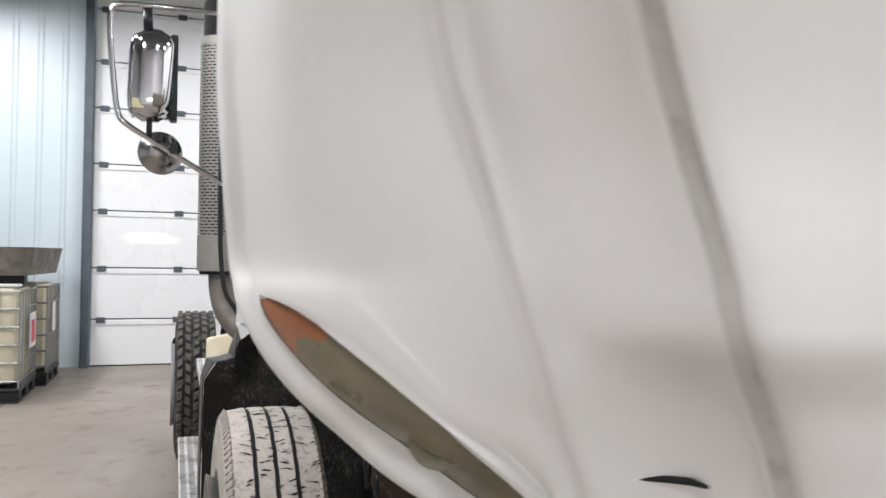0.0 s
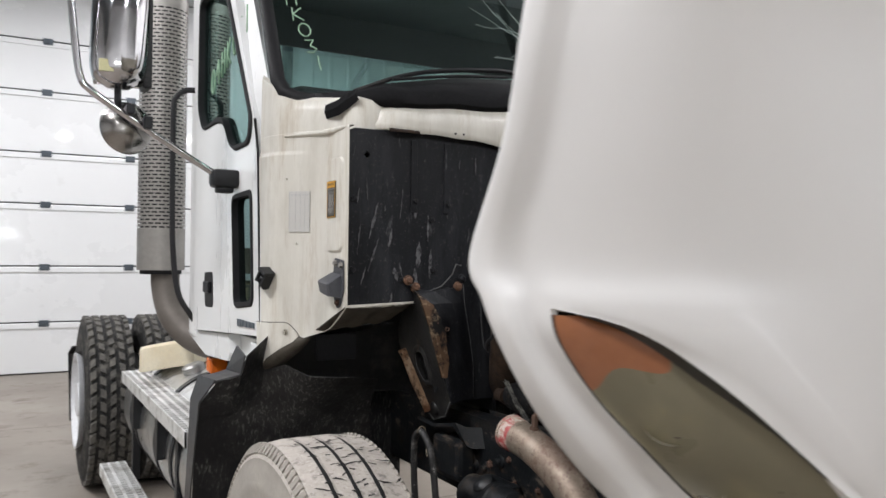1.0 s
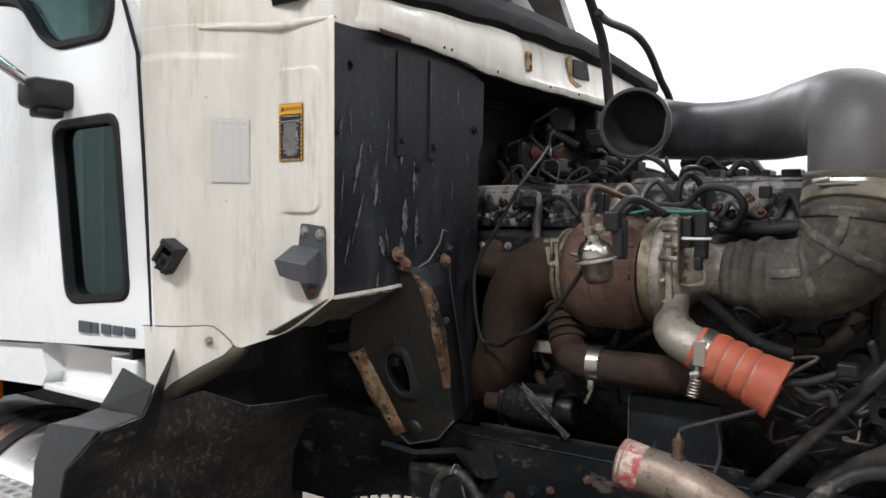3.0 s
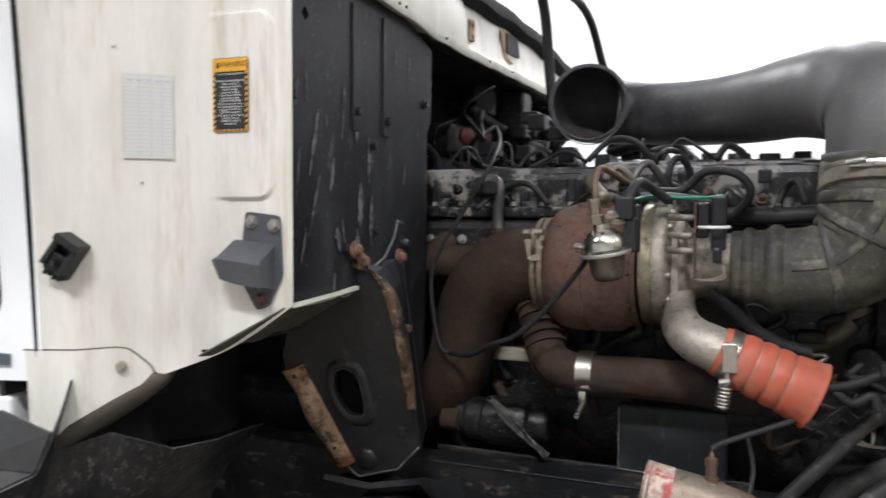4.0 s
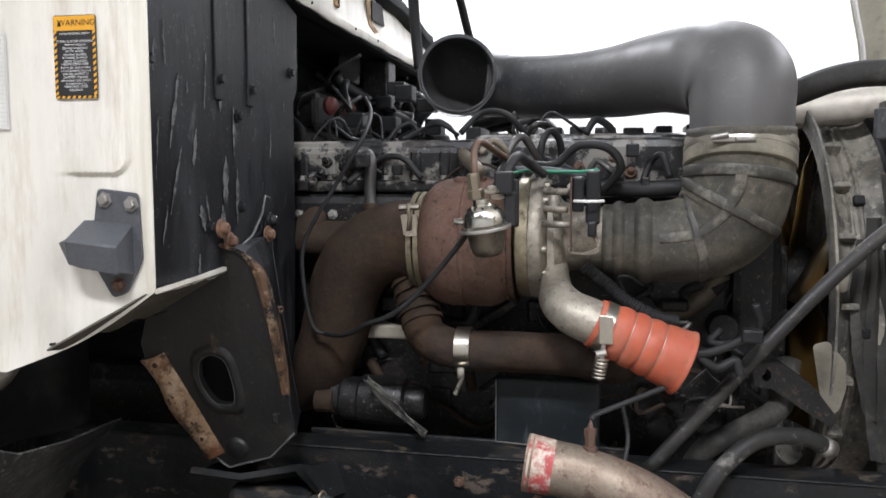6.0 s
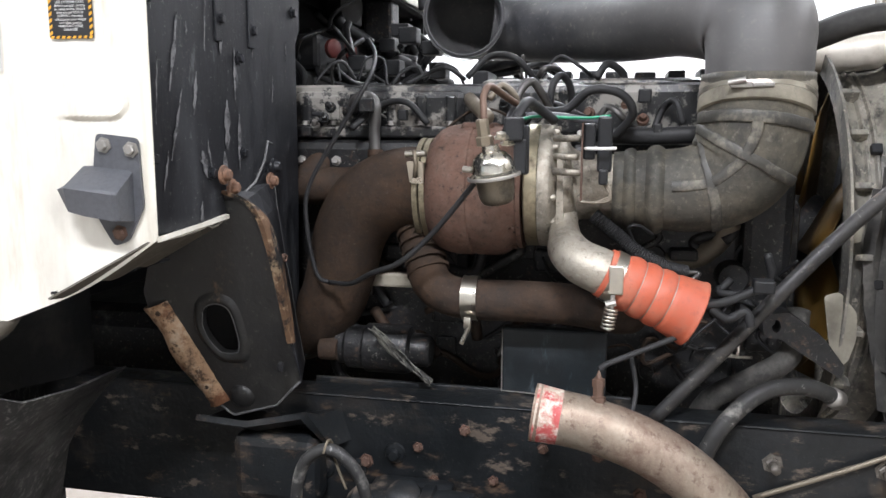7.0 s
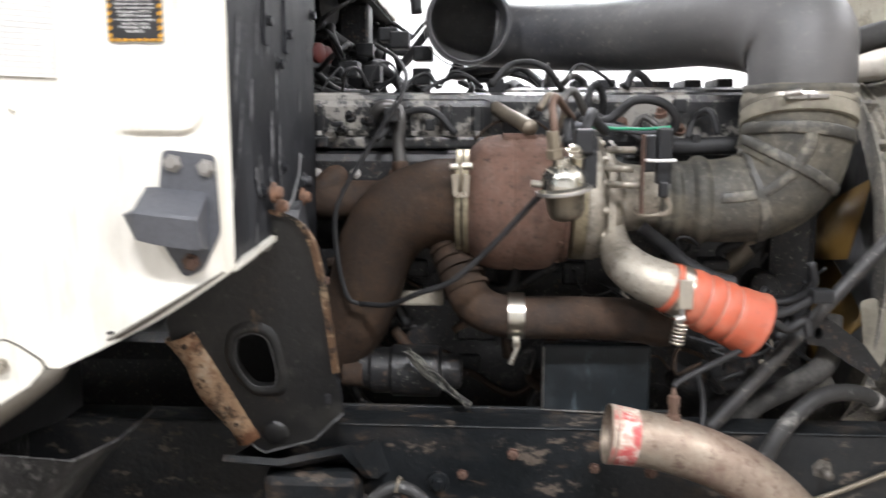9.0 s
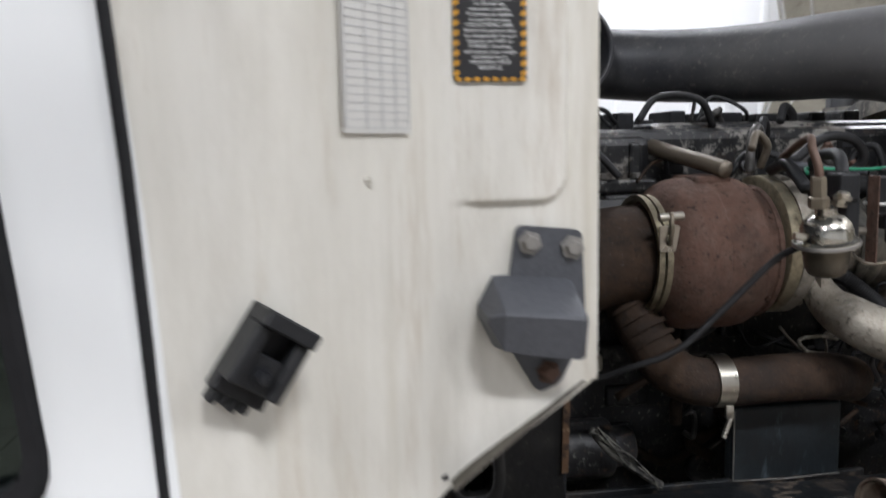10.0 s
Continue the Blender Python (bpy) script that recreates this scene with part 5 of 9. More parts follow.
# ---- frame rails ----
for x0, x1, y_front in ((0.935, 0.945, 1.2), (1.895, 1.905, 1.2)):
    s = 1 if x0 < CX else -1
    a, b = (x0, x0 + 0.075) if s > 0 else (x1 - 0.075, x1)
    bm = boxes(((x0, y_front, 0.745), (x1, 8.6, 1.012)), ((a, y_front, 1.004), (b, 8.6, 1.0125)), ((a, y_front, 0.745), (b, 8.6, 0.754)), bevel=0.003)
    rail = part("frame_rail", bm, FRAME_BLACK, truck, "oily black frame rail with rust patches")
    if s > 0:
        NEAR_RAIL = rail

# ---- step, tank, lower step ----
tank = part("fuel_tank", lathe(bmesh.new(), [(0, -0.95), (0.27, -0.95), (0.31, -0.93), (0.325, -0.88), (0.325, 0.88), (0.31, 0.93), (0.27, 0.95), (0, 0.95)], (0.53, 4.72, 0.64), (0, 1, 0), 48), ALUMINIUM, truck, "dull aluminium fuel tank", 40)
for y in (4.02, 4.16, 4.55, 5.15, 5.3):
    bm = bmesh.new()
    ring_band(bm, (0.53, y, 0.64), (0, 1, 0), 0.326, 0.05, 0.006, 48)
    part("tank_strap", bm, BLACK_PLASTIC, tank, "black tank strap", 40)
bm = bmesh.new()
lathe(bm, [(0, 0), (0.055, 0), (0.055, 0.03), (0.045, 0.04), (0, 0.04)], (0.42, 4.72, 0.945), (-0.33, 0, 0.95), 20)
part("filler_cap", bm, ALUMINIUM, tank, "", 40)


def grating(name, x0, x1, y0, y1, z, label):
    """A pressed step plank with rows of toothed holes and side flanges."""
    bm = boxes(((x0, y0, z - 0.06), (x0 + 0.006, y1, z)), ((x1 - 0.006, y0, z - 0.06), (x1, y1, z)), ((x0, y0, z - 0.06), (x1, y0 + 0.005, z)), ((x0, y1 - 0.005, z - 0.06), (x1, y1, z)))
    nx, ny = max(3, int((x1 - x0) / 0.036)), int((y1 - y0) / 0.042)
    dx, dy = (x1 - x0) / nx, (y1 - y0) / ny
    for i in range(nx):
        for j in range(ny):
            cx, cy = x0 + (i + 0.5) * dx, y0 + (j + 0.5) * dy
            o = [(cx - dx / 2, cy - dy / 2), (cx + dx / 2, cy - dy / 2), (cx + dx / 2, cy + dy / 2), (cx - dx / 2, cy + dy / 2)]
            a = [bm.verts.new((px, py, z)) for px, py in o]
            k = 0.66
            b = [bm.verts.new((cx + (px - cx) * k, cy + (py - cy) * k, z + 0.001)) for px, py in o]
            c = [bm.verts.new((cx + (px - cx) * k * 0.97, cy + (py - cy) * k * 0.97, z - 0.014)) for px, py in o]
            for p, q in ((a, b), (b, c)):
                for m in range(4):
                    bm.faces.new((p[m], p[(m + 1) % 4], q[(m + 1) % 4], q[m]))
    step = part(name, bm, TREAD_PLATE, truck, label)
    # black sheet stands in for the shade below the holes
    part("step_shade", boxes(((x0 + 0.01, y0 + 0.01, z - 0.020), (x1 - 0.01, y1 - 0.01, z - 0.015))), GASKET_AND_SHADE, step, "dark sheet for the shade under the grating")
    return step


grating("tank_step", 0.16, 0.31, 3.66, 5.37, 0.876, "aluminium grating step on the tank")
grating("lower_step", 0.055, 0.19, 3.75, 5.41, 0.36, "lower aluminium grating step")
for lo, hi in (((0.20, 4.0, 0.30), (0.24, 4.05, 0.82)), ((0.20, 5.2, 0.30), (0.24, 5.25, 0.82)), ((0.17, 4.3, 0.62), (0.30, 4.36, 0.82)), ((0.17, 5.0, 0.62), (0.30, 5.06, 0.82))):
    part("step_bracket", boxes((lo, hi), bevel=0.004), BLACK_PLASTIC, truck)

# ---- splash liner behind the front wheel ----
bm = bmesh.new()
rows = []
for x, y_top, z_top, arch in ((0.135, 3.30, 1.05, 0), (0.18, 3.25, 1.126, 0), (0.215, 3.235, 1.135, 0), (0.246, 3.215, 1.148, 0), (0.257, 3.185, 1.214, 0), (0.30, 3.215, 1.240, 0), (0.346, 3.25, 1.268, 0), (0.352, 3.285, 1.15, 0), (0.40, 3.25, 1.20, 0.3), (0.46, 3.19, 1.19, 0.8), (0.55, 3.14, 1.15, 1), (0.64, 3.125, 1.118, 1), (0.70, 3.12, 1.095, 1)):
    col = []
    for k in range(15):
        a = radians(-38 + k * 4.1)
        z = 0.52 + 0.78 * math.sin(a)
        col.append((x + 0.33 * arch * max(0.0, (x - 0.5) / 0.2) * (1.12 - max(z, 0.75)), 2.63 + 0.80 * math.cos(a) + 0.012 * math.sin(k * 0.9 + x * 9) * (1 - arch), z))
    for s in (0.0, 0.17, 0.35, 0.52, 0.7, 0.85, 1.0):
        y, z = 3.355 + (y_top - 3.355) * s, 0.97 + (z_top - 0.97) * s
        a = math.atan2((z - 0.52) / 0.78, (y - 2.63) / 0.80)
        col.append((x + 0.33 * arch * max(0.0, (x - 0.5) / 0.2) * (1.12 - z), y + (2.63 + 0.80 * math.cos(a) - y) * arch, z + (0.52 + 0.78 * math.sin(a) - z) * arch))
    rows.append(col)
loft(bm, rows)
thicken(bm, 0.003)
liner = part("splash_liner", bm, LINER, truck, "mud-splashed black rubber splash liner", 50)
FLANGE = surface("grey_folded_flange", (0.034, 0.0345, 0.0355), (0.050, 0.0505, 0.052), 0.40, scale=7, fine=70, grime=(0.14, 0.13, 0.115), grime_at=0.66, bump=0.15)
bm = bmesh.new()
loft(bm, [[(0.255, 3.187, 1.212), (0.249, 3.215, 1.150)], [(0.255, 3.29, 1.235), (0.232, 3.335, 1.152)]])
thicken(bm, 0.005)
part("liner_cheek", bm, FLANGE, liner, "dark grey upright cheek")
bm = bmesh.new()
loft(bm, [[(0.175, 3.25, 1.128), (0.215, 3.237, 1.138), (0.249, 3.215, 1.151)], [(0.150, 3.38, 1.128), (0.19, 3.36, 1.136), (0.232, 3.335, 1.152)]])
thicken(bm, 0.005)
part("liner_shelf", bm, FLANGE, liner, "dark grey folded shelf")
bm = bmesh.new()
rows = [[(0.175, 3.252, 1.127), (0.150, 3.385, 1.127)], [(0.134, 3.30, 1.05), (0.128, 3.40, 1.05)]]
for k in range(14, -1, -1):
    a = radians(-38 + k * 4.1)
    y, z = 2.63 + 0.80 * math.cos(a), 0.52 + 0.78 * math.sin(a)
    rows.append([(0.132, y, z), (0.126, y + 0.03 + 0.002 * k, z)])
loft(bm, rows)
thicken(bm, 0.005)
part("liner_flange", bm, FLANGE, liner, "dark grey outward flange", 40)
bm = bmesh.new()
plate(bm, [(0.36, 1.10), (1.0, 1.0), (1.0, 1.33), (0.36, 1.30)], [], front(3.42), 0.01)
part("underfloor_bulkhead", bm, FLANGE, truck, "black bulkhead under the cab")
part("underfloor_plate", boxes(((0.58, 3.405, 1.15), (0.74, 3.418, 1.25)), bevel=0.004), GREY_PLASTIC, truck)

# ---- exhaust stack beside the cab ----
SX, SY = 0.245, 4.70
stack = part("exhaust_pipe", lathe(bmesh.new(), [(0.098, 1.44), (0.098, 3.0), (0.06, 3.02), (0.06, 3.6)], (SX, SY, 0), (0, 0, 1), 32), GASKET_AND_SHADE, truck, "upright exhaust pipe in a slotted heat shield", 40)
bm = bmesh.new()
lathe(bm, [(0.098, 1.46), (0.113, 1.46), (0.113, 1.66), (0.111, 1.662)], (SX, SY, 0), (0, 0, 1), 40)
cols, rowsn, z0, z1 = 20, 60, 1.66, 2.74
dz, da = (z1 - z0) / rowsn, 2 * math.pi / cols
for j in range(rowsn):
    for k in range(cols):
        a0, za = da * (k + 0.5 * (j % 2)), z0 + j * dz
        ring = lambda lo, hi, zl, zh: [bm.verts.new((SX + 0.112 * math.cos(a0 + da * u), SY + 0.112 * math.sin(a0 + da * u), za + dz * v)) for u, v in ((lo, zl), (0.35, zl), (0.65, zl), (hi, zl), (hi, zh), (0.65, zh), (0.35, zh), (lo, zh))]
        o, i = ring(0, 1, 0, 1), ring(0.12, 0.88, 0.30, 0.70)
        for m in range(8):
            bm.faces.new((o[m], o[(m + 1) % 8], i[(m + 1) % 8], i[m]))
lathe(bm, [(0.111, 2.74), (0.114, 2.74), (0.114, 2.79), (0.06, 2.80)], (SX, SY, 0), (0, 0, 1), 40)
part("heat_shield", bm, STACK_STEEL, stack, "dull steel heat shield with slots", 40)
ELBOW_STEEL = surface("sooty_elbow_steel", (0.20, 0.18, 0.16), (0.13, 0.115, 0.10), 0.6, 0.5, scale=6, fine=60, bump=0.15)
bm = bmesh.new()
pipe(bm, [(SX + 0.02, SY, 1.47), (SX + 0.025, SY - 0.02, 1.35), (SX + 0.06, SY - 0.08, 1.22), (SX + 0.16, SY - 0.18, 1.12), (SX + 0.36, SY - 0.26, 1.07), (0.95, SY - 0.27, 1.06)], 0.068, 8, 24)
part("exhaust_elbow", bm, ELBOW_STEEL, stack, "grey steel exhaust elbow", True)
bm = bmesh.new()
pipe(bm, [(0.35, 4.42, 2.31), (0.30, 4.42, 2.305), (0.255, 4.42, 2.27), (0.243, 4.42, 2.20), (0.243, 4.42, 1.80), (0.25, 4.42, 1.55), (0.275, 4.42, 1.36), (0.33, 4.42, 1.26), (0.37, 4.42, 1.20)], 0.013, 6, 12)
part("grab_handle", bm, WIRE_BLACK, truck, "black grab handle behind the door", True)

# ---- mirror on its tube arm ----
STAINLESS_DULL = surface("dull_stainless_shell", (0.36, 0.345, 0.33), (0.27, 0.26, 0.25), 0.26, 1.0, scale=9, fine=60, bump=0.05)
arm = bmesh.new()
pipe(arm, [(0.27, 3.64, 1.838), (0.10, 3.62, 1.93), (-0.10, 3.58, 2.045), (-0.19, 3.56, 2.10), (-0.225, 3.56, 2.15), (-0.245, 3.56, 2.30), (-0.262, 3.56, 2.52), (-0.25, 3.56, 2.585), (-0.20, 3.56, 2.605), (0.0, 3.58, 2.615), (0.30, 3.62, 2.63)], 0.0125, 8, 14)
mirror = part("mirror_arm", arm, CHROME, truck, "bent chrome tube mirror arm", True)
bm = bmesh.new()
box(bm, (0.235, 3.60, 1.795), (0.345, 3.68, 1.865), 0.018)
box(bm, (0.255, 3.615, 1.775), (0.32, 3.66, 1.80), 0.008)
part("arm_bracket", bm, BLACK_PLASTIC, mirror, "black plastic arm bracket", 40)
bm = bmesh.new()
rows = []
for k in range(13):
    t = k / 12
    z = 2.12 + t * 0.395
    e = (1 - abs(2 * t - 1) ** 6) ** 0.5
    s = 0.35 + 0.65 * e
    ring = []
    for j in range(24):
        a = 2 * math.pi * j / 24
        cx, sy = math.cos(a), math.sin(a)
        ring.append((-0.099 + 0.012 * t + 0.097 * s * cx * (abs(cx) ** -0.3 if abs(cx) > 0.05 else 1), 3.60 + (0.055 * s * sy if sy > 0 else 0.085 * s * sy), z))
    rows.append(ring)
loft(bm, rows, True)
bmesh.ops.holes_fill(bm, edges=bm.edges)
head = part("mirror_head", bm, CHROME, mirror, "chrome mirror shell", 50)
MIRROR_GLASS = surface("mirror_glass", (0.9, 0.9, 0.9), (0.88, 0.88, 0.88), 0.02, 1.0, bump=0.0, rough_var=0.0)
bm = bmesh.new()
box(bm, (-0.175, 3.648, 2.14), (-0.015, 3.66, 2.50), 0.004)
part("mirror_glass", bm, MIRROR_GLASS, head, "flat mirror glass")
part("mirror_rim", boxes(((-0.02, 3.57, 2.13), (0.012, 3.665, 2.50)), bevel=0.008), BLACK_PLASTIC, head, "dark edge of the mirror shell")
STICKER = surface("pale_yellow_sticker", (0.55, 0.53, 0.30), (0.5, 0.48, 0.28), 0.7, bump=0)
part("sticker", boxes(((-0.168, 3.522, 2.165), (-0.122, 3.536, 2.205))), STICKER, head, "small pale yellow sticker")
for a, c, r in (((-0.11, 3.59, 2.50), (-0.115, 3.58, 2.60), 0.02), ((-0.10, 3.59, 2.13), (-0.10, 3.58, 2.05), 0.012)):
    bm = bmesh.new()
    tube(bm, [a, c], r, 14)
    part("mirror_mount", bm, BLACK_PAINT, mirror, "", True)
bm = bmesh.new()
c = Vector((-0.055, 3.70, 2.0))
ax = Vector((0.25, -0.93, 0.12))
lathe(bm, [(0, 0.07), (0.03, 0.068), (0.065, 0.052), (0.09, 0.025), (0.098, 0.0), (0.094, -0.008), (0, -0.012)], c, ax, 32)
part("spot_mirror", bm, STAINLESS_DULL, mirror, "round chrome spot mirror", 50)
part("spot_bracket", boxes(((-0.075, 3.55, 2.03), (-0.045, 3.66, 2.065)), ((-0.015, 3.56, 1.985), (0.015, 3.60, 2.03)), bevel=0.006), BLACK_PAINT, mirror)

# ---- things resting on the step ----
bm = bmesh.new()
d = Vector((0.62, -0.78, 0.0)).normalized()
n = Vector((d.y, -d.x, 0))
prof = [(-0.078, 0.0), (0.078, 0.0), (0.082, 0.008), (0.080, 0.092), (0.070, 0.103), (-0.066, 0.100), (-0.080, 0.092), (-0.082, 0.01)]
rows = []
for k in range(9):
    t = k / 8
    o = Vector((0.268, 5.12, 0.885)) + d * (0.36 * t) + Vector((0, 0, 0.07 * t))
    sc = 0.95 if k in (0, 8) else 1.0
    rows.append([o + n * (a * sc) + Vector((0, 0, 0.02 + (b - 0.05) * sc * 1.35 + 0.065)) for a, b in prof])
loft(bm, rows, True)
bmesh.ops.holes_fill(bm, edges=bm.edges)
tagged(part("foam_block", bm, FOAM, None, "", 25), "yellowed foam block lying on the fuel tank step", "foam block")

# ---- amber marker lamp ----
bm = boxes(((0.375, 4.20, 1.005), (0.455, 4.28, 1.075)), bevel=0.01)
lamp = part("marker_lamp", bm, AMBER, truck, "amber side marker lamp")
part("lamp_bracket", boxes(((0.40, 4.22, 0.955), (0.44, 4.26, 1.006)), ((0.40, 4.26, 1.0), (0.60, 4.30, 1.05)), bevel=0.004), BLACK_PLASTIC, lamp)

# ---- turbocharger ----
TX, TZ = 1.055, 1.4235
BAND_BRASS = surface("brassy_band_steel", (0.42, 0.37, 0.26), (0.30, 0.26, 0.18), 0.38, 0.8, scale=15, fine=90, grime=(0.10, 0.085, 0.06), grime_at=0.6, grime_scale=20, bump=0.05)
turbo = part("turbocharger", lathe(bmesh.new(), [(0, 2.655), (0.093, 2.655), (0.097, 2.648), (0.108, 2.640), (0.119, 2.629), (0.127, 2.613), (0.131, 2.592), (0.1315, 2.562), (0.1285, 2.559), (0.1285, 2.553), (0.131, 2.550), (0.131, 2.515), (0.128, 2.498), (0.122, 2.487), (0.115, 2.481), (0.112, 2.470), (0.115, 2.468), (0.115, 2.460), (0, 2.460)], (TX, 0, TZ), (0, 1, 0), 56), RUST, truck, "rusted cast-iron turbine housing", 40)
part("casting_pad", boxes(((TX - 0.045, 2.520, TZ + 0.118), (TX + 0.045, 2.585, TZ + 0.1340)), bevel=0.006), RUST, turbo)
bm = bmesh.new()
lathe(bm, [(0, 2.53), (0.086, 2.53), (0.084, 2.498), (0.066, 2.484), (0.066, 2.466), (0.088, 2.462), (0.090, 2.452), (0, 2.452)], (TX, 0, TZ), (0, 1, 0), 40)
core = part("bearing_housing", bm, RUST_DARK, turbo, "dark cast bearing housing", 40)
for k in range(9):
    a = radians(20 + k * 40)
    bm = bmesh.new()
    box(bm, (0.095, -0.026, -0.007), (0.113, 0.002, 0.007), 0.003, Matrix.Translation((TX, 2.492, TZ)) @ Matrix.Rotation(a, 4, "Y"))
    part("housing_web", bm, RUST_DARK, turbo)
bm = bmesh.new()
lathe(bm, [(0.05, 2.4545), (0.116, 2.4545), (0.120, 2.452), (0.120, 2.432), (0.1185, 2.4295), (0.10, 2.4295)], (TX, 0, TZ + 0.011), (0, 1, 0), 64)
part("back_plate", bm, BAND_BRASS, turbo, "pale machined back plate", 40)
bm = bmesh.new()
lathe(bm, [(0.10, 2.4285), (0.1195, 2.4285), (0.1205, 2.425), (0.1205, 2.408), (0.114, 2.400), (0.098, 2.392), (0.090, 2.380), (0.074, 2.368), (0.066, 2.352), (0.063, 2.320), (0.063, 2.275), (0.068, 2.270), (0.068, 2.262), (0, 2.262)], (TX, 0, TZ + 0.011), (0, 1, 0), 64)
part("compressor_cover", bm, CAST_ALU, turbo, "dusty cast-aluminium compressor cover", 40)
for k in range(14):
    a = 2 * math.pi * (k + 0.3) / 14
    bm = bmesh.new()
    lathe(bm, [(0, 0.009), (0.005, 0.009), (0.006, 0.007), (0.006, 0.0)], (TX + 0.111 * math.cos(a), 2.402, TZ + 0.011 + 0.111 * math.sin(a)), (0, -1, 0), 8)
    part("cover_screw", bm, CAST_ALU, turbo, "", 40)
# scroll that grows round the cover and leaves as the outlet
bm = bmesh.new()
scroll = [(TX + 0.082 * math.cos(a), 2.390 - 0.010 * k / 5, TZ + 0.011 + 0.082 * math.sin(a)) for k, a in enumerate(radians(d) for d in (60, 95, 130, 165, 195, 218))]
scroll += [(0.950, 2.374, 1.343), (0.905, 2.364, 1.327), (0.877, 2.340, 1.312), (0.866, 2.308, 1.300), (0.867, 2.280, 1.288)]
sp = smooth_path(scroll, 8)
tube(bm, sp, [float(np.interp(k / (len(sp) - 1), [0, 0.35, 0.55, 0.66, 0.85, 1], [0.012, 0.020, 0.027, 0.036, 0.0405, 0.0415])) for k in range(len(sp))], 24)
part("compressor_outlet", bm, CAST_ALU, turbo, "dull cast outlet pipe", True)
bm = bmesh.new()
plate(bm, [(2.392, 1.50), (2.392, 1.36), (2.375, 1.345), (2.335, 1.33), (2.350, 1.345), (2.378, 1.372), (2.382, 1.49)], [], side(0.946), 0.030)
part("outlet_gusset", bm, CAST_ALU, turbo, "cast gusset above the outlet")
for r, y, w in ((0.094, 2.665, 0.010), (0.094, 2.651, 0.010)):
    bm = bmesh.new()
    ring_band(bm, (TX, y, TZ), (0, 1, 0), r, w, 0.009, 48)
    vb = part("v_band_clamp", bm, BAND_BRASS, turbo, "brassy steel band clamp", 40)
bm = bmesh.new()
plate(bm, rounded([(2.645, 1.441), (2.672, 1.441), (2.676, 1.484), (2.643, 1.484)], 0.005), [rounded([(2.655, 1.452), (2.662, 1.452), (2.662, 1.474), (2.655, 1.474)], 0.003)], lambda u, v, w: (0.944 + w - 0.25 * (v - 1.46), u, v), 0.004)
part("clamp_latch", bm, STAINLESS, vb, "bright latch plate")
bm = bmesh.new()
tube(bm, [(0.940, 2.678, 1.497), (0.940, 2.638, 1.499)], 0.0065, 12)
part("latch_barrel", bm, STAINLESS, vb, "", 40)
bm = bmesh.new()
tube(bm, [(0.936, 2.660, 1.505), (0.937, 2.657, 1.478), (0.938, 2.660, 1.452)], 0.0042, 8)
part("latch_bolt", bm, TAN_STEEL, vb, "", True)

# exhaust down-pipe
bm = bmesh.new()
pipe(bm, [(TX, 2.66, TZ), (TX, 2.72, TZ - 0.002), (TX + 0.005, 2.785, TZ - 0.03), (TX + 0.015, 2.83, TZ - 0.09), (TX + 0.025, 2.855, TZ - 0.17), (TX + 0.04, 2.89, TZ - 0.26), (TX + 0.08, 2.96, TZ - 0.33), (TX + 0.15, 3.08, TZ - 0.37)], [0.086 - 0.00035 * k for k in range(57)], 8, 28)
part("down_pipe", bm, RUST_DARK, truck, "dark rusted exhaust down-pipe", True)

# wastegate canister
can_axis = Vector((-0.12, 0.14, 1.0)).normalized()
CAN_AT = (0.800, 2.488, 1.4727)
CAN_BODY = surface("dull_plated_body", (0.20, 0.175, 0.135), (0.11, 0.095, 0.072), 0.34, 0.7, scale=10, fine=90, grime=(0.05, 0.042, 0.032), grime_at=0.58, grime_scale=14, grime_soft=0.1, bump=0.1)
PLATED = surface("bright_plated_steel", (0.66, 0.64, 0.58), (0.56, 0.53, 0.46), 0.2, 1.0, scale=12, fine=80, grime=(0.30, 0.26, 0.19), grime_at=0.62, grime_scale=16, grime_soft=0.08, bump=0.04)
bm = bmesh.new()
lathe(bm, [(0, -0.054), (0.020, -0.054), (0.026, -0.050), (0.030, -0.040), (0.032, -0.020), (0.034, -0.008)], CAN_AT, can_axis, 32)
can = part("actuator_canister", bm, CAN_BODY, turbo, "small actuator canister", 40)
bm = bmesh.new()
lathe(bm, [(0.030, -0.010), (0.040, -0.010), (0.0430, -0.007), (0.0430, -0.002), (0.040, 0.0), (0.0365, 0.002), (0.0360, 0.012), (0.032, 0.024), (0.023, 0.033), (0.015, 0.036), (0.0145, 0.046), (0, 0.046)], CAN_AT, can_axis, 40)
part("canister_lid", bm, PLATED, can, "bright plated lid", 40)
bm = bmesh.new()
lathe(bm, [(0.042, -0.0085), (0.0455, -0.0085), (0.0460, -0.0055), (0.0450, -0.003), (0.042, -0.003)], CAN_AT, can_axis, 40)
part("crimp_ring", bm, STACK_STEEL, can, "", 40)
bm = bmesh.new()
lathe(bm, [(0, 0.090), (0.010, 0.090), (0.011, 0.086), (0.011, 0.062), (0.0145, 0.060), (0.0145, 0.046), (0, 0.044)], Vector(CAN_AT) + Vector((0.004, 0.008, 0)), can_axis, 6)
part("fitting", bm, TAN_STEEL, can)
part("canister_bracket", boxes(((0.817, 2.432, 1.468), (0.835, 2.456, 1.552)), bevel=0.004), BLACK_PLASTIC, can)
part("crimp_screw", tube(bmesh.new(), [(0.797, 2.540, 1.478), (0.795, 2.524, 1.476)], 0.0055, 10), STAINLESS, can)

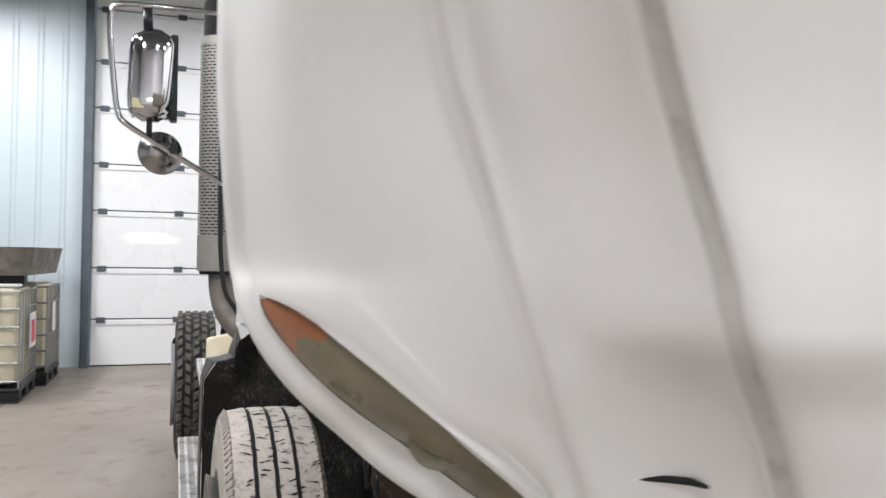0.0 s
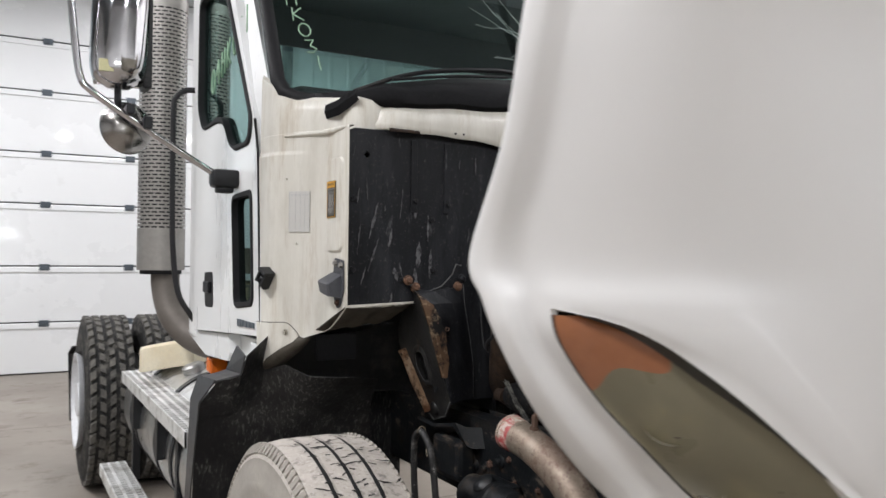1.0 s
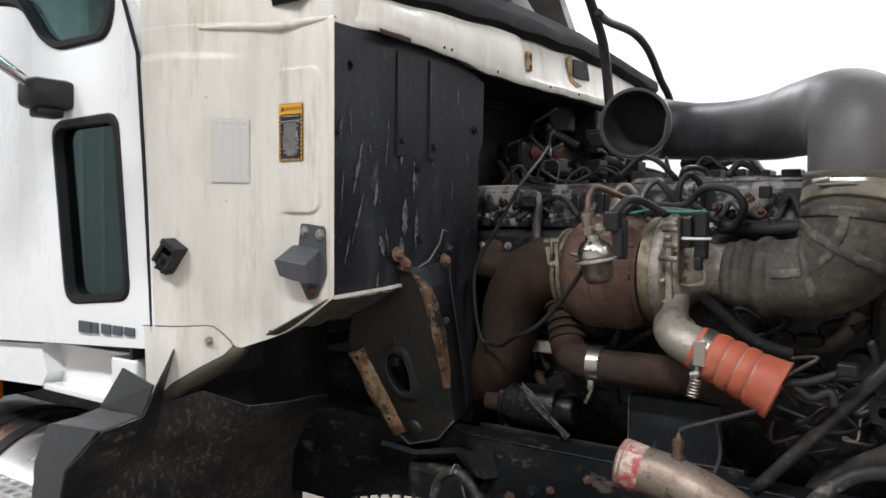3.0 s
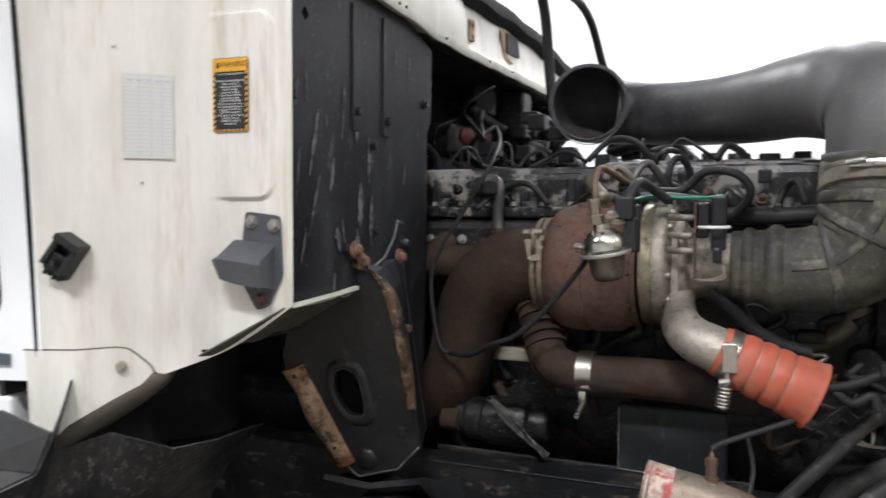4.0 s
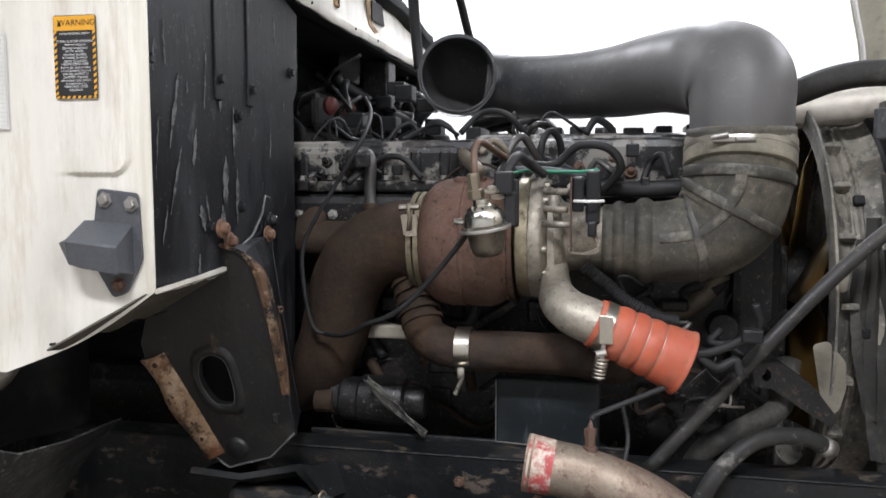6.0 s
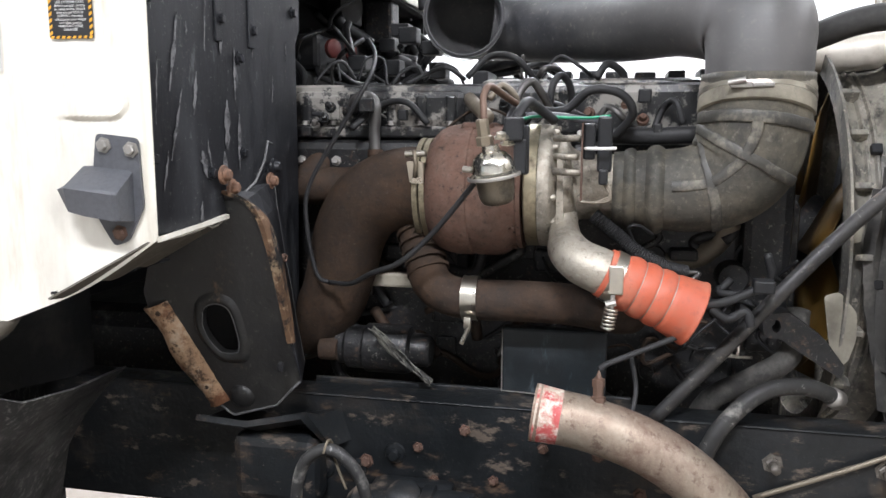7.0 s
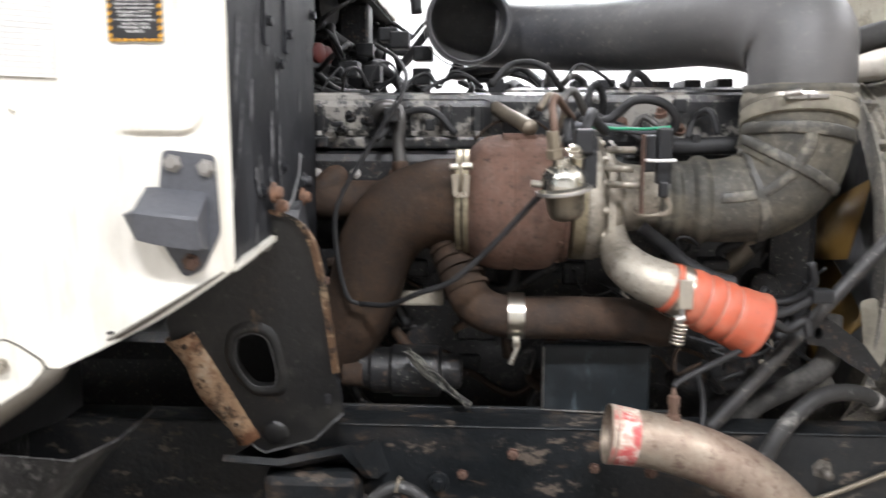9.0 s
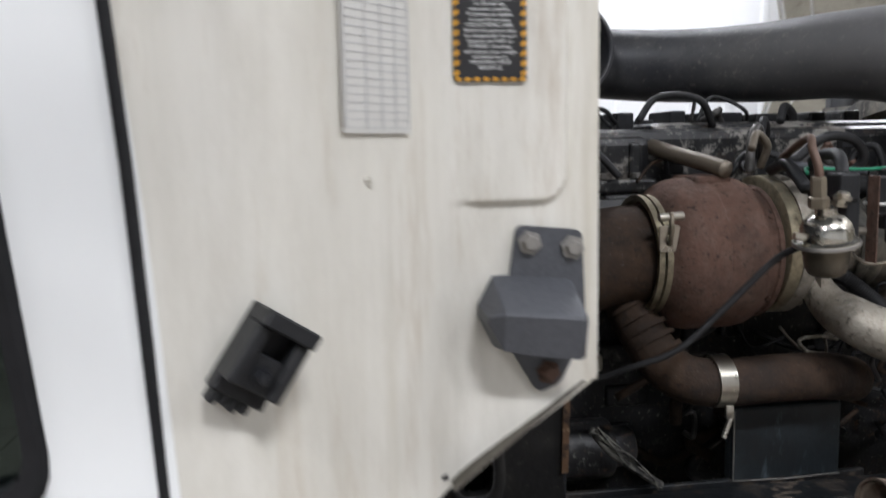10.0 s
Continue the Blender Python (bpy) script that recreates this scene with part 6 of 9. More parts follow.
# ---- intake: ribbed rubber elbow and black plastic pipe ----
bm = bmesh.new()
path = smooth_path([(TX, 2.29, 1.43), (1.053, 2.21, 1.43), (1.048, 2.15, 1.432), (1.041, 2.10, 1.445), (1.034, 2.063, 1.477), (1.029, 2.047, 1.52), (1.026, 2.041, 1.57), (1.025, 2.041, 1.645)], 8)
radii = [float(np.interp(k, [0, 10, 16, 36, 56], [0.072, 0.078, 0.081, 0.097, 0.098])) for k in range(len(path))]
hollow(bm, path, radii, 0.006, 1, 48)
elbow = part("intake_elbow", bm, ELBOW_RUBBER, truck, "dusty ribbed rubber intake elbow", True)
for i, wide, high in ((3, 0.014, 0.006), (8, 0.020, 0.009)):
    bm = bmesh.new()
    lathe(bm, [(radii[i] - 0.003, -wide), (radii[i] + high * 0.6, -wide * 0.6), (radii[i] + high, -wide * 0.2), (radii[i] + high, wide * 0.2), (radii[i] + high * 0.6, wide * 0.6), (radii[i] - 0.003, wide)], path[i], path[i + 1] - path[i], 48)
    part("elbow_rib", bm, ELBOW_RUBBER, elbow, "", 60)
up_axis = Vector((0.28, -0.06, 0.96)).normalized()
CUFF = surface("dust_covered_cuff", (0.17, 0.152, 0.115), (0.10, 0.09, 0.07), 0.75, scale=7, fine=80, grime=(0.34, 0.31, 0.245), grime_at=0.55, grime_scale=6, grime_soft=0.16, bump=0.25, wear=(((0.07, 0.064, 0.052), 0.60, 20, 0.06, (1, 1, 0.5), 0.7),))
bm = bmesh.new()
cuff_at = Vector((1.025, 2.041, 1.601))
lathe(bm, [(0.094, -0.032), (0.1000, -0.030), (0.1015, -0.025), (0.1008, 0.019), (0.0985, 0.027), (0.090, 0.028)], cuff_at, up_axis, 56)
part("elbow_cuff", bm, CUFF, elbow, "pale dust-covered clamp cuff", 50)
bm = bmesh.new()
ring_band(bm, cuff_at + up_axis * 0.0, up_axis, 0.1008, 0.009, 0.0012, 56)
band = part("hose_clamp", bm, STAINLESS, elbow, "thin steel band clamp", 40)
part("clamp_screw", boxes(((0.923, 2.064, 1.616), (0.938, 2.100, 1.626)), ((0.919, 2.030, 1.617), (0.928, 2.064, 1.625)), bevel=0.002), STACK_STEEL, band)
bm = bmesh.new()
tube(bm, [(0.926, 2.104, 1.624), (0.921, 2.076, 1.629)], 0.0055, 10)
part("screw_head", bm, STACK_STEEL, band, "", 40)
bm = bmesh.new()
ipath = smooth_path([(1.025, 2.041, 1.615), (1.027, 2.040, 1.68), (1.050, 2.044, 1.733), (1.115, 2.081, 1.766), (1.225, 2.165, 1.780), (1.36, 2.27, 1.779), (1.49, 2.40, 1.786), (1.575, 2.53, 1.80), (1.574, 2.63, 1.812), (1.513, 2.668, 1.817), (1.43, 2.658, 1.817)], 8)
ir = [np.interp(k / (len(ipath) - 1), [0, 0.12, 0.22, 0.31, 0.40, 0.55, 0.7, 0.85, 1], [0.0915, 0.094, 0.102, 0.096, 0.085, 0.080, 0.080, 0.092, 0.096]) for k in range(len(ipath))]
hollow(bm, ipath, ir, 0.006, 1, 40)
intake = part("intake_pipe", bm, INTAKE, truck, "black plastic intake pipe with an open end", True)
d = (ipath[-1] - ipath[-3]).normalized()
bm = bmesh.new()
ring_band(bm, ipath[-1] + d * -0.008, d, 0.094, 0.012, 0.006, 40)
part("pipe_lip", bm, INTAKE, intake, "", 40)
PIPE_BAND = surface("dull_grey_band", (0.42, 0.415, 0.40), (0.33, 0.325, 0.31), 0.45, 0.2, scale=20, fine=90, bump=0.05)
for back in (0.030, 0.095):
    bm = bmesh.new()
    ring_band(bm, ipath[-1] - d * back, d, 0.0975, 0.007, 0.002, 40)
    part("pipe_band", bm, PIPE_BAND, intake, "thin steel band", 40)

# ---- charge-air hose and tube ----
A, B = Vector((0.8655, 2.302, 1.298)), Vector((0.877, 2.146, 1.2285))
bm = bmesh.new()
pts, rad = [], []
for k in range(97):
    t = k / 96
    pts.append(A.lerp(B, t))
    r = float(np.interp(t, [0, 0.2, 0.69, 1], [0.0440, 0.0465, 0.0500, 0.0560]))
    if 0.19 < t < 0.69:
        w = ((t - 0.19) / 0.1667) % 1.0
        r += 0.0052 * math.sqrt(max(0.0, 1 - (2 * w - 1) ** 2)) - 0.002
    elif t >= 0.69:
        r += 0.0025 * min(1.0, (t - 0.69) / 0.04) + 0.002 * math.exp(-((t - 0.985) / 0.02) ** 2)
    rad.append(r)
hollow(bm, pts, rad, 0.005, 1, 40)
hose = part("charge_hose", bm, ORANGE_HOSE, truck, "orange corrugated silicone charge hose, open at one end", True)
dh = (B - A).normalized()
for c in (0.1885, 0.357, 0.524, 0.690):
    bm = bmesh.new()
    ring_band(bm, A.lerp(B, c), dh, float(np.interp(c, [0.2, 0.69], [0.0448, 0.0485])), 0.0028, 0.0014, 40)
    part("wire_ring", bm, STACK_STEEL, hose, "thin steel wire ring", 40)
bm = bmesh.new()
ring_band(bm, A + dh * 0.019, dh, 0.0448, 0.019, 0.0022, 40)
clamp = part("spring_clamp", bm, STAINLESS, hose, "steel spring-loaded band clamp", 40)
part("clamp_bridge", boxes(((0.8175, 2.268, 1.268), (0.8235, 2.292, 1.318)), bevel=0.002), STAINLESS, hose, "bright clamp bridge")
bm = bmesh.new()
tube(bm, [(0.822, 2.284, 1.268), (0.822, 2.290, 1.205)], 0.0042, 8)
tube(bm, [(0.822, 2.279, 1.254), (0.822, 2.296, 1.250)], 0.0065, 8)
part("clamp_bolt", bm, STACK_STEEL, hose, "", 40)
bm = bmesh.new()
tpath = [(0.770, 2.405, 1.068), (0.772, 2.31, 1.052), (0.775, 2.21, 1.015), (0.78, 2.12, 0.95), (0.79, 2.05, 0.86), (0.80, 1.98, 0.72), (0.82, 1.90, 0.6)]
hollow(bm, tpath, [0.046] * 49, 0.004, 8, 28)
ctube = part("charge_tube", bm, SILVER_TUBE, truck, "grimy silver charge-air tube", True)
bm = bmesh.new()
tube(bm, [(0.770, 2.4085, 1.0686), (0.7704, 2.396, 1.0668), (0.7712, 2.366, 1.0623)], [0.0495, 0.0482, 0.0466], 28, False)
part("painted_end", bm, RED_PAINT, ctube, "flaking red paint on the tube end", True)
bm = bmesh.new()
ring_band(bm, (0.770, 2.405, 1.068), (0, 1, 0.12), 0.046, 0.012, 0.003, 28)
part("tube_bead", bm, SILVER_TUBE, ctube, "", 40)

# ---- engine ----
engine = part("engine_block", boxes(((1.18, 2.02, 0.72), (1.66, 3.15, 1.42)), ((1.12, 2.10, 1.42), (1.72, 3.10, 1.52)), bevel=0.02), ENGINE_BLACK, truck, "oily black inline engine block")
bm = boxes(((1.16, 2.06, 1.52), (1.60, 3.05, 1.64)), bevel=0.02)
part("valve_cover", bm, VALVE_COVER, engine, "worn black valve cover with bare patches")
bm = boxes(((1.02, 2.29, 1.012), (1.05, 2.50, 1.15)), bevel=0.006)
SHIELD = surface("blue_black_shield_steel", (0.006, 0.0095, 0.012), (0.012, 0.0165, 0.0195), 0.42, scale=6, fine=60, grime=(0.028, 0.037, 0.042), grime_at=0.62, grime_scale=9, grime_soft=0.12, bump=0.2, wear=(((0.10, 0.13, 0.15), 0.62, 22, 0.06, (1, 1, 0.3), 0.6), ((0.006, 0.007, 0.008), 0.58, 14, 0.1, (1, 1, 0.6), 0.8)))
shield_steel = part("shield_plate", bm, SHIELD, engine, "blue-black steel shield plate")
bm = bmesh.new()
tube(bm, [(1.019, 2.498, 1.145), (1.018, 2.498, 1.018), (1.018, 2.40, 1.014), (1.019, 2.292, 1.016)], 0.0016, 6)
part("worn_edge", bm, STACK_STEEL, shield_steel, "edge worn to bare steel")
bm = bmesh.new()
pipe(bm, [(1.06, 2.69, 1.36), (1.02, 2.66, 1.28), (0.985, 2.63, 1.235), (0.975, 2.57, 1.215), (0.975, 2.45, 1.215), (0.985, 2.35, 1.21), (1.02, 2.28, 1.19), (1.10, 2.25, 1.17)], 0.040, 8, 20)
part("drain_pipe", bm, RUST_DARK, engine, "dark pipe under the turbocharger", True)
bm = bmesh.new()
ring_band(bm, (0.975, 2.555, 1.217), (0, 1, 0), 0.040, 0.03, 0.004, 28)
box(bm, (0.930, 2.548, 1.165), (0.938, 2.562, 1.188), 0.002)
tube(bm, [(0.934, 2.552, 1.168), (0.930, 2.566, 1.135)], 0.0045, 8)
part("pipe_clamp", bm, STAINLESS, engine, "bright steel pipe clamp", 40)

# ---- radiator, shroud ----
radiator = part("radiator_core", boxes(((1.09, 1.52, 0.8), (1.9, 1.66, 1.75)), bevel=0.004), RADIATOR, truck, "grey radiator core")
part("radiator_side_channel", boxes(((1.06, 1.50, 0.80), (1.09, 1.74, 1.78)), bevel=0.004), RADIATOR, radiator, "scuffed grey side channel")
part("radiator_side_channel", boxes(((1.90, 1.50, 0.80), (1.93, 1.727, 1.78)), bevel=0.004), RADIATOR, radiator, "scuffed grey side channel")
part("front_channel", boxes(((1.06, 1.30, 0.80), (1.08, 1.499, 1.80)), bevel=0.004), RADIATOR, radiator)
def ring_about(bm, profile, cx, cz, seg=72, a0=0.0, a1=360.0):
    """Turn (radius, y) pairs about a line along y; part of a turn where a0 and a1 say so."""
    rows = []
    for k in range(seg + 1):
        a = radians(a0 + (a1 - a0) * k / seg)
        rows.append([(cx + r * math.cos(a), y, cz + r * math.sin(a)) for r, y in profile])
    return loft(bm, rows)


bm = bmesh.new()
ring_about(bm, [(0.40, 1.690), (0.425, 1.735), (0.428, 1.748), (0.424, 1.756), (0.415, 1.766), (0.408, 1.785), (0.404, 1.800), (0.410, 1.804), (0.410, 1.808), (0.403, 1.811), (0.403, 1.818), (0.409, 1.821), (0.409, 1.825), (0.402, 1.829), (0.405, 1.842), (0.420, 1.853), (0.440, 1.860), (0.4465, 1.862), (0.4465, 1.867), (0.43, 1.869), (0.40, 1.868)], 1.455, 1.285)
shroud = part("fan_shroud", thicken(bm, 0.004), SHROUD, radiator, "grimy moulded fan shroud with a ribbed barrel", 50)
bm = bmesh.new()
ring_about(bm, [(0.4255, 1.738), (0.4335, 1.736), (0.4335, 1.752), (0.4265, 1.758)], 1.455, 1.285)
part("shroud_gasket", bm, GASKET_AND_SHADE, radiator, "black gasket round the shroud", 40)
for a in (128, 143, 158, 176, 196, 214):
    bm = bmesh.new()
    ca, sa = math.cos(radians(a)), math.sin(radians(a))
    m = Matrix.Translation((1.455 + 0.412 * ca, 1.838, 1.285 + 0.412 * sa)) @ Matrix.Rotation(-radians(a), 4, "Y")
    box(bm, (-0.012, -0.016, -0.006), (0.016, 0.016, 0.006), 0.002, m)
    part("shroud_gusset", bm, SHROUD, radiator)
for a, w in ((147, 0.010), (183, 0.009)):
    ca, sa = math.cos(radians(a)), math.sin(radians(a))
    bm = bmesh.new()
    box(bm, (-0.004, -0.010, -w), (0.010, 0.010, w), 0.003, Matrix.Translation((1.455 + 0.410 * ca, 1.808, 1.285 + 0.410 * sa)) @ Matrix.Rotation(-radians(a), 4, "Y"))
    part("shroud_clip", bm, BLACK_PAINT, radiator, "small dark clip")
# box of the shroud between barrel and core
bm = bmesh.new()
plate(bm, [(1.075, 0.86), (1.93, 0.86), (1.93, 1.71), (1.075, 1.71)], [[(1.455 + 0.41 * math.cos(2 * math.pi * k / 48), 1.285 + 0.41 * math.sin(2 * math.pi * k / 48)) for k in range(48)]], front(1.728), 0.006)
part("shroud_box", bm, SHROUD, radiator, "flat grimy shroud face")
# torn beige sheet and rubber flaps low beside the shroud
TORN_SHEET = surface("torn_beige_sheet", (0.26, 0.24, 0.19), (0.17, 0.157, 0.125), 0.7, scale=9, fine=60, grime=(0.11, 0.10, 0.08), grime_at=0.6, grime_scale=12, bump=0.15)
rng = random.Random(44)
for pts in (rounded([(1.900, 1.240), (1.874, 1.250), (1.846, 1.215), (1.840, 1.16), (1.850, 1.12), (1.870, 1.10), (1.884, 1.15)], 0.008), rounded([(1.866, 1.40), (1.842, 1.405), (1.848, 1.345), (1.862, 1.34)], 0.004)):
    bm = bmesh.new()
    plate(bm, pts, [], lambda u, v, w: (1.022 + 0.25 * (u - 1.85) + 0.006 * math.sin(40 * v) + w, u, v), 0.003)
    part("torn_sheet", bm, TORN_SHEET, radiator, "torn beige sheet edge")
for y0, y1, z0, z1, x in ((1.826, 1.800, 1.44, 1.10, 1.040), (1.806, 1.778, 1.48, 1.02, 1.046), (1.786, 1.760, 1.42, 0.99, 1.050), (1.774, 1.752, 1.56, 1.30, 1.052)):
    bm = bmesh.new()
    rows = []
    for k in range(19):
        t = k / 18
        z = z0 + (z1 - z0) * t
        sway = 0.010 * math.sin(5 * t + 30 * y0) + rng.uniform(-0.0015, 0.0015)
        lean = 0.040 * t * t
        rows.append([(x + 0.012 * math.sin(7 * t), y0 + sway - lean + 0.012, z), (x - 0.006, (y0 + y1) / 2 + sway - lean + 0.012, z), (x + 0.008, y1 + sway * 0.6 - lean + 0.012 + rng.uniform(-0.002, 0.002), z)])
    loft(bm, rows)
    thicken(bm, 0.003)
    part("rubber_flap", bm, RUBBER, radiator, "torn rubber air flap", 50)

# support rod
bm = bmesh.new()
pipe(bm, [(1.02, 1.62, 1.535), (0.985, 1.72, 1.50), (0.95, 1.80, 1.465), (0.945, 1.92, 1.345), (0.94, 2.10, 1.13), (0.94, 2.20, 1.01)], 0.0130, 8, 16)
SCUFFED_ROD = surface("scuffed_black_rod", (0.020, 0.020, 0.021), (0.035, 0.033, 0.031), 0.5, scale=6, fine=60, grime=(0.062, 0.056, 0.049), grime_at=0.60, grime_scale=9, grime_soft=0.10, bump=0.3, wear=(((0.13, 0.09, 0.06), 0.64, 12, 0.05, (1, 1, 1), 0.8), ((0.20, 0.185, 0.16), 0.62, 60, 0.04, (1, 1, 1), 0.5)))
part("support_rod", bm, SCUFFED_ROD, truck, "scuffed black diagonal radiator support rod", True)

# ---- cab mount: dark folded plate with a hole, rusty edges ----
def oval(cu, cv, ru, rv, lean=0.0, n=20):
    return [(cu + ru * math.cos(a) * math.cos(lean) - rv * math.sin(a) * math.sin(lean), cv + ru * math.cos(a) * math.sin(lean) + rv * math.sin(a) * math.cos(lean)) for a in (2 * math.pi * k / n for k in range(n))]


MOUNT = surface("rust_stained_black_steel", (0.009, 0.0092, 0.0095), (0.019, 0.0185, 0.017), 0.45, scale=6, fine=60, grime=(0.050, 0.047, 0.040), grime_at=0.66, grime_scale=6, grime_soft=0.14, bump=0.35,
                wear=(((0.13, 0.08, 0.048), 0.66, 14, 0.05, (1, 1, 0.8), 0.8), ((0.12, 0.112, 0.095), 0.64, 92, 0.04, (1, 1, 1), 0.6), ((0.012, 0.012, 0.0125), 0.522, 21, 0.08, (1, 1, 1), 0.75)))
SCRAPED_EDGE = surface("worn_pale_edge", (0.13, 0.13, 0.128), (0.05, 0.05, 0.052), 0.55, scale=30, fine=120, bump=0.2)
mx = lambda u, v, w: (0.768 + 0.27 * (1.341 - v) + w, u, v + 0.2 * w)
rib_line = [(2.955, 1.434), (2.914, 1.418), (2.893, 1.385), (2.885, 1.342), (2.880, 1.299), (2.875, 1.23), (2.870, 1.148), (2.864, 1.062)]
hole = rounded([(3.0335, 1.213), (3.0075, 1.224), (2.984, 1.216), (2.9765, 1.195), (2.9715, 1.145), (2.977, 1.122), (2.996, 1.1185), (3.0155, 1.121), (3.034, 1.146), (3.043, 1.176)], 0.012, 3)
HU, HV = 3.006, 1.171
dish = [(HU + (u - HU) * 1.55, HV + (v - HV) * 1.42) for u, v in hole]
bm = bmesh.new()
plate(bm, rib_line + [(2.860, 1.067), (2.889, 1.040), (2.917, 1.011), (3.010, 0.981), (3.035, 1.001), (3.151, 1.197), (3.154, 1.238), (3.132, 1.292), (3.05, 1.37), (2.958, 1.395)], [dish], mx, 0.005)
mount = part("cab_mount", bm, MOUNT, truck, "rust-stained black cab mount plate with an oval hole")
# softly pressed rim of the hole
rows = []
for k, w in ((1.0, 0.0), (0.85, -0.0025), (0.62, -0.0065), (0.40, -0.0075), (0.16, -0.006), (0.03, -0.004), (0.0, -0.001), (0.0, 0.012)):
    rows.append([mx(a[0] + (b[0] - a[0]) * k, a[1] + (b[1] - a[1]) * k, w) for a, b in zip(hole + hole[:1], dish + dish[:1])])
bm = bmesh.new()
loft(bm, rows)
part("pressed_rim", bm, MOUNT, mount, "", True)
bm = bmesh.new()
tube(bm, [mx(u, v, -0.004) for u, v in hole + hole[:1]], 0.0011, 6)
part("hole_edge", bm, SCRAPED_EDGE, mount, "pale worn edge of the hole", True)
bm = bmesh.new()
tube(bm, [mx(u, v, -0.002) for u, v in ((3.035, 1.001), (3.022, 0.988), (3.010, 0.981), (2.965, 0.996), (2.917, 1.011), (2.889, 1.040), (2.862, 1.067))], 0.0022, 6)
part("lower_edge", bm, SCRAPED_EDGE, mount, "edge worn to pale metal", True)
# rolled, rust-flaked flange along the rear edge
bm = bmesh.new()
rng = random.Random(12)
rows = []
for k in range(31):
    t = k / 30
    o = Vector((3.156 - 0.100 * t - 0.006 * math.sin(9 * t), 1.205 - 0.205 * t))
    i = Vector((3.108 - 0.092 * t, 1.222 - 0.208 * t))
    j = rng.uniform(-0.0012, 0.0012)
    at = lambda q, w: mx(o.x + (i.x - o.x) * q, o.y + (i.y - o.y) * q, w)
    rows.append([at(-0.10, 0.020), at(-0.14, 0.004), at(-0.04, -0.008 + j), at(0.18, -0.014 - j), at(0.42, -0.0155 + j), at(0.66, -0.013), at(0.88, -0.007 - j), at(1.02 + 14 * j, -0.0012)])
loft(bm, rows)
thicken(bm, 0.0025)
edge_strip = part("mount_flange", bm, RUST_FLAKE, mount, "peach-brown rust-flaked rolled flange", 60)
for t, r in ((0.06, 0.006), (0.80, 0.0055)):
    bm = bmesh.new()
    lathe(bm, [(0, 0.0005), (r * 0.7, 0.0005), (r, -0.002), (r, -0.004)], mx(3.130 - 0.096 * t, 1.212 - 0.206 * t, -0.0155), (-1, 0, -0.25), 12)
    part("rivet_hole", bm, RUST_DARK, edge_strip, "", 40)

# front plate between the folded edge and the firewall
right = [(0.930, 2.952, 1.478), (0.936, 2.950, 1.44), (0.938, 2.946, 1.39), (0.945, 2.942, 1.34), (0.952, 2.938, 1.29), (0.958, 2.93, 1.23), (0.962, 2.922, 1.16), (0.950, 2.90, 1.07)]
bm = bmesh.new()
rows = []
for (u, v), r in zip(rib_line, right):
    a, b = Vector(mx(u, v, 0)), Vector(r)
    dip = 0.03 if v > 1.43 else 0.0
    rows.append([a, a.lerp(b, 0.33) + Vector((0, 0, -dip * 0.9)), a.lerp(b, 0.67) + Vector((0, 0, -dip)), b])
loft(bm, rows)
thicken(bm, 0.005)
front_plate = part("mount_front_plate", bm, FIREWALL_PAINT, mount, "dark front plate bolted to the firewall")
bm = bmesh.new()
tube(bm, smooth_path([Vector(r) + Vector((0.001, -0.004, 0)) for r in right], 3), 0.0018, 6)
part("plate_edge", bm, SCRAPED_EDGE, front_plate, "edge worn to pale metal", True)
bm = bmesh.new()
tube(bm, [(0.725, 2.943, 1.455), (0.76, 2.944, 1.432), (0.80, 2.944, 1.428), (0.85, 2.944, 1.445), (0.89, 2.942, 1.485), (0.905, 2.942, 1.52), (0.925, 2.942, 1.515)], 0.0025, 6)
part("loose_wire", bm, SCRAPED_EDGE, front_plate, "pale loose wire between the bolts", True)
# rusted edge where the two plates meet, ragged
bm = bmesh.new()
rows = []
full = smooth_path([mx(u, v, 0) for u, v in rib_line[:7]], 4)
for k, q in enumerate(full):
    t = k / (len(full) - 1)
    j = rng.uniform(-0.004, 0.004)
    wd = 0.005 + 0.048 * max(0, math.sin(math.pi * min(1, max(0, (t - 0.22) / 0.80)))) ** 0.6 + 1.3 * j
    q = Vector(q)
    rows.append([q + Vector((-0.003, 0.004, 0)), q + Vector((-0.004, -0.003, 0.002)), q + Vector((0.002, -0.005, 0)), q + Vector((wd * 0.95, 0.22 * wd - 0.005, 0))])
loft(bm, rows)
thicken(bm, 0.0025)
RIB_RUST = surface("brown_scaling_rust", (0.150, 0.088, 0.050), (0.075, 0.046, 0.030), 0.85, scale=14, fine=80, grime=(0.016, 0.015, 0.015), grime_at=0.515, grime_scale=11, grime_soft=0.04, bump=0.5, wear=(((0.30, 0.22, 0.14), 0.585, 26, 0.04, (1, 1, 1), 0.7),), spec=0.2)
rib = part("rusty_rib", bm, RIB_RUST, mount, "ragged rusted rib with bolt holes", 40)
for x, y, z in ((0.800, 2.889, 1.325), (0.792, 2.885, 1.292), (0.812, 2.886, 1.262), (0.842, 2.889, 1.305), (0.826, 2.884, 1.205)):
    bm = bmesh.new()
    lathe(bm, [(0.008, -0.004), (0.0075, 0.003), (0.0045, 0.004), (0.004, 0.0)], (x, y - 0.002, z), (-0.25, -1, 0), 12)
    part("bolt_hole", bm, RUST, rib, "", 40)
BOLT_RUST = surface("orange_brown_bolt", (0.20, 0.105, 0.06), (0.13, 0.068, 0.042), 0.8, scale=30, fine=120, grime=(0.05, 0.03, 0.022), grime_at=0.56, grime_scale=40, bump=0.5)
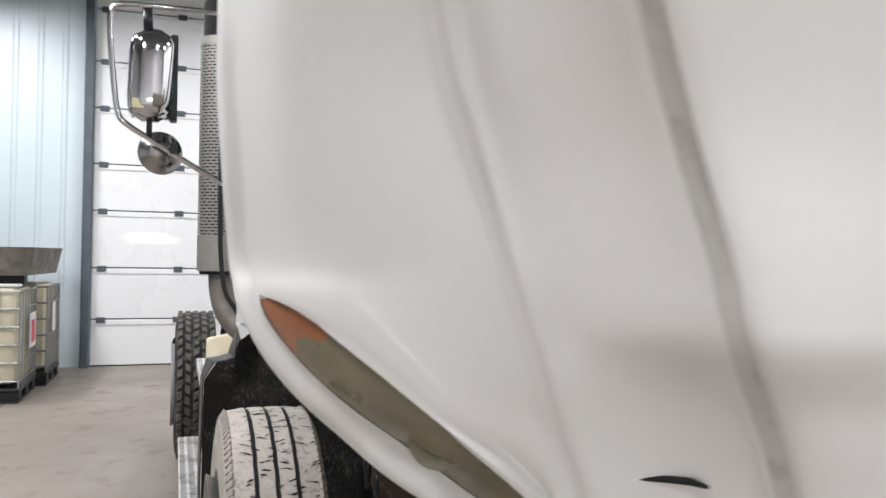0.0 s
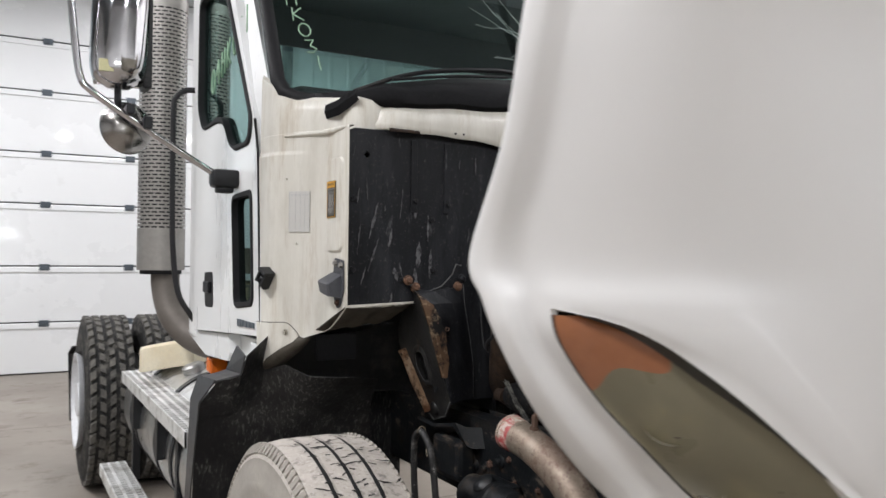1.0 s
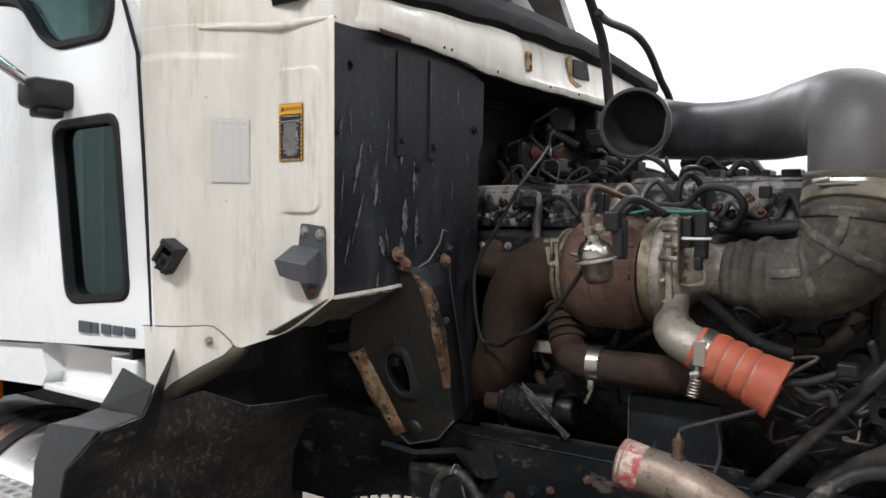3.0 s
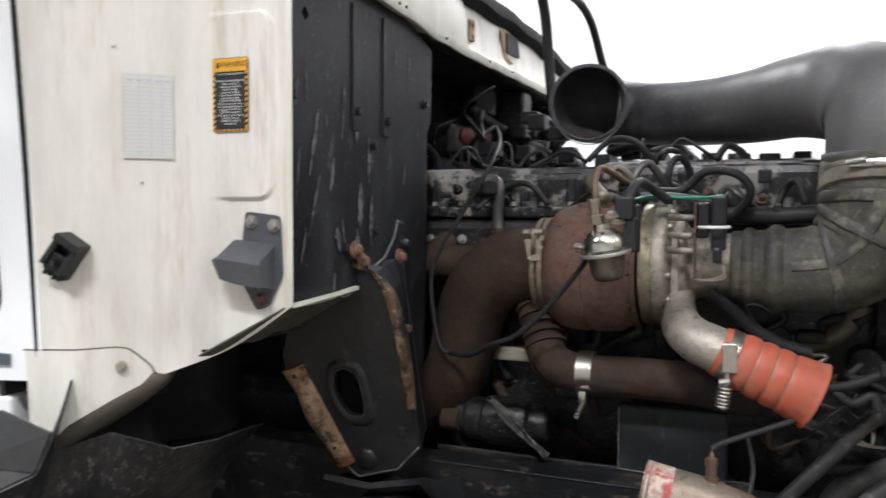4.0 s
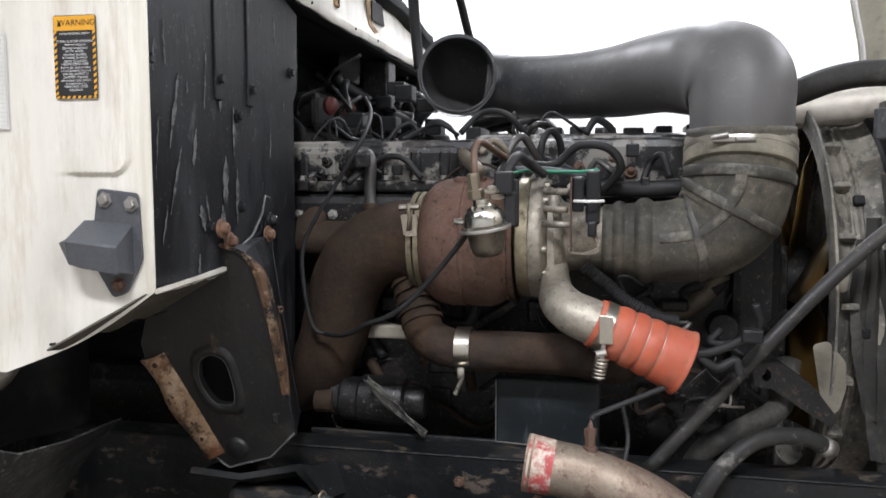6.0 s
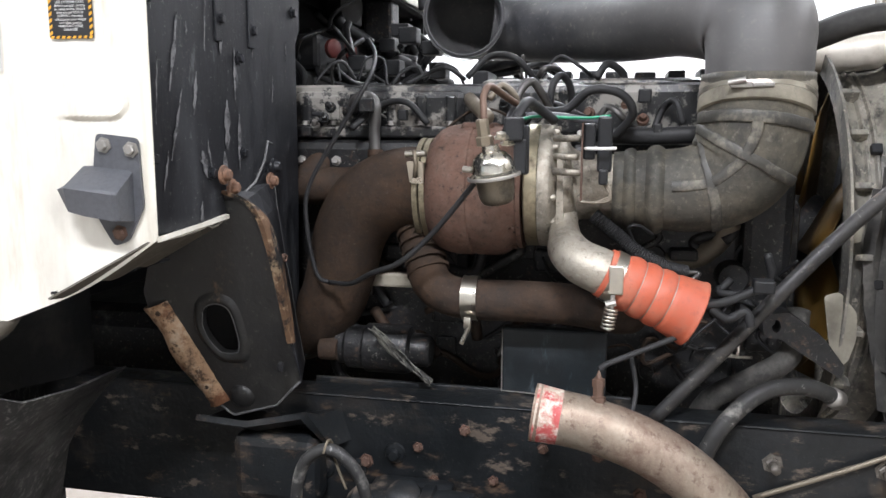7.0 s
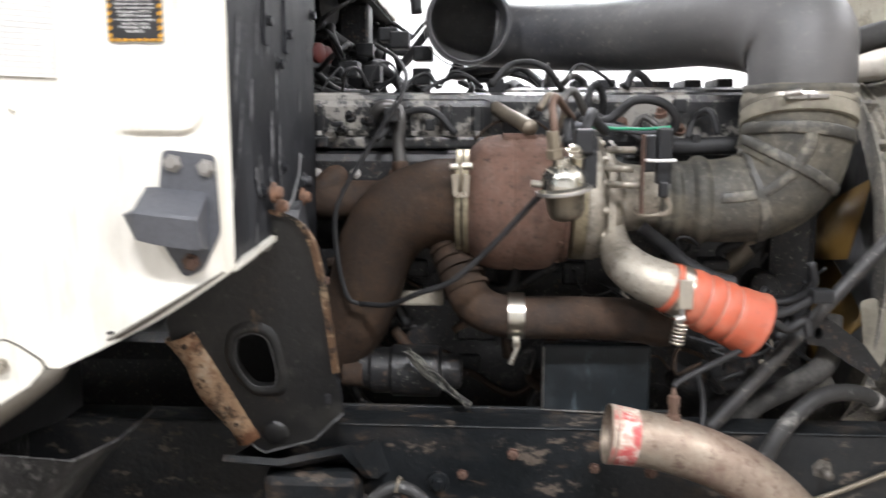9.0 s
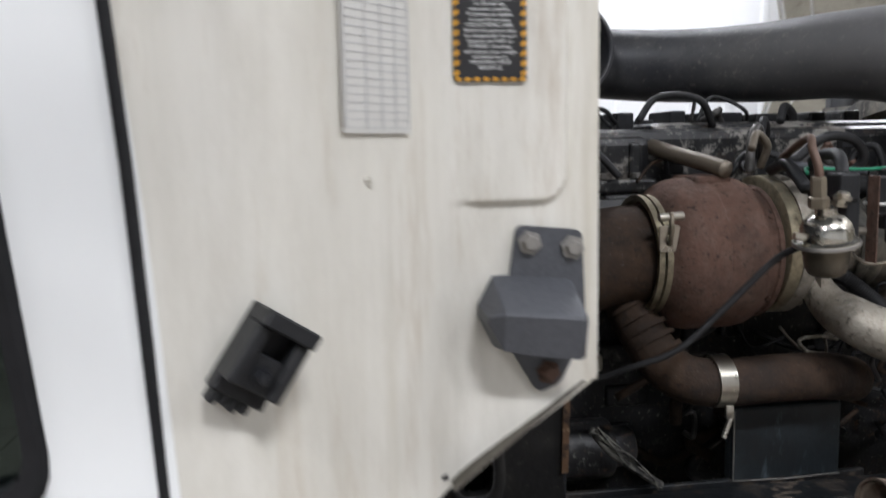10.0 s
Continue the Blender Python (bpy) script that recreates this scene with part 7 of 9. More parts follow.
for x, z, m in ((0.722, 1.466, BOLT_RUST), (0.750, 1.442, BOLT_RUST), (0.928, 1.470, BLACK_PAINT), (0.912, 1.444, BOLT_RUST)):
    bm = bmesh.new()
    lathe(bm, [(0, 0.016), (0.007, 0.016), (0.010, 0.013), (0.011, 0.006), (0.016, 0.005), (0.017, 0.0)], (x, 2.943, z), (0, -1, 0), 14)
    part("plate_bolt", bm, m, mount, "rusted bolt", 40)
bm = bmesh.new()
lathe(bm, [(0, 0.006), (0.018, 0.006), (0.024, 0.002), (0.026, -0.004)], mx(2.988, 1.024, -0.002), (-1, 0, -0.27), 20)
part("foot_bolt", bm, MOUNT, mount, "", 40)
bm = boxes(((0.788, 2.873, 1.10), (0.80, 2.884, 1.118)), bevel=0.003)
part("slot", bm, GASKET_AND_SHADE, mount, "dark slot")
bm = bmesh.new()
loft(bm, [[(0.84, 3.08, 0.985), (0.87, 3.07, 0.972), (0.94, 3.05, 0.97)], [(0.85, 2.98, 0.975), (0.885, 2.97, 0.955), (0.94, 2.94, 0.96)], [(0.86, 2.86, 1.0), (0.89, 2.84, 0.985), (0.94, 2.81, 0.985)], [(0.88, 2.82, 0.93), (0.90, 2.81, 0.92), (0.94, 2.79, 0.92)]])
thicken(bm, 0.012)
part("mount_foot", bm, FRAME_BLACK, mount, "worn mount foot on the frame", 50)
bm = boxes(((0.86, 2.84, 0.80), (0.935, 3.02, 0.94)), bevel=0.02)
part("frame_bracket", bm, FRAME_BLACK, mount)

# ---- fittings on the cowl side ----
def skin_frame(y, z):
    """Place on the cowl side: point, direction forwards along it, outward normal."""
    fwd = (Vector((skin(y - 0.01), y - 0.01, 0)) - Vector((skin(y + 0.01), y + 0.01, 0))).normalized()
    out = Vector((0, 0, 1)).cross(fwd).normalized()
    if out.x > 0:
        out = -out
    return Vector((skin(y), y, z)), fwd, out


p0, fwd, out = skin_frame(3.006, 1.452)
UPZ = Vector((0, 0, 1))
to_skin = lambda u, v, w: p0 + fwd * u + UPZ * v + out * (0.002 + w)
bm = bmesh.new()
plate(bm, rounded([(-0.012, 0.085), (0.052, 0.078), (0.056, -0.02), (0.03, -0.07), (0.008, -0.078), (-0.018, -0.035), (-0.02, 0.03)], 0.008), [], to_skin, 0.005)
guide = part("hood_guide", bm, GREY_PLASTIC, truck, "dark grey folded hood guide bracket")
bm = bmesh.new()
sec = [(0.0, 0.040), (0.050, 0.010), (0.053, 0.006), (0.045, -0.034), (0.0, -0.040)]
rows = []
for u, k, deep in ((-0.050, 0.15, 0.80), (-0.036, 0.84, 0.92), (-0.012, 0.92, 0.95), (0.036, 0.95, 0.95), (0.042, 0.9, 0.85)):
    rows.append([to_skin(u, v * k - 0.12 * u, 0.003 + w * deep) for w, v in sec])
loft(bm, rows, True)
bmesh.ops.holes_fill(bm, edges=bm.edges)
part("guide_wedge", bm, GREY_PLASTIC, guide, "grey folded wedge", 22)
for u, v in ((0.0, 0.068), (0.042, 0.062), (0.018, -0.058)):
    bolt(guide, to_skin(u, v, 0.005), out, STACK_STEEL if v > 0 else RUST, 0.008)
p1, fw1, out1 = skin_frame(3.250, 1.467)
q = lambda u, v, w: p1 + fw1 * (u + v * 0.57) * 0.67 + UPZ * (v * 0.82 - u * 0.68) * 0.67 + out1 * (0.002 + 1.25 * w)


def latch_box(lo, hi):
    """A box in the latch's own slanted axes."""
    bm = bmesh.new()
    cs = [bm.verts.new(q(u, v, w)) for u in (lo[0], hi[0]) for v in (lo[1], hi[1]) for w in (lo[2], hi[2])]
    for f in ((0, 1, 3, 2), (4, 6, 7, 5), (0, 4, 5, 1), (2, 3, 7, 6), (0, 2, 6, 4), (1, 5, 7, 3)):
        bm.faces.new([cs[i] for i in f])
    bmesh.ops.bevel(bm, geom=bm.edges[:] + bm.verts[:], offset=0.0015, segments=1, affect="EDGES")
    return bm


latch = part("hood_latch", latch_box((-0.024, -0.052, 0), (0.028, 0.048, 0.014)), BLACK_PLASTIC, truck, "black plastic hood latch on the cowl side")
part("latch_head", latch_box((-0.024, 0.030, 0.012), (0.028, 0.048, 0.036)), BLACK_PLASTIC, latch)
part("latch_cheek", latch_box((-0.024, -0.035, 0.012), (-0.012, 0.0305, 0.031)), BLACK_PLASTIC, latch)
part("latch_cheek", latch_box((0.016, -0.035, 0.012), (0.028, 0.0305, 0.031)), BLACK_PLASTIC, latch)
part("latch_floor", latch_box((-0.012, -0.035, 0.0125), (0.016, 0.004, 0.027)), BLACK_PLASTIC, latch)
for k in range(4):
    part("latch_tooth", latch_box((-0.020 + 0.010 * k, -0.066 + 0.003 * (k % 2), 0), (-0.012 + 0.010 * k, -0.050, 0.012)), BLACK_PLASTIC, latch)
bolt(latch, q(0.002, -0.016, 0.028), out1, BLACK_PAINT, 0.005)


# ---- labels and sheets on the cowl side ----
def text_on(parent, words, at, right, up, size, material, label, align="CENTER"):
    """Words in the built-in font, lying on a surface."""
    cu = bpy.data.curves.new("lettering", "FONT")
    cu.body, cu.size, cu.align_x, cu.align_y = words, size, align, "CENTER"
    cu.space_line = 0.95
    cu.materials.append(material)
    ob = new("lettering", cu)
    right, up = Vector(right).normalized(), Vector(up).normalized()
    m = Matrix((right, up, right.cross(up))).transposed().to_4x4()
    ob.matrix_basis = Matrix.Translation(at) @ m
    ob.parent = parent
    ob.matrix_parent_inverse = parent.matrix_basis.inverted()
    ob["label"] = label
    return ob


LABEL_BLACK = surface("label_black", (0.016, 0.016, 0.017), (0.02, 0.02, 0.021), 0.4, bump=0, grain=0.05)
LABEL_AMBER = surface("label_orange_yellow", (0.72, 0.36, 0.03), (0.66, 0.33, 0.03), 0.4, bump=0, grain=0.05)
LABEL_WHITE = surface("label_white", (0.75, 0.75, 0.73), (0.7, 0.7, 0.68), 0.5, bump=0, grain=0.05)
INK = surface("grey_ink", (0.42, 0.42, 0.42), (0.5, 0.5, 0.5), 0.6, bump=0, grain=0.05)
rd, od = Vector((0.033, -1, 0)).normalized(), Vector((-1, -0.033, 0)).normalized()
pd = Vector((0.4878, 3.0425, 1.728))
ld = lambda u, v, w: pd + rd * u + UPZ * v + od * w
bm = bmesh.new()
plate(bm, rounded([(-0.034, -0.06), (0.034, -0.06), (0.034, 0.06), (-0.034, 0.06)], 0.004), [], lambda u, v, w: ld(u, v, w), 0.0012)
decal = part("warning_label", bm, LABEL_BLACK, cowl_side, "black and orange warning label")
bm = bmesh.new()
plate(bm, [(-0.033, 0.038), (0.033, 0.038), (0.033, 0.059), (-0.033, 0.059)], [], lambda u, v, w: ld(u, v, 0.0013 + w), 0.0006)
part("label_header", bm, LABEL_AMBER, decal, "orange header")
bm = bmesh.new()
for k in range(13):
    v = -0.056 + k * 0.0088
    for u0, u1 in ((-0.0335, -0.0290), (0.0290, 0.0335)):
        plate(bm, [(u0, v), (u1, v + 0.003), (u1, v + 0.0072), (u0, v + 0.0042)], [], lambda u, vv, w: ld(u, vv, 0.0013 + w), 0.0005)
for k in range(8):
    u = -0.0325 + k * 0.0085
    plate(bm, [(u, -0.0595), (u + 0.0042, -0.0595), (u + 0.0062, -0.056), (u + 0.002, -0.056)], [], lambda uu, v, w: ld(uu, v, 0.0013 + w), 0.0005)
part("label_stripe", bm, LABEL_AMBER, decal, "orange hazard stripes")
text_on(decal, "WARNING", ld(0.004, 0.0485, 0.0024), rd, UPZ, 0.0125, LABEL_BLACK, "black header word")
bm = bmesh.new()
plate(bm, [(-0.027, 0.044), (-0.020, 0.044), (-0.0235, 0.053)], [], lambda u, v, w: ld(u, v, 0.002 + w), 0.0005)
part("alert_triangle", bm, LABEL_BLACK, decal, "black triangle")
text_on(decal, "AVOID PERSONAL INJURY", ld(0, 0.0335, 0.0016), rd, UPZ, 0.0042, LABEL_WHITE, "white line of words")
text_on(decal, "STAND ON THE GROUND\nwhen servicing or\ncleaning components\non this vehicle,\nwhenever possible.\nIf climbing on vehicle\ncannot be avoided,\nUSE EXTREME CARE.\nBefore you grab or step\non components, be sure\nthey are not HOT or\nSLIPPERY, that they\nwill support your weight\nand allow you to\nMAINTAIN YOUR\nBALANCE", ld(0, -0.0125, 0.0016), rd, UPZ, 0.0049, LABEL_WHITE, "white block of words")
ps, fs, os_ = skin_frame(3.152, 1.690)
ls = lambda u, v, w: ps + fs * u * 0.78 + UPZ * v + os_ * (0.003 + w)
bm = bmesh.new()
plate(bm, [(-0.05, -0.068), (0.05, -0.068), (0.05, 0.068), (-0.05, 0.068)], [], ls, 0.0008)
SHEET = surface("yellowed_sheet", (0.60, 0.59, 0.555), (0.54, 0.53, 0.495), 0.5, scale=6, fine=40, bump=0, grain=0.1)
sheet = part("spec_sheet", bm, SHEET, cowl_side, "white ruled data sheet stuck on the cowl")
bm = bmesh.new()
for k in range(21):
    v = 0.064 - k * 0.0064
    plate(bm, [(-0.048, v), (0.048, v), (0.048, v + 0.0006), (-0.048, v + 0.0006)], [], lambda u, vv, w: ls(u, vv, 0.001 + w), 0.0003)
for u in (-0.048, -0.018, 0.005, 0.026, 0.047):
    plate(bm, [(u, -0.064), (u + 0.001, -0.064), (u + 0.001, 0.065), (u, 0.065)], [], lambda uu, vv, w: ls(uu, vv, 0.0011 + w), 0.0003)
for k in range(5):
    plate(bm, [(-0.040 + k * 0.018, 0.054), (-0.030 + k * 0.018, 0.054), (-0.030 + k * 0.018, 0.057), (-0.040 + k * 0.018, 0.057)], [], lambda uu, vv, w: ls(uu, vv, 0.0012 + w), 0.0003)
tagged(part("ruled_line", bm, INK, sheet, "thin grey ruled lines"), kind="stuff")
# screws, rust spots and holes of the cowl
for y, z in ((3.19, 1.80), (3.16, 1.585), (3.01, 1.845)):
    pp, _, oo = skin_frame(y, z)
    bolt(cowl_side, pp + oo * -0.004, oo, COWL_PAINT, 0.003)
CUT_RUST = surface("rust_stain_on_paint", (0.34, 0.20, 0.09), (0.46, 0.34, 0.20), 0.8, scale=26, fine=90, grime=(0.10, 0.055, 0.03), grime_at=0.54, grime_scale=30, grime_soft=0.08, bump=0.3)
tab = part("rusty_tab", boxes(((1.318, 2.936, 1.975), (1.347, 2.945, 2.030)), bevel=0.003), CUT_RUST, cowl, "rust-stained tab with two holes")
for z in (2.017, 1.987):
    bm = bmesh.new()
    lathe(bm, [(0, 0.001), (0.005, 0.001), (0.006, -0.003)], (1.333, 2.935, z), (0, -1, 0), 12)
    part("tab_hole", bm, GASKET_AND_SHADE, tab, "dark hole")
for x, z in ((0.89, 1.963), (0.922, 1.963), (1.142, 1.943), (1.45, 1.944), (1.65, 1.948)):
    bm = bmesh.new()
    lathe(bm, [(0, 0.001), (0.0035, 0.001), (0.004, -0.003)], (x, 2.9295, z), (0, -1, 0), 10)
    part("flange_hole", bm, GASKET_AND_SHADE, cowl, "small dark hole")
bm = bmesh.new()
plate(bm, rounded([(1.63, 2.003), (1.625, 2.058), (1.728, 2.062), (1.752, 2.006)], 0.006), [], front(2.940), 0.004)
part("cowl_cutout", bm, GASKET_AND_SHADE, cowl, "dark cut-out in the cowl")
bm = bmesh.new()
rng = random.Random(6)
edge_pts = [(1.585, 2.05), (1.60, 2.066), (1.622, 2.064), (1.626, 2.01), (1.64, 1.992), (1.70, 1.982), (1.66, 1.970), (1.61, 1.985), (1.594, 2.015)]
plate(bm, edge_pts, [], front(2.9435), 0.002)
part("rust_patch", bm, CUT_RUST, cowl, "rust stain around the cut-out")
bm = bmesh.new()
loft(bm, [[(0.64 + 0.004 * k, 2.9285, 1.950 + rng.uniform(-0.001, 0.001)), (0.64 + 0.004 * k, 2.9275, 1.956), (0.64 + 0.004 * k, 2.9300, 1.960 + rng.uniform(-0.001, 0.0015))] for k in range(29)])
thicken(bm, 0.001)
part("rust_edge", bm, RUST_DARK, cowl, "rusted torn lip")

# wiper
bm = bmesh.new()
wp = [(0.60, 3.13, 2.11), (0.75, 3.09, 2.17), (0.90, 3.07, 2.205), (1.15, 3.06, 2.235), (1.30, 3.06, 2.225)]
pipe(bm, wp, 0.008, 6, 8)
pipe(bm, [(0.72, 3.075, 2.155), (0.95, 3.055, 2.19), (1.18, 3.05, 2.212)], 0.006, 6, 8)
part("wiper", bm, BLACK_PLASTIC, truck, "black windshield wiper")
# centre post, bent, where the far glass is gone
bm = bmesh.new()
pipe(bm, [(1.665, 3.20, 2.22), (1.657, 3.22, 2.29), (1.636, 3.25, 2.40), (1.615, 3.29, 2.51), (1.60, 3.42, 2.68), (1.60, 3.68, 2.80)], 0.022, 6, 10)
part("torn_seal", bm, GASKET_AND_SHADE, windshield, "loose black seal at the edge of the broken glass", True)
# cracks in the glass
CRACK = surface("crack_white", (0.62, 0.72, 0.68), (0.5, 0.6, 0.56), 0.4, bump=0)
rng = random.Random(5)
bm = bmesh.new()
for k in range(18):
    s, v = 0.12 + rng.uniform(-0.05, 0.05), 0.45 + rng.uniform(-0.08, 0.08)
    a = rng.uniform(0, 6.28)
    pts = []
    for j in range(rng.randint(4, 9)):
        if s > 0.28 or v > 0.98 or v < 0.02:
            break
        pts.append(shield(s, v, 0.004))
        a += rng.uniform(-0.4, 0.4)
        s, v = s + 0.045 * math.cos(a), v + 0.085 * math.sin(a)
    if len(pts) > 2:
        tube(bm, pts, 0.0007, 4)
part("crack", bm, CRACK, windshield, "white cracks in the glass")
# painted marks down the glass edge
marks(lambda k, u, v: shield(-0.955 + 0.012 * k + 0.05 * u, 0.80 - 0.105 * k + 0.085 * v, 0.004), windshield, 0.003)

# black hoses that hang over the cowl
for pts, r in (([(1.179, 2.916, 2.489), (1.305, 2.804, 2.335), (1.402, 2.804, 2.226), (1.472, 2.804, 2.155), (1.545, 2.804, 2.071), (1.583, 2.804, 1.962), (1.588, 2.795, 1.857)], 0.0148), ([(1.252, 2.692, 2.090), (1.357, 2.708, 2.090), (1.511, 2.700, 2.090), (1.616, 2.692, 2.059), (1.709, 2.683, 1.979), (1.775, 2.675, 1.920), (1.792, 2.667, 1.799)], 0.0115)):
    bm = bmesh.new()
    pipe(bm, pts, r, 8, 12)
    part("cowl_hose", bm, WIRE_BLACK, truck, "black rubber hose over the cowl", True)

# far side of the cab front: bare dark pillar and torn trim
TORN_GREY = surface("torn_pale_trim", (0.13, 0.12, 0.11), (0.09, 0.084, 0.078), 0.45, scale=7, fine=60, grime=(0.10, 0.10, 0.10), grime_at=0.62, bump=0.1)
bm = bmesh.new()
loft(bm, [[(1.83, 3.42, 2.54), (1.90, 3.40, 2.555), (1.955, 3.41, 2.545)], [(1.92, 3.40, 2.45), (1.98, 3.385, 2.455), (2.04, 3.39, 2.45)], [(2.05, 3.38, 2.33), (2.12, 3.365, 2.335), (2.20, 3.37, 2.335)]])
thicken(bm, 0.012)
part("torn_trim", bm, TORN_GREY, truck, "torn pale grey pillar trim", 50)
bm = bmesh.new()
pipe(bm, [(2.31, 3.44, 2.20), (2.30, 3.50, 2.34), (2.30, 3.57, 2.52), (2.30, 3.66, 2.76), (2.28, 3.80, 2.84)], 0.045, 6, 8)
part("dark_trim", bm, BLACK_PLASTIC, truck, "dark pillar trim", True)

bm = bmesh.new()
pipe(bm, [(2.44, 3.60, 2.84), (2.45, 3.527, 2.791), (2.45, 3.466, 2.67), (2.45, 3.416, 2.522), (2.45, 3.408, 2.397), (2.40, 3.40, 2.33)], 0.014, 6, 8)
part("far_mirror_arm", bm, STACK_STEEL, truck, "dull steel arm of the far mirror", True)

# ---- clutter inside the tunnel, ahead of the bulkhead ----
bm = bmesh.new()
lathe(bm, [(0, 0), (0.05, 0), (0.055, 0.015), (0.05, 0.05), (0.03, 0.055), (0, 0.055)], (1.78, 3.10, 1.90), (-0.4, -1, 0), 24)
box(bm, (1.80, 3.08, 1.86), (1.95, 3.15, 1.94), 0.01)
motor = part("wiper_motor", bm, BLACK_PLASTIC, truck, "dark wiper motor under the cowl", 40)
RED_CAP = surface("red_cap", (0.17, 0.028, 0.022), (0.12, 0.022, 0.018), 0.55, bump=0.05)
for c in ((1.60, 3.06, 1.762), (1.80, 3.08, 1.775)):
    bm = bmesh.new()
    lathe(bm, [(0, 0), (0.026, 0), (0.026, 0.012), (0.020, 0.016), (0, 0.016)], c, (-0.5, -1, 0), 20)
    part("red_cap", bm, RED_CAP, motor, "dull red plug cap", 40)
bm = boxes(((1.55, 3.08, 1.70), (1.92, 3.17, 1.80)), ((1.5, 3.10, 1.55), (1.75, 3.17, 1.70)), bevel=0.015)
part("heater_box", bm, BLACK_PLASTIC, truck, "dark heater fittings")
rng = random.Random(11)
for k in range(16):
    x, z = rng.uniform(1.45, 2.2), rng.uniform(1.62, 1.88)
    p = [(x, 3.14, z)]
    for j in range(4):
        p.append((p[-1][0] + rng.uniform(-0.10, 0.10), 3.12 - 0.05 * j + rng.uniform(-0.04, 0.03), p[-1][2] + rng.uniform(-0.09, 0.05)))
    bm = bmesh.new()
    pipe(bm, p, rng.choice((0.005, 0.007, 0.011)), 6, 8)
    part("harness_cable", bm, rng.choice((WIRE_BLACK, WIRE_BLACK, BLACK_PLASTIC, ENGINE_BLACK)), truck, "", True)
for k in range(26):
    x, y, z = rng.uniform(1.7, 2.3), rng.uniform(2.5, 3.1), rng.uniform(1.60, 1.92)
    pts = [(x, y, z)]
    for j in range(4):
        pts.append((pts[-1][0] + rng.uniform(-0.08, 0.08), pts[-1][1] + rng.uniform(-0.12, 0.12), pts[-1][2] + rng.uniform(-0.10, 0.07)))
    bm = bmesh.new()
    pipe(bm, pts, rng.choice((0.006, 0.009, 0.012, 0.018)), 6, 8)
    part("harness_branch", bm, rng.choice((WIRE_BLACK, BLACK_PLASTIC)), truck, "", True)
part("wiper_bracket", boxes(((1.86, 2.96, 1.80), (1.95, 3.05, 1.93)), bevel=0.01), ENGINE_BLACK, truck, "oily metal bracket under the cowl")
for k in range(7):
    x, y, z = rng.uniform(1.5, 1.85), rng.uniform(2.75, 3.05), rng.uniform(1.68, 1.80)
    part("connector", boxes(((x, y, z), (x + rng.uniform(0.03, 0.08), y + 0.05, z + rng.uniform(0.02, 0.05))), bevel=0.004), BLACK_PLASTIC, truck)

# ---- engine top ----
for y0, y1, x0, z1, m in ((2.60, 2.99, 1.15, 1.628, VALVE_COVER), (2.06, 2.58, 1.20, 1.652, VALVE_COVER)):
    bm = boxes(((x0, y0, 1.545), (1.62, y1, z1)), bevel=0.018)
    box(bm, (x0 - 0.02, y0 - 0.005, 1.525), (1.63, y1 + 0.005, 1.55), 0.006)
    seg = part("cover_section", bm, m, engine, "worn cover section with bare metal patches")
    n = 6
    for k in range(n):
        y = y0 + (k + 0.5) * (y1 - y0) / n
        bolt(seg, (x0 - 0.008, y, 1.552), (0, 0, 1), STACK_STEEL, 0.008)
        bm = boxes(((x0 - 0.006, y - 0.012, 1.555), (x0 + 0.012, y + 0.012, z1 - 0.012)), bevel=0.006)
        part("cover_rib", bm, m, seg)
for y in (2.20, 2.36, 2.48):
    bm = bmesh.new()
    lathe(bm, [(0, 0.012), (0.026, 0.012), (0.034, 0.004), (0.036, -0.02)], (1.205, y, 1.60), (-1, 0, 0.3), 20)
    part("cover_boss", bm, ENGINE_BLACK, engine, "", 40)
rng = random.Random(3)
for k in range(9):
    y = 2.08 + k * 0.062
    bm = boxes(((1.28 + rng.uniform(0, 0.06), y, 1.64), (1.36 + rng.uniform(0, 0.08), y + rng.uniform(0.025, 0.05), 1.662 + rng.uniform(0, 0.022))), bevel=0.004)
    part("injector_cover", bm, rng.choice((ENGINE_BLACK, BLACK_PLASTIC)), engine)
# exhaust manifold behind the turbocharger, ribbed side of the block
for k in range(6):
    y = 2.14 + k * 0.155
    bm = bmesh.new()
    pipe(bm, [(1.19, y, 1.485), (1.15, y, 1.475), (1.125, y + 0.02, 1.45), (1.12, y + 0.05, 1.42)], 0.032, 6, 14)
    part("manifold_runner", bm, RUST_DARK, engine, "rusted manifold runner", True)
bm = bmesh.new()
pipe(bm, [(1.125, 2.12, 1.42), (1.12, 2.5, 1.42), (1.125, 2.98, 1.42)], 0.042, 8, 16)
part("exhaust_manifold", bm, RUST_DARK, engine, "dark rusted exhaust manifold", True)
rng = random.Random(8)
for k in range(46):
    y, z = rng.uniform(1.95, 3.05), rng.uniform(1.03, 1.50)
    w, h, d = rng.uniform(0.02, 0.09), rng.uniform(0.02, 0.07), rng.uniform(0.01, 0.06)
    if k % 3 == 0:
        bm = bmesh.new()
        lathe(bm, [(0, d), (w * 0.35, d), (w * 0.4, d - 0.006), (w * 0.4, -0.01)], (1.185, y, z), (-1, 0, 0), 14)
        part("block_boss", bm, ENGINE_BLACK, engine, "", 40)
    else:
        part("block_casting", boxes(((1.185 - d, y, z), (1.2, y + w, z + h)), bevel=0.006), ENGINE_BLACK, engine)
for k in range(24):
    bolt(engine, (1.165 if k % 2 else 1.12, 2.08 + k * 0.04, 1.535 if k % 2 else 1.475), (-1, 0, 0.2), STACK_STEEL if k % 3 else RUST, 0.008)

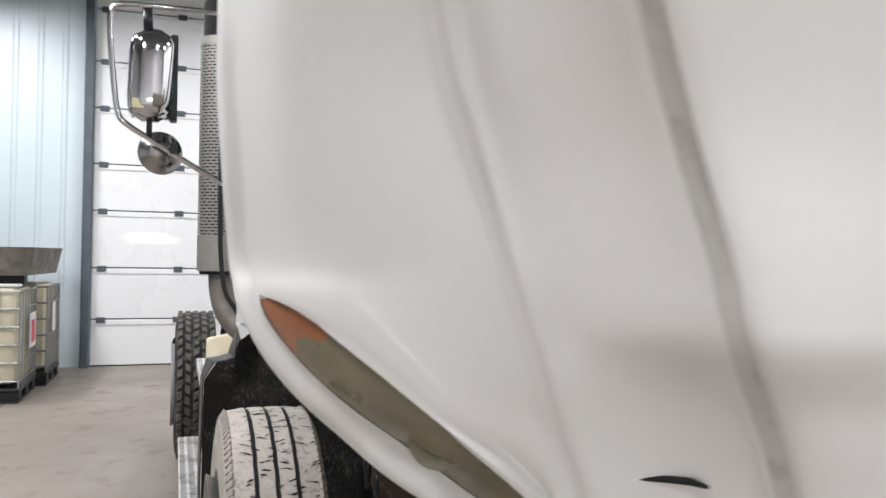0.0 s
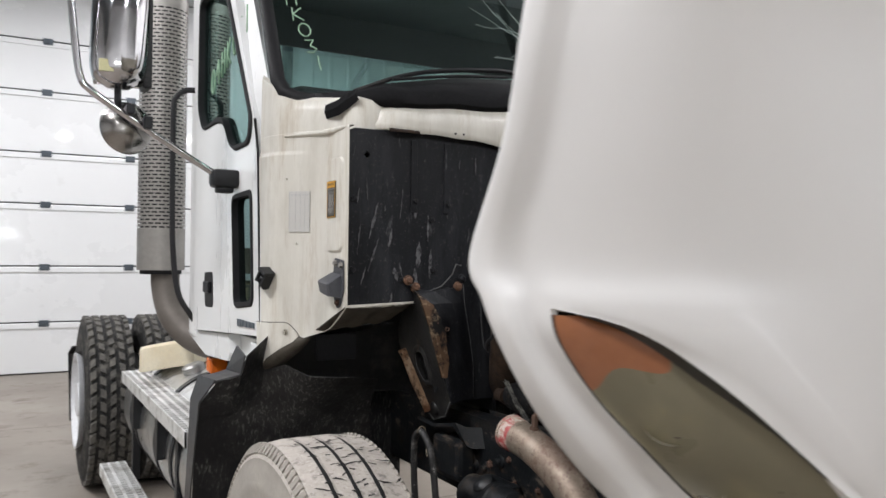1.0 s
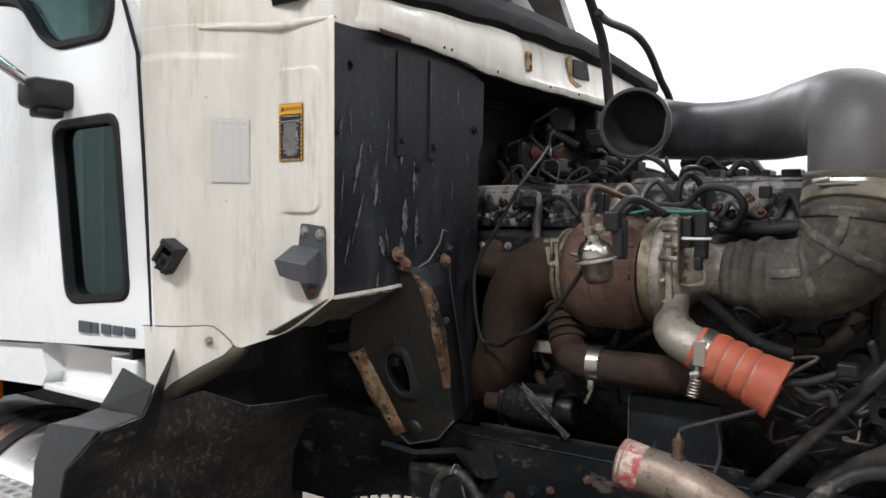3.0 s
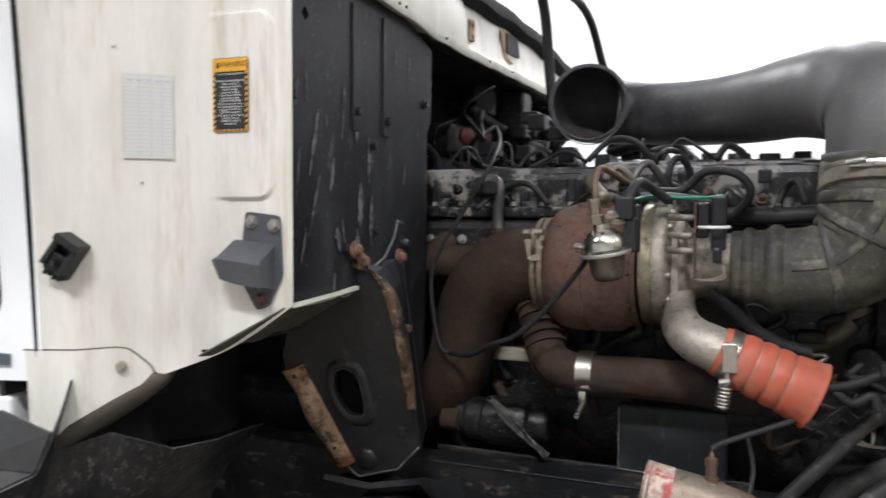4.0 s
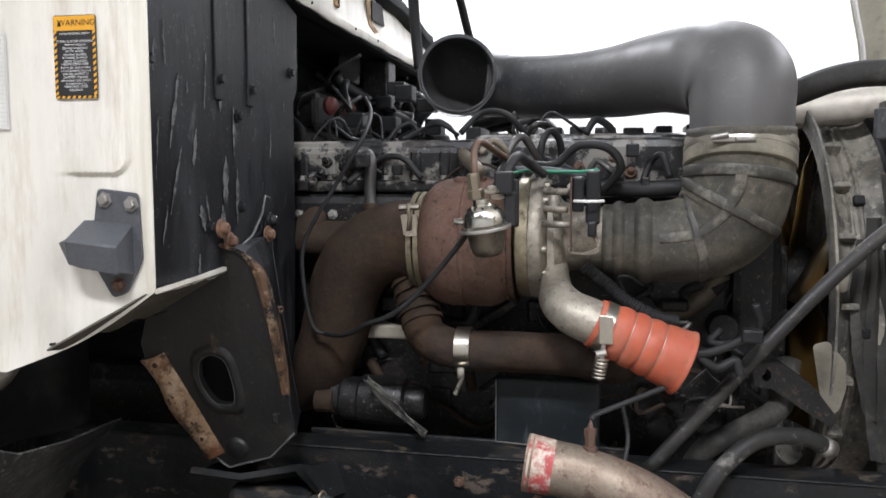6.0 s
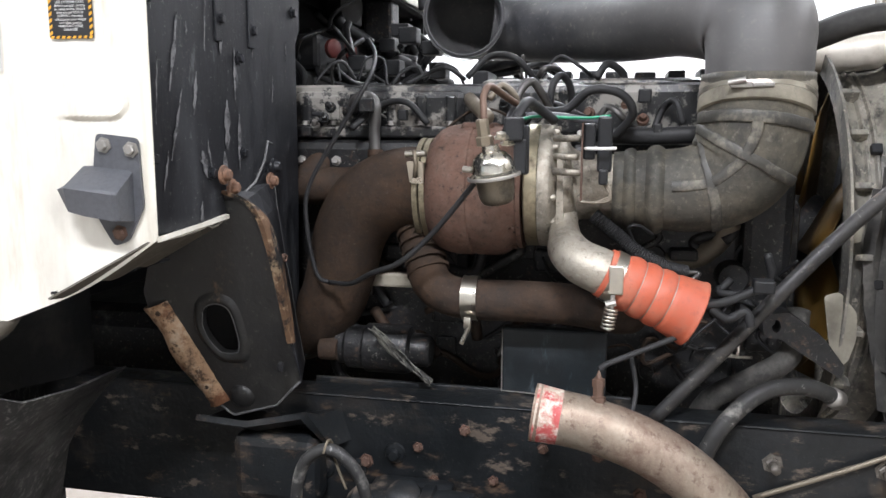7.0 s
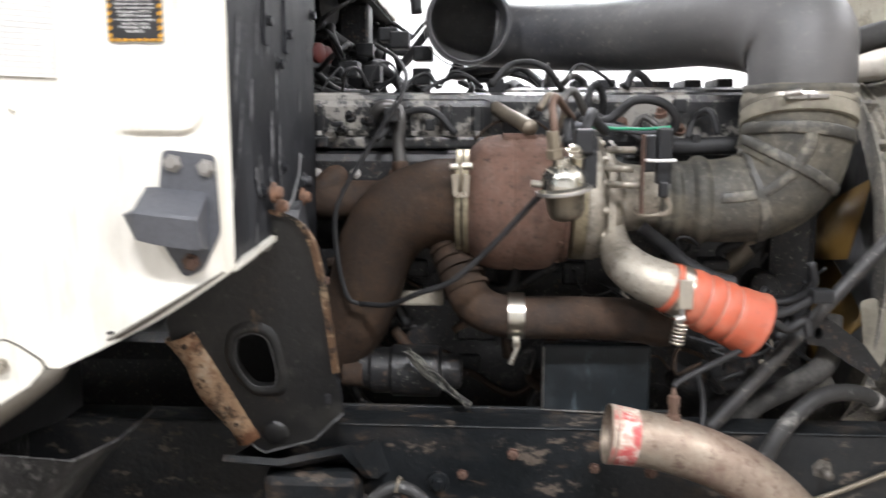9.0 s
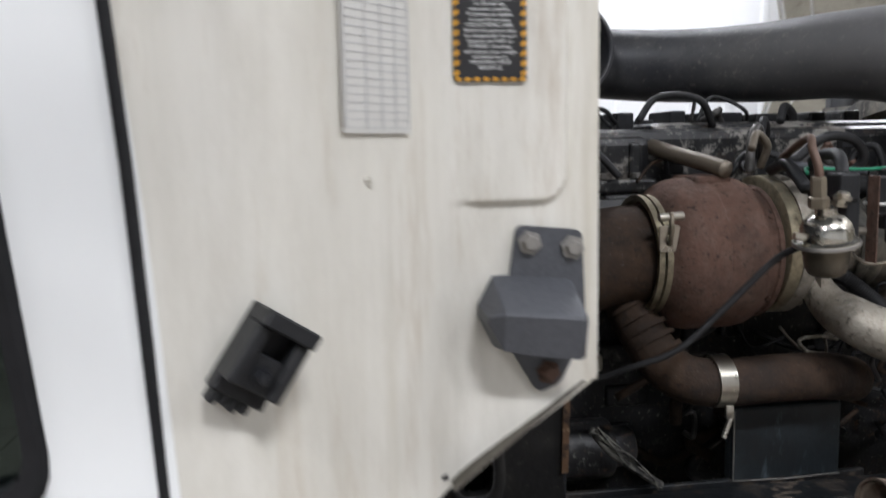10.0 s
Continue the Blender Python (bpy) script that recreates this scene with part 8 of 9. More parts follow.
# pipes, loops and cables round the turbocharger
def run(name, pts, r, material, parent, label="", n=8, seg=10):
    bm = bmesh.new()
    pipe(bm, pts, r, n, seg)
    return part(name, bm, material, parent, label, True)


GREY_PIPE = surface("grey_metal_pipe", (0.115, 0.110, 0.105), (0.07, 0.067, 0.064), 0.4, 0.5, scale=14, fine=80, bump=0.1)
TAN_PIPE = surface("tan_metal_pipe", (0.20, 0.17, 0.13), (0.12, 0.10, 0.075), 0.45, 0.4, scale=14, fine=80, bump=0.15)
COPPER = surface("rusty_copper_line", (0.13, 0.078, 0.054), (0.09, 0.055, 0.04), 0.55, 0.3, scale=20, fine=90, bump=0.15)
run("coolant_pipe", [(1.14, 2.85, 1.585), (1.12, 2.83, 1.607), (1.12, 2.803, 1.61), (1.11, 2.788, 1.59), (1.11, 2.79, 1.53), (1.10, 2.785, 1.47)], 0.0125, GREY_PIPE, engine, "bent grey metal pipe", 8, 14)
run("pipe_boot", [(1.105, 2.787, 1.50), (1.10, 2.785, 1.46), (1.09, 2.783, 1.43)], [0.016, 0.017, 0.018, 0.017, 0.016, 0.018, 0.019, 0.019, 0.019, 0.018, 0.018, 0.018, 0.018, 0.018, 0.018, 0.018, 0.018], RUST_DARK, engine, "", 8, 14)
run("oil_pipe", [(1.235, 2.625, 1.600), (1.213, 2.615, 1.614), (1.18, 2.60, 1.611), (1.11, 2.573, 1.593), (1.05, 2.550, 1.579), (1.004, 2.532, 1.567)], 0.0145, TAN_PIPE, engine, "brownish steel oil pipe", 8, 16)
run("main_cable", [(1.30, 2.86, 1.75), (1.12, 2.79, 1.70), (0.99, 2.765, 1.64), (0.985, 2.825, 1.54), (0.98, 2.89, 1.428), (0.98, 2.895, 1.342), (0.98, 2.876, 1.25), (0.98, 2.843, 1.232)], 0.0045, WIRE_BLACK, engine, "black cable")
run("actuator_cable", [(0.815, 2.52, 1.46), (0.845, 2.541, 1.435), (0.87, 2.608, 1.358), (0.88, 2.672, 1.30), (0.90, 2.735, 1.272), (0.94, 2.79, 1.242), (0.98, 2.85, 1.234)], 0.0052, WIRE_BLACK, turbo, "black cable")
run("copper_line", [(0.795, 2.503, 1.545), (0.798, 2.506, 1.575), (0.81, 2.508, 1.600), (0.83, 2.500, 1.616), (0.90, 2.48, 1.60), (0.96, 2.46, 1.585)], 0.0062, COPPER, can, "rusty copper line")
for pts, r, m in (([(0.95, 2.52, 1.60), (0.97, 2.50, 1.625), (0.98, 2.475, 1.605), (1.0, 2.475, 1.57)], 0.0065, TAN_PIPE),
                  ([(1.02, 2.481, 1.56), (1.03, 2.475, 1.61), (1.05, 2.453, 1.637), (1.07, 2.431, 1.61), (1.10, 2.414, 1.575)], 0.008, GREY_PIPE),
                  ([(1.10, 2.42, 1.58), (1.10, 2.415, 1.63), (1.12, 2.40, 1.652), (1.14, 2.382, 1.63), (1.16, 2.379, 1.58)], 0.0075, WIRE_BLACK),
                  ([(1.0, 2.44, 1.58), (1.04, 2.385, 1.582), (1.03, 2.338, 1.618), (1.03, 2.283, 1.612), (1.04, 2.258, 1.575), (1.08, 2.29, 1.53)], 0.0085, WIRE_BLACK),
                  ([(0.98, 2.46, 1.57), (1.0, 2.40, 1.57), (1.0, 2.34, 1.562), (0.97, 2.30, 1.56)], 0.007, GREY_PLASTIC),
                  ([(1.18, 2.33, 1.65), (1.2, 2.31, 1.68), (1.22, 2.28, 1.665), (1.23, 2.27, 1.64)], 0.008, WIRE_BLACK),
                  ([(0.87, 2.475, 1.54), (0.93, 2.47, 1.575), (0.99, 2.46, 1.565)], 0.010, BLACK_PLASTIC)):
    run("hose_loop", pts, r, m, engine, "", 8, 10)
run("green_wire", [(0.90, 2.455, 1.562), (0.94, 2.43, 1.568), (0.97, 2.38, 1.566), (0.93, 2.335, 1.565), (0.90, 2.30, 1.568)], 0.0028, WIRE_GREEN, turbo, "green wire")
rng = random.Random(21)
for k in range(3):
    run("tan_wire", [(0.905, 2.305 + 0.004 * k, 1.46), (0.895, 2.295, 1.43 - 0.004 * k), (0.90, 2.33 + 0.006 * k, 1.416), (0.915, 2.352, 1.424), (0.935, 2.345, 1.43)], 0.0022, TAN_PIPE, turbo)
sensor = part("speed_sensor", boxes(((0.896, 2.294, 1.470), (0.922, 2.320, 1.568)), bevel=0.005), BLACK_PLASTIC, turbo, "black plug and sensor block")
part("sensor_lobe", boxes(((0.890, 2.323, 1.492), (0.914, 2.344, 1.556)), ((0.888, 2.30, 1.448), (0.905, 2.316, 1.476)), bevel=0.004), BLACK_PLASTIC, sensor)
bm = bmesh.new()
tube(bm, [(0.905 + 0.03 * math.cos(a), 2.316 + 0.027 * math.sin(a), 1.512) for a in (2 * math.pi * k / 20 for k in range(21))], 0.003, 6)
part("zip_tie", bm, LABEL_WHITE, sensor, "white cable tie")
for x, y0, z in ((0.925, 2.352, 1.5285), (0.905, 2.347, 1.4685), (0.935, 2.355, 1.495)):
    bm = bmesh.new()
    tube(bm, [(x + 0.02, 2.398, z), (x, y0, z)], 0.0062, 10)
    part("standoff", bm, CAST_ALU, turbo, "", True)
part("strip_plate", boxes(((0.880, 2.344, 1.42), (0.905, 2.347, 1.556)), bevel=0.001), RUST, turbo, "thin rusted strip")

# blocks on the canister
for lo, hi in (((0.795, 2.440, 1.525), (0.830, 2.472, 1.565)), ((0.802, 2.434, 1.470), (0.825, 2.456, 1.530))):
    part("plug", boxes((lo, hi), bevel=0.004), BLACK_PLASTIC, can, "black plug")
run("plug_cable", [(0.815, 2.455, 1.56), (0.85, 2.44, 1.59), (0.92, 2.43, 1.585), (0.96, 2.40, 1.56)], 0.009, WIRE_BLACK, can)
for k in range(2):
    bolt(can, (0.807 - 0.02 * k, 2.466 + 0.008 * k, 1.520 + 0.01 * k), (-0.3, 0, 1), STAINLESS, 0.009)
# turbine housing ribs and bolts
for k in range(10):
    a = 2 * math.pi * k / 10
    bolt(turbo, (TX + 0.108 * math.cos(a), 2.476, TZ + 0.108 * math.sin(a)), (math.cos(a), 0, math.sin(a)), RUST, 0.006)
for k in range(6):
    bm = bmesh.new()
    ring_band(bm, Vector((1.055, 2.688, 1.352)).lerp(Vector((1.005, 2.648, 1.262)), k / 5), (0.05, 0.04, 0.09), 0.040, 0.008, 0.004, 20)
    part("bellows_ring", bm, RUST_DARK, engine, "", 40)
# hoses beyond the intake elbow
run("breather_hose", [(1.10, 2.32, 1.535), (1.09, 2.22, 1.532), (1.09, 2.14, 1.535), (1.12, 2.04, 1.53)], 0.017, WIRE_BLACK, engine, "black breather hose", 8, 12)
bm = bmesh.new()
cp = smooth_path([(0.99, 2.325, 1.385), (0.985, 2.28, 1.35), (0.98, 2.24, 1.318), (0.985, 2.19, 1.292), (1.0, 2.15, 1.28)], 24)
tube(bm, cp, [0.012 + 0.0018 * (k % 2) for k in range(len(cp))], 10)
part("corrugated_conduit", bm, WIRE_BLACK, engine, "black corrugated conduit", 40)
run("coolant_elbow", [(1.18, 2.05, 1.36), (1.19, 2.075, 1.31), (1.19, 2.12, 1.278), (1.2, 2.19, 1.27)], 0.024, TAN_PIPE, engine, "tan metal pipe", 8, 16)
rng = random.Random(14)
for k in range(14):
    y, z = rng.uniform(1.95, 2.25), rng.uniform(1.14, 1.32)
    pts = [(1.08 + rng.uniform(-0.05, 0.05), y, z)]
    for j in range(4):
        pts.append((pts[-1][0] + rng.uniform(-0.03, 0.03), pts[-1][1] + rng.uniform(-0.06, 0.06), pts[-1][2] + rng.uniform(-0.05, 0.05)))
    run("loose_wire", pts, rng.choice((0.003, 0.004, 0.008)), rng.choice((WIRE_BLACK, WIRE_BLACK, BLACK_PLASTIC, CAST_ALU)), engine, "", 6, 6)
for pts in ([(0.875, 2.14, 1.245), (0.88, 2.10, 1.25), (0.89, 2.06, 1.265), (0.90, 2.03, 1.28)], [(0.88, 2.12, 1.24), (0.88, 2.09, 1.222), (0.885, 2.06, 1.235), (0.88, 2.05, 1.21)]):
    run("sensor_lead", pts, 0.008, WIRE_BLACK, engine, "black sensor lead")
part("lead_plug", boxes(((0.875, 2.015, 1.268), (0.905, 2.05, 1.292)), bevel=0.004), BLACK_PLASTIC, engine)
# lower side of the engine bay
FRAYED = surface("frayed_grey_sleeve", (0.17, 0.165, 0.14), (0.07, 0.068, 0.06), 0.9, scale=40, fine=160, grime=(0.03, 0.029, 0.027), grime_at=0.52, grime_scale=50, grime_soft=0.06, bump=0.6)
oil_tube = run("oil_tube", [(1.0, 2.765, 1.138), (1.0, 2.735, 1.10), (1.0, 2.70, 1.072), (1.0, 2.64, 1.03)], 0.007, FRAYED, engine, "frayed grey sleeved line", 8, 10)
rng = random.Random(31)
for k in range(7):
    run("frayed_strand", [(0.992 + rng.uniform(-0.006, 0.004), 2.765 - 0.030 * j + rng.uniform(-0.007, 0.007), 1.138 - 0.026 * j + rng.uniform(-0.010, 0.010)) for j in range(5)], 0.0016, FRAYED, oil_tube, "", 4, 5)
bm = bmesh.new()
lathe(bm, [(0, 2.66), (0.030, 2.66), (0.036, 2.668), (0.036, 2.70), (0.050, 2.705), (0.053, 2.712), (0.053, 2.80), (0.047, 2.806), (0.047, 2.842), (0.038, 2.85), (0.038, 2.868), (0, 2.868)], (1.085, 0, 1.072), (0, 1, 0), 28)
part("starter", bm, ENGINE_BLACK, engine, "oily starter housing", 40)
bm = bmesh.new()
tube(bm, [(1.06, 2.86, 1.07), (1.06, 2.90, 1.07)], 0.025, 16)
part("starter_nose", bm, RUST_DARK, engine, "", 40)
BEIGE = surface("beige_painted_steel", (0.40, 0.37, 0.30), (0.33, 0.30, 0.24), 0.55, scale=7, fine=60, grime=(0.12, 0.1, 0.08), grime_at=0.62, bump=0.1)
part("bell_housing", boxes(((1.12, 2.70, 1.20), (1.20, 2.86, 1.232)), bevel=0.006), BEIGE, engine, "beige housing flange")
part("inner_shield", boxes(((1.02, 2.24, 0.99), (1.03, 2.90, 1.02)), bevel=0.003), FRAME_BLACK, engine)
bm = bmesh.new()
plate(bm, rounded([(2.012, 1.205), (1.965, 1.212), (1.90, 1.165), (1.862, 1.115), (1.868, 1.092), (1.93, 1.130), (1.975, 1.160), (2.005, 1.163)], 0.006), [oval(1.985, 1.185, 0.008, 0.012)], side(1.0), 0.05)
part("mount_bracket", bm, ENGINE_BLACK, engine, "black engine mount bracket")
run("lower_hose", [(0.90, 2.15, 0.86), (0.897, 2.118, 0.952), (0.90, 2.085, 1.02), (0.92, 2.033, 1.070), (0.94, 1.98, 1.088), (0.96, 1.92, 1.082), (0.985, 1.872, 1.055)], 0.0155, SCUFFED_RUBBER, truck, "scuffed black lower hose", 8, 16)
run("hose_end", [(0.975, 1.890, 1.066), (0.985, 1.872, 1.055)], 0.0185, STACK_STEEL, truck)
run("second_hose", [(1.05, 2.14, 0.92), (1.04, 2.09, 1.02), (1.03, 2.02, 1.07), (1.04, 1.95, 1.12), (1.08, 1.93, 1.2)], 0.022, RUBBER, truck, "black hose", 8, 14)
# hose-and-loop by the steering box
loop = [(0.700, 2.815, 0.70), (0.685, 2.810, 0.84), (0.680, 2.804, 0.935), (0.674, 2.784, 0.988), (0.672, 2.745, 1.012), (0.673, 2.709, 0.993), (0.678, 2.684, 0.945), (0.685, 2.676, 0.85), (0.70, 2.675, 0.70)]
hl = run("hydraulic_hose", loop, 0.0105, SCUFFED_RUBBER, truck, "looped black hydraulic hose", 8, 14)
run("hose_tie", [(0.660, 2.748, 1.008), (0.668, 2.744, 1.026), (0.684, 2.742, 1.020), (0.684, 2.735, 0.985), (0.678, 2.715, 0.94)], 0.0022, TAN_STEEL, hl, "pale cable tie")
# charge tube fittings
bm = bmesh.new()
lathe(bm, [(0.013, 0), (0.013, 0.012), (0.009, 0.014), (0.009, 0.03), (0.011, 0.03), (0.011, 0.042), (0.006, 0.045), (0, 0.06)], (0.772, 2.303, 1.09), (0.1, 0, 1), 6)
part("tube_fitting", bm, COPPER, ctube, "brass sensor fitting")
run("sensor_wire", [(0.777, 2.303, 1.148), (0.79, 2.29, 1.155), (0.82, 2.23, 1.175), (0.85, 2.17, 1.195)], 0.005, WIRE_BLACK, ctube)
run("fitting_wire", [(0.80, 2.25, 1.05), (0.83, 2.24, 1.10), (0.84, 2.25, 1.16)], 0.004, WIRE_BLACK, ctube)
bm = bmesh.new()
sp = [Vector((0.822, 2.286 + 0.006 * k / 72, 1.245 - 0.036 * k / 72)) + 0.0105 * Vector((math.cos(k * 0.5), math.sin(k * 0.5), 0)) for k in range(73)]
tube(bm, sp, 0.0022, 6)
part("clamp_spring", bm, STAINLESS, hose, "coil spring of the clamp", True)
# elbow relief ribs: broad flat bands
def band_on(pts_k, wide, name):
    """A raised band over the elbow through (station, angle) pairs."""
    line = []
    for k, off in pts_k:
        k0 = min(int(k), len(path) - 2)
        f = k - k0
        q = path[k0].lerp(path[k0 + 1], f)
        r = radii[k0] + (radii[k0 + 1] - radii[k0]) * f
        d = (path[min(k0 + 2, len(path) - 1)] - path[max(k0 - 1, 0)]).normalized()
        outw = Vector((-1, 0, 0))
        nrm = outw.cross(d).normalized()
        n_out = outw * math.cos(off) + nrm * math.sin(off)
        line.append((q + n_out * r, n_out))
    rows = []
    for m in range(len(line)):
        p, n_out = line[m]
        tg = (line[min(m + 1, len(line) - 1)][0] - line[max(m - 1, 0)][0]).normalized()
        sd = tg.cross(n_out).normalized()
        rows.append([p + sd * wide * s + n_out * h for s, h in ((-1.2, -0.006), (-1.05, 0.003), (-0.85, 0.0045), (0.85, 0.0045), (1.05, 0.003), (1.2, -0.006))])
    bm = bmesh.new()
    loft(bm, rows)
    for end in (rows[0], rows[-1]):
        bm.faces.new([bm.verts.new(v) for v in end])
    part(name, bm, ELBOW_RIB, elbow, "", 50)


def seg_line(points, n=10):
    """Stations and angles along a broken line, smoothed."""
    return [(q.x, q.y) for q in smooth_path([(k, a, 0) for k, a in points], n)]


band_on(seg_line(((46.4, 1.5), (47.6, 0.7), (47.7, 0.0), (46.8, -0.7), (45.8, -1.4))), 0.010, "cross_rib")
band_on(seg_line(((47.0, 0.1), (42.5, 0.1), (36.5, 0.16))), 0.0088, "relief_rib")
band_on(seg_line(((42.0, 1.45), (38.3, 0.7), (36.0, 0.2), (35.0, -0.25), (34.5, -0.85), (34.4, -1.2))), 0.0088, "relief_rib")
band_on(seg_line(((34.7, 0.16), (28.5, 0.2), (22.0, 0.16))), 0.0088, "relief_rib")
band_on(seg_line(((33.0, 1.45), (23.4, 0.8), (21.5, 0.2), (21.0, -0.4), (20.7, -1.2))), 0.009, "cross_rib")
band_on(seg_line(((11.0, 0.15), (15.0, 0.16), (20.6, 0.15))), 0.0088, "relief_rib")

# ---- frame: bolts, patches, bracket, caution label ----
for y, z, r in ((1.989, 0.945, 0.017), (1.801, 0.949, 0.017), (1.983, 0.863, 0.016), (1.72, 0.85, 0.016), (2.558, 0.959, 0.011), (2.405, 0.935, 0.010), (2.653, 0.916, 0.010), (2.761, 0.877, 0.014), (2.30, 0.93, 0.012), (2.22, 0.86, 0.012), (2.50, 0.86, 0.010), (2.62, 0.85, 0.010), (2.34, 0.96, 0.009)):
    bolt(NEAR_RAIL, (0.935, y, z), (-1, 0, 0), DULL_BOLT if r > 0.0155 else RUST, 0.75 * r)
for y in (1.989, 1.801):
    run("stud", [(0.93, y, 0.945), (0.900, y, 0.945)], 0.0085, DULL_BOLT, NEAR_RAIL)
bm = bmesh.new()
plate(bm, rounded([(1.86, 0.80), (1.68, 0.80), (1.68, 0.885), (1.70, 0.897), (1.83, 0.897), (1.86, 0.875)], 0.02), [], side(0.926), 0.008)
cover = part("access_cover", bm, FRAME_BLACK, NEAR_RAIL, "black access cover on the frame")
CAUTION = surface("caution_yellow", (0.78, 0.62, 0.02), (0.72, 0.57, 0.02), 0.45, bump=0, grain=0.05)
tag = part("caution_label", boxes(((0.9225, 1.735, 0.835), (0.9255, 1.81, 0.868))), CAUTION, cover, "yellow caution label")
text_on(tag, "CAUTION", (0.9222, 1.768, 0.858), (0, -1, 0), (0, 0, 1), 0.013, LABEL_BLACK, "black caution word")
run("frame_strap", [(0.928, 2.02, 0.878), (0.925, 1.88, 0.942), (0.925, 1.73, 1.014)], 0.005, TAN_PIPE, truck, "thin tan strap along the frame")
RUST_PATCHY = surface("patchy_rusted_steel", (0.065, 0.05, 0.042), (0.035, 0.031, 0.029), 0.75, scale=9, fine=70, grime=(0.24, 0.155, 0.10), grime_at=0.56, grime_scale=11, grime_soft=0.08, bump=0.5, wear=(((0.30, 0.25, 0.20), 0.61, 40, 0.06, (1, 1, 1), 0.6), ((0.02, 0.018, 0.017), 0.57, 25, 0.06, (1, 1, 1), 0.7)))
bm = bmesh.new()
plate(bm, rounded([(1.765, 1.040), (1.595, 1.030), (1.598, 1.005), (1.632, 0.985), (1.640, 0.955), (1.618, 0.905), (1.628, 0.880), (1.660, 0.885), (1.676, 0.925), (1.688, 0.985), (1.715, 1.008), (1.748, 1.020)], 0.008), [], side(0.912), 0.012)
fb = part("front_bracket", bm, RUST_PATCHY, truck, "patchy rusted front bracket")
bm = bmesh.new()
pipe(bm, [(0.908, 1.765, 1.038), (0.904, 1.70, 1.036), (0.904, 1.60, 1.028)], 0.009, 6, 8)
part("bracket_lip", bm, RUST_PATCHY, fb, "", True)
bolt(fb, (0.91, 1.645, 0.965), (-1, 0, 0), DULL_BOLT, 0.011)
run("torsion_bar", [(0.90, 1.70, 0.96), (0.89, 1.60, 0.965), (0.89, 1.45, 0.955)], 0.014, FRAME_BLACK, truck)
run("torsion_bar", [(0.90, 1.68, 0.925), (0.89, 1.58, 0.94), (0.89, 1.45, 0.935)], 0.010, TAN_PIPE, truck)
# radiator mount with a rubber cap
bm = bmesh.new()
loft(bm, [[(1.0, 1.745, 1.165), (1.0, 1.665, 1.168)], [(0.985, 1.735, 1.11), (0.985, 1.655, 1.11)], [(0.94, 1.72, 1.06), (0.92, 1.615, 1.055)], [(0.90, 1.71, 1.05), (0.88, 1.60, 1.045)]])
thicken(bm, 0.008)
rm = part("radiator_mount", bm, RADIATOR, radiator, "grey bent radiator mount")
bm = bmesh.new()
lathe(bm, [(0, 0.006), (0.010, 0.006), (0.012, 0.003), (0.027, 0.003), (0.0325, 0.001), (0.0335, -0.002), (0.031, -0.006), (0.026, -0.024), (0, -0.024)], (0.925, 1.667, 1.088), (-0.2, 0, 1), 32)
part("mount_cap", bm, RADIATOR, rm, "round grey washer cap", 40)
for y in (1.70, 1.675):
    bolt(rm, (0.994, y, 1.148), (-1, 0, 0.2), BLACK_PAINT, 0.007)
# bracket plate on the radiator frame and its rod
bm = bmesh.new()
plate(bm, rounded([(1.745, 1.495), (1.715, 1.522), (1.665, 1.540), (1.605, 1.541), (1.603, 1.523), (1.592, 1.521), (1.592, 1.464), (1.603, 1.462), (1.603, 1.446), (1.655, 1.446), (1.712, 1.458), (1.735, 1.470)], 0.005), [], side(1.040), 0.010)
rb = part("rod_bracket", bm, RADIATOR, radiator, "grey bolted bracket plate")
for y, z in ((1.675, 1.515), (1.64, 1.52), (1.675, 1.475), (1.64, 1.47), (1.62, 1.43)):
    bolt(rb, (1.039 if z > 1.44 else 1.058, y, z), (-1, 0, 0), DULL_BOLT, 0.0062)
run("bracket_lip", [(1.03, 1.735, 1.505), (1.02, 1.70, 1.528), (1.015, 1.65, 1.545), (1.03, 1.60, 1.545)], 0.006, RADIATOR, rb)
part("rod_pin", boxes(((0.945, 1.76, 1.465), (0.99, 1.785, 1.49)), bevel=0.005), RUST_ORANGE, rb, "rusty clevis pin")
bm = bmesh.new()
plate(bm, rounded([(1.722, 1.735), (1.645, 1.80), (1.60, 1.83), (1.58, 1.81), (1.70, 1.708), (1.72, 1.715)], 0.008), [], side(1.030), 0.012)
ub = part("upper_link", bm, RUST, radiator, "rusty upper link")
bolt(ub, (1.029, 1.695, 1.732), (-1, 0, 0), RUST, 0.012)
run("tie_wire", [(1.03, 1.60, 1.775), (1.03, 1.66, 1.772), (1.05, 1.72, 1.775)], 0.002, CAST_ALU, radiator)
part("key_slot", boxes(((1.0575, 1.686, 1.598), (1.062, 1.694, 1.625)), ((1.0575, 1.682, 1.592), (1.062, 1.698, 1.603)), bevel=0.002), GASKET_AND_SHADE, radiator, "dark keyhole slot")
part("lap_plate", boxes(((1.050, 1.30, 1.56), (1.0585, 1.648, 1.68)), ((1.050, 1.30, 0.82), (1.0585, 1.655, 1.43)), bevel=0.003), RADIATOR, radiator, "overlapping grey side plate")
bm = bmesh.new()
lathe(bm, [(0, 0.001), (0.005, 0.001), (0.006, -0.002)], (1.0595, 1.705, 1.549), (-1, 0, 0), 12)
part("round_hole", bm, GASKET_AND_SHADE, radiator, "dark round hole")
for y, z in ((1.634, 1.64), (1.627, 1.41), (1.72, 1.66), (1.60, 1.25), (1.70, 1.30)):
    bolt(radiator, (1.0495 if y < 1.648 else 1.059, y, z), (-1, 0, 0), DULL_BOLT, 0.0065)
